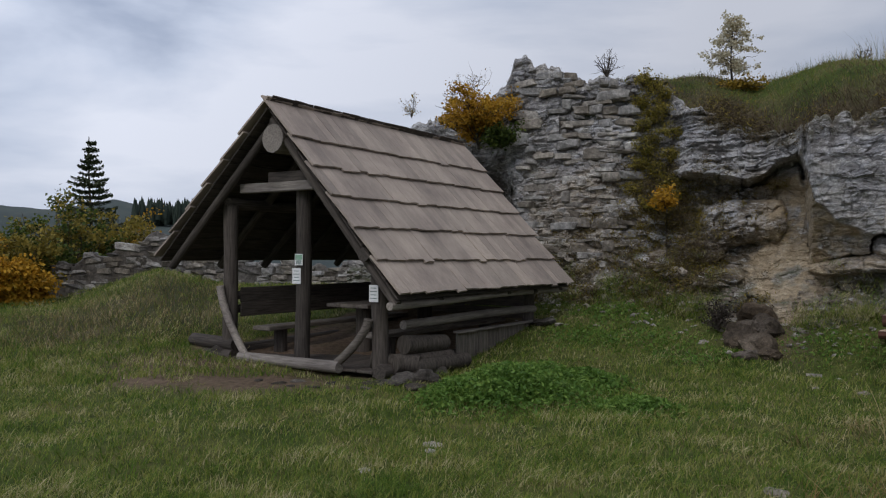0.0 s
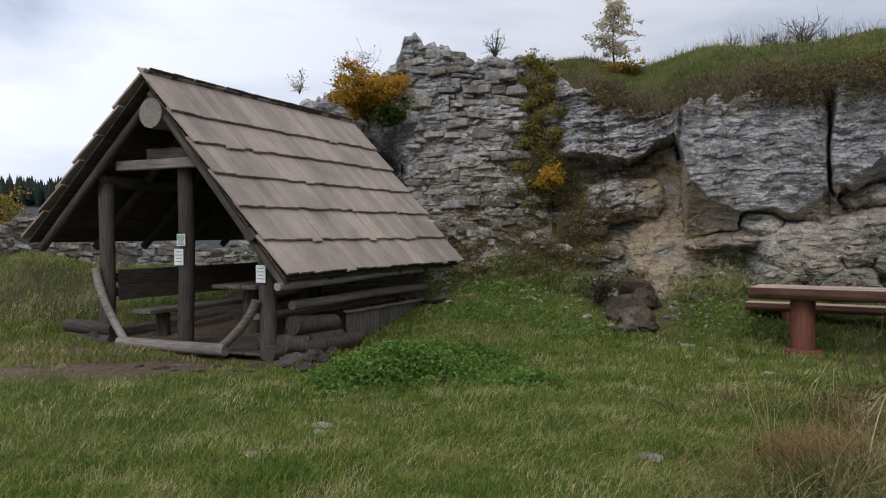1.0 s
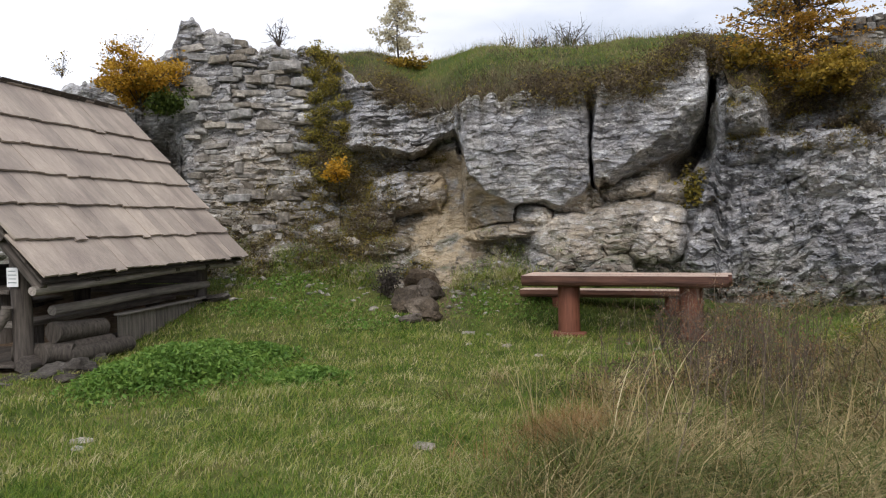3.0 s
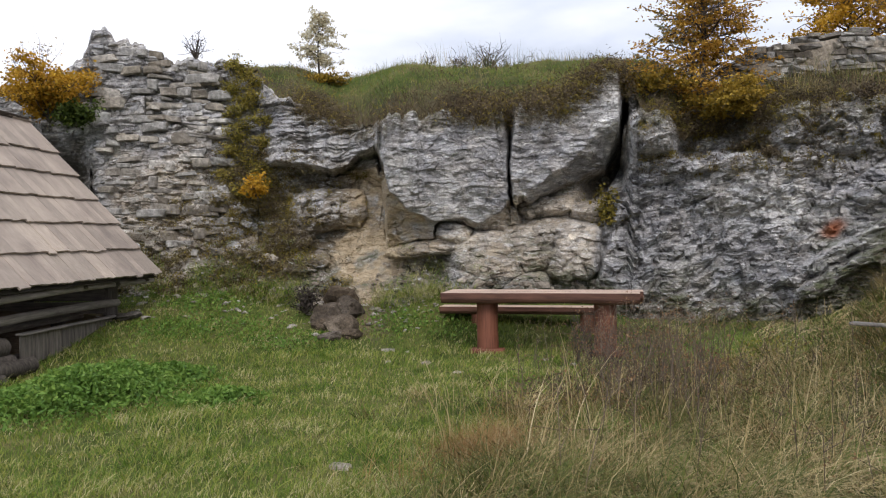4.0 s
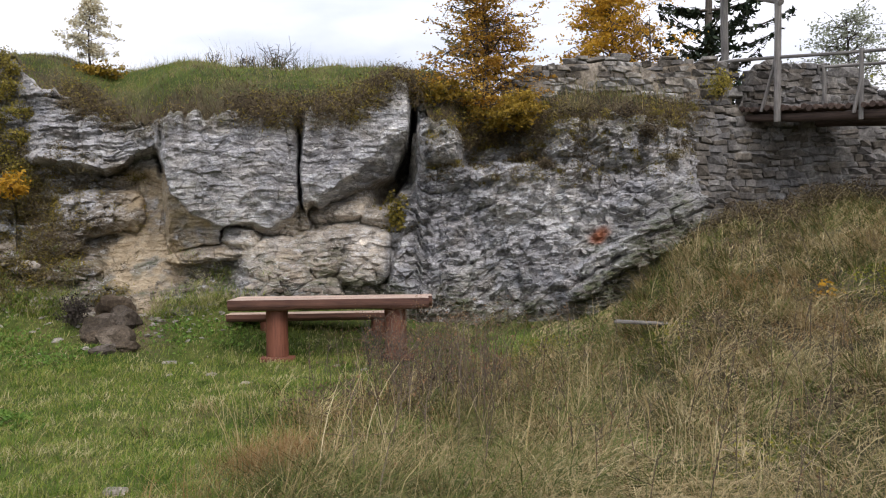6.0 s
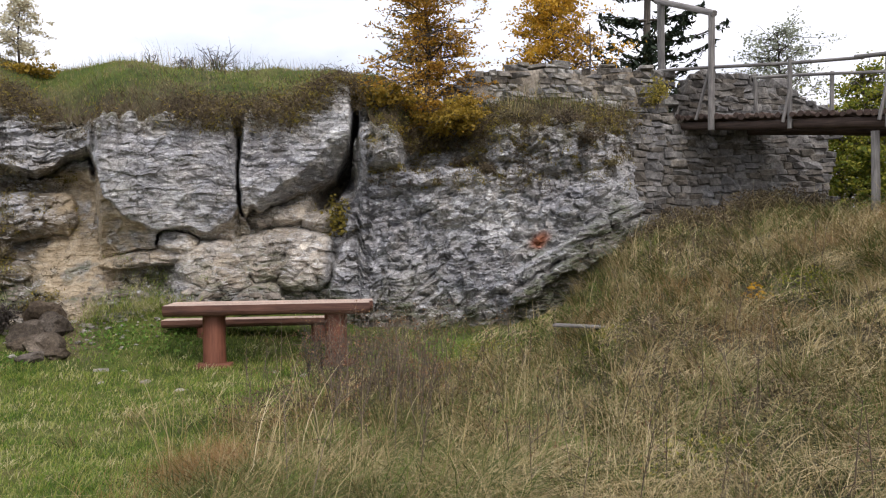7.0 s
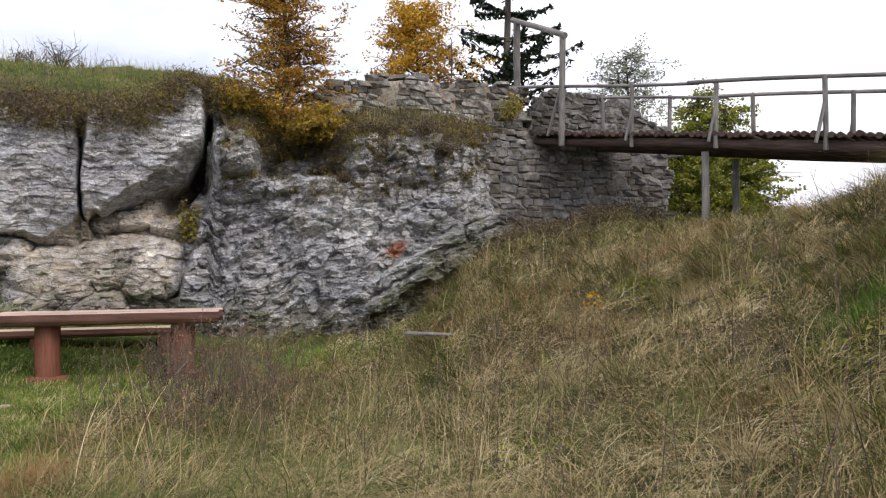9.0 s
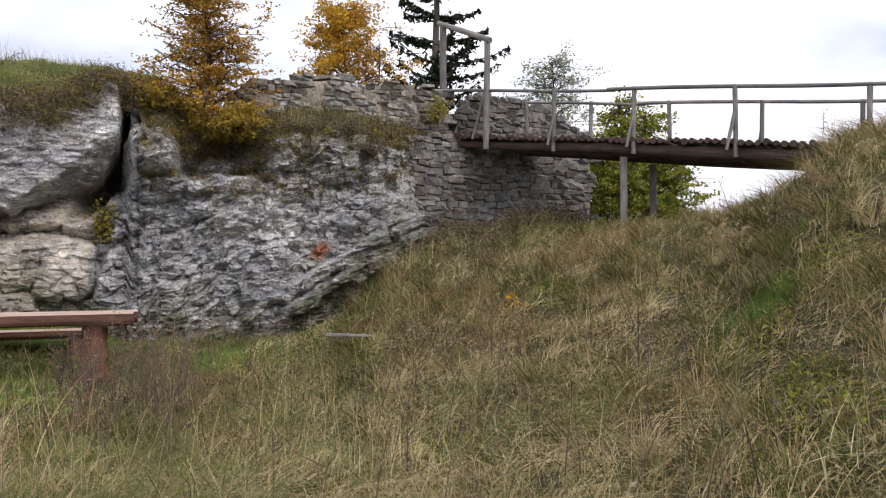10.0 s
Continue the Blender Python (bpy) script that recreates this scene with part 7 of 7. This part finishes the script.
# beyond the low ruin
conifer("spruce", tuple(polar(-26.1, 34.0, -0.4)), 6.6, 2.1, M_FIRMID, "young spruce beyond the low ruin", 60, 0.08, 1.4, 0.12, -0.1, 0.03, 4.0)
for k, (a, r, z, h, s, m_) in enumerate([(-31.0, 22.5, 0.1, 1.9, 1.3, M_OLIVE), (-29.6, 23.5, 0.0, 2.4, 1.3, M_GREEN), (-28.0, 24.5, -0.2, 2.9, 1.3, M_OLIVE), (-26.6, 25.5, -0.3, 3.4, 1.3, M_GREEN), (-25.0, 26, -0.3, 3.1, 1.2, M_OLIVE), (-33.0, 22, 0.0, 1.8, 1.6, M_YELLOW), (-30.6, 21.5, 0.2, 1.2, 0.9, M_YELLOW)]):
    shrub("autumn_bush", tuple(polar(a, r, z)), 1.15 * h, s, m_, "olive and yellow bush beyond the low ruin", "shrub", 26, 9000, 0.075, 62 + k, 0.1, 0.05, group="bushes beyond the ruin")
shrub("orange_shrub", tuple(polar(-23.2, 30, 0.2)), 3.1, 0.9, M_ORANGE, "orange bush beyond the low ruin", "shrub", 16, 3200, 0.075, 70)


def herbs(name, spots, material, label, leaf, seed, count, long=1.7):
    """Knee-high herbs: many leaves on short stalks in a patch."""
    g = np.random.default_rng(seed)
    buf = Buf()
    for az, r, rad, h in spots:
        c = polar(az, r, 0)
        k = int(count * rad * rad)
        q = c[None, :2] + g.normal(size=(k, 2)) * rad * 0.5
        aa, rr = np.degrees(np.arctan2(q[:, 0] - OX, q[:, 1] - OY)), np.hypot(q[:, 0] - OX, q[:, 1] - OY)
        z = ground_z(aa, rr)
        dist = np.linalg.norm(q - c[None, :2], axis=1)
        pos = np.c_[q, z + h * g.random(k) ** 0.7 * np.exp(-((dist / rad) ** 2))]
        leaf_quads(buf, pos, leaf * g.uniform(0.6, 1.3, k), g, 0.5, long)
    return tagged(put(name, buf, material), label, "plants", kind="stuff")


herbs("nettles", [(2.5, 8.3, 0.75, 0.44), (5.0, 8.9, 0.6, 0.38), (-0.5, 8.2, 0.5, 0.3), (11.5, 8.0, 0.45, 0.15), (8.2, 9.6, 0.5, 0.2)], M_HERB, "green nettles beside the shelter", 0.026, 80, 9500, 2.4)
herbs("ground_ivy", [(8, 12.0, 0.8, 0.12), (13, 11.9, 0.8, 0.12), (16, 11.2, 0.6, 0.12), (24, 11.8, 0.6, 0.15), (28, 11.7, 0.6, 0.15), (10.5, 13.2, 0.8, 0.2)], M_HERB, "low green herbs at the cliff foot", 0.03, 81, 1100)
herbs("bramble", [(89.6, 5.6, 0.3, 0.22), (91.5, 5.2, 0.4, 0.25), (90.0, 7.4, 0.5, 0.10)], M_LIME, "green bramble leaves in the dry grass", 0.024, 82, 2600)


herbs("moat_weeds", [(61.0, 13.0, 0.5, 0.3), (63.0, 13.6, 0.6, 0.4), (65.5, 14.0, 0.6, 0.35), (68.0, 14.4, 0.7, 0.45), (70.5, 14.8, 0.7, 0.4), (72.5, 15.2, 0.6, 0.35), (66.5, 13.2, 0.6, 0.25)], M_HEATH, "dark weeds in the hollow below the footbridge", 0.02, 87, 2600, 3.5)
herbs("dead_weeds", [(61.6, 13.4, 0.6, 0.4), (64.2, 13.6, 0.7, 0.4), (69.2, 14.2, 0.8, 0.4), (31, 5.6, 0.35, 0.16), (33.5, 5.9, 0.4, 0.2), (40, 7.4, 0.5, 0.22), (44, 6.9, 0.6, 0.25), (48, 7.6, 0.6, 0.22), (53, 8.6, 0.5, 0.2), (61, 6.4, 0.6, 0.2), (68, 8.4, 0.6, 0.2), (57, 5.2, 0.5, 0.15), (75, 6.5, 0.5, 0.2), (83, 7.5, 0.5, 0.2), (88, 9.2, 0.6, 0.2)], M_DEADOLIVE, "withered brown weeds among the dry grass", 0.018, 84, 2600)
herbs("brown_weeds", [(34.2, 7.2, 0.5, 0.3), (36.5, 7.5, 0.5, 0.3), (44.2, 8.0, 0.55, 0.32), (41.5, 7.9, 0.4, 0.25), (62, 8.3, 0.6, 0.25), (70, 6.3, 0.5, 0.22), (55, 7.0, 0.5, 0.2), (79, 7.2, 0.6, 0.25), (65, 11.3, 0.7, 0.3)], M_HEATH, "dark brown dead weeds matted in the grass", 0.012, 86, 2600, 4.0)
herbs("green_weeds", [(37, 5.4, 0.4, 0.1), (46, 8.6, 0.5, 0.12), (52, 5.0, 0.4, 0.1), (58, 8.8, 0.5, 0.12), (65, 5.6, 0.45, 0.12), (72, 9.5, 0.6, 0.12), (79, 8.6, 0.5, 0.12), (86, 6.6, 0.5, 0.14), (50, 10.3, 0.6, 0.1)], M_LIME, "fresh green weeds among the dry grass", 0.022, 85, 1900)


def tufts():
    """Heath lumps along the cliff's edge and dry tufts rooted in the face."""
    g = np.random.default_rng(61)
    heath, olive = Buf(), Buf()
    for _ in range(1400):
        a = g.uniform(16.5, 41) if g.random() < 0.62 else g.uniform(41, 61)
        re = float(rock_edge_r(a))
        if vnoise(np.array([[a * 0.55, 0.0, 0.0]]), 64)[0] < g.uniform(-0.5, 0.3):
            continue
        back = abs(g.normal(0, 0.45)) - 0.3
        c = polar(a, re + back, float(hill_z(np.array([a]), np.array([re + max(0, back)]))[0]) - 0.02)
        s, k = g.uniform(0.06, 0.2), int(g.integers(60, 130))
        c = c - (0, 0, 0.22 * g.random() * (back < 0.1))
        pos = c + g.normal(size=(k, 3)) * np.array([s, s, s * 0.6]) + (0, 0, s * 0.4)
        leaf_quads(heath if g.random() < 0.8 else olive, pos, g.uniform(0.007, 0.018, k), g, 0.1, 5.0)
    for _ in range(760):
        if g.random() < 0.75:
            a, z = (g.uniform(8, 26), g.uniform(0.7, 2.9)) if g.random() < 0.4 else (g.normal(14.5, 3.0), g.uniform(0.7, 2.5))
            if 18 < a < 25.5 and z < 2.6 and g.random() < 0.8:
                continue
        else:
            a, z = g.uniform(42, 62), g.uniform(2.5, 3.7)
        if z < 1.0 + float(np.interp(a, CREST_AZ, CREST_Z)) * 0.2:
            continue
        if face_at(FACE_BLOCK, a, z) > 0.3:
            continue
        c = polar(a, face_at(FACE_ROUGH, a, z) - 0.01, z)
        s, k = g.uniform(0.04, 0.12), int(g.integers(30, 80))
        pos = c + g.normal(size=(k, 3)) * np.array([s, s * 0.6, s * 0.7])
        leaf_quads(heath if g.random() < 0.45 else olive, pos, g.uniform(0.006, 0.015, k), g, 0.1, 5.0)
    herb = Buf()
    # brown growth beside and below the hanging shrubs
    for _ in range(620):
        a, z = g.normal(13.9, 1.7), g.uniform(1.0, 3.3)
        if vnoise(np.array([[a * 0.7, z * 1.3, 5.0]]), 69)[0] < -0.15:
            continue
        c = polar(a, face_at(FACE_ROUGH, a, z) - 0.03, z)
        s, k = g.uniform(0.06, 0.15), int(g.integers(40, 90))
        pos = c + g.normal(size=(k, 3)) * np.array([s, s * 0.5, s * 0.8])
        leaf_quads((heath, olive, herb)[int(g.choice(3, p=(0.55, 0.15, 0.3)))], pos, g.uniform(0.008, 0.017, k), g, 0.1, 4.5)
    for _ in range(620):
        a, z = g.uniform(4.0, 20.5), 0.55 + abs(g.normal(0, 0.55))
        if z > 2.3 or (a > 17.6 and z > 0.85) or vnoise(np.array([[a * 0.5, z * 1.6, 0.0]]), 66)[0] < -0.15:
            continue
        c = polar(a, face_at(FACE_ROUGH, a, z) - 0.03, z)
        s, k = g.uniform(0.05, 0.15), int(g.integers(40, 110))
        pos = c + g.normal(size=(k, 3)) * np.array([s, s * 0.6, s * 0.6])
        u = g.random()
        leaf_quads(heath if u < 0.45 else (olive if u < 0.6 else herb), pos, g.uniform(0.009, 0.02, k), g, 0.2, 3.5)
    green, chips = Buf(), Buf()
    for _ in range(900):
        a = g.uniform(3.0, 17.5) if g.random() < 0.75 else g.uniform(22.5, 30)
        z = float(np.interp(a, CREST_AZ, CREST_Z)) - 0.35 + abs(g.normal(0, 0.42))
        if vnoise(np.array([[a * 0.6, z * 1.8, 3.0]]), 68)[0] < -0.2:
            continue
        c = polar(a, face_at(FACE_R, a, z) - 0.04, z)
        k = int(g.integers(14, 34))
        b = c + g.normal(size=(k, 3)) * np.array([0.1, 0.1, 0.03])
        v, f = strips(b, g.uniform(0.05, 0.17, k), g.uniform(0.005, 0.011, k), g.uniform(0, 6.28, k), g.uniform(0.3, 1.5, k), 2, 12)
        green.add(v, f)
    ball = bmesh.new()
    bmesh.ops.create_icosphere(ball, subdivisions=1, radius=1.0)
    V = np.array([v.co[:] for v in ball.verts])
    F = np.array([[v.index for v in f.verts] for f in ball.faces])
    ball.free()
    for _ in range(800):
        a, z = g.uniform(3.0, 18.5), 0.45 + abs(g.normal(0, 0.6))
        if g.random() < 0.18:
            a = g.uniform(22.0, 40.0)
            z = float(np.interp(a, CREST_AZ, CREST_Z)) + 0.25 * g.random()
        if z > 2.0:
            continue
        s = min(0.085, 0.018 * math.exp(abs(g.normal(0, 0.8)))) * np.array([1.3, 0.9, 0.7])
        chips.add(V * s * (1 + 0.28 * g.normal(size=(len(V), 1))) + polar(a, face_at(FACE_ROUGH, a, z) - 0.01, z), F)
    tagged(put("slope_grass", green, M_LAWN), "green grass creeping up the scree", "grass", kind="stuff")
    tagged(put("slope_chips", chips, M_STONE_WARM, shade=False), "pale limestone chips on the scree", "stones", kind="stuff")
    tagged(put("cliff_herbs", herb, M_DEADOLIVE), "withered olive herbs at the foot of the cliff", "plants", kind="stuff")
    tagged(put("heath_lumps", heath, M_HEATH), "brown heath lumps along the cliff edge", "plants", kind="stuff")
    tagged(put("cliff_tufts", olive, M_OLIVE), "olive grass tufts rooted in the cliff", "plants", kind="stuff")


tufts()


def weeds():
    """Dry brown weed stalks with side twigs before the log table."""
    g = np.random.default_rng(90)
    buf, heads = Buf(), Buf()
    for _ in range(330):
        a, r = g.normal(42.5, 3.4), g.uniform(6.6, 9.4)
        if g.random() < 0.5:
            a, r = g.uniform(33, 100), g.uniform(4.2, 11)
        h = g.uniform(0.4, 0.95) if 38 < a < 48 else g.uniform(0.3, 0.7)
        b = polar(a, r, float(ground_z(a, r)))
        t = np.linspace(0, 1, 5)
        p = b + np.stack([g.normal(0, 0.12) * t ** 1.5, g.normal(0, 0.12) * t ** 1.5, h * t], -1)
        tube(buf, p, np.linspace(0.0045, 0.0018, 5), 4, caps=False)
        for k in range(int(g.integers(3, 8))):
            u = g.uniform(0.35, 1)
            c = np.array([np.interp(u, t, p[:, i]) for i in range(3)])
            e = c + np.array([g.normal(0, 0.09), g.normal(0, 0.09), abs(g.normal(0.08, 0.05))])
            tube(buf, [c, (c + e) / 2, e], [0.0025, 0.002, 0.0012], 3, caps=False)
            m = int(g.integers(2, 7))
            leaf_quads(heads, e + g.normal(size=(m, 3)) * 0.018, g.uniform(0.006, 0.016, m), g, 0.2)
    tagged(put("weed_stalks", buf, M_TWIG), "dry brown weed stalks in the tall grass", "weeds", kind="stuff")
    tagged(put("seed_heads", heads, M_WITHERED), "brown seed heads on dry weeds", "weeds", kind="stuff")


weeds()
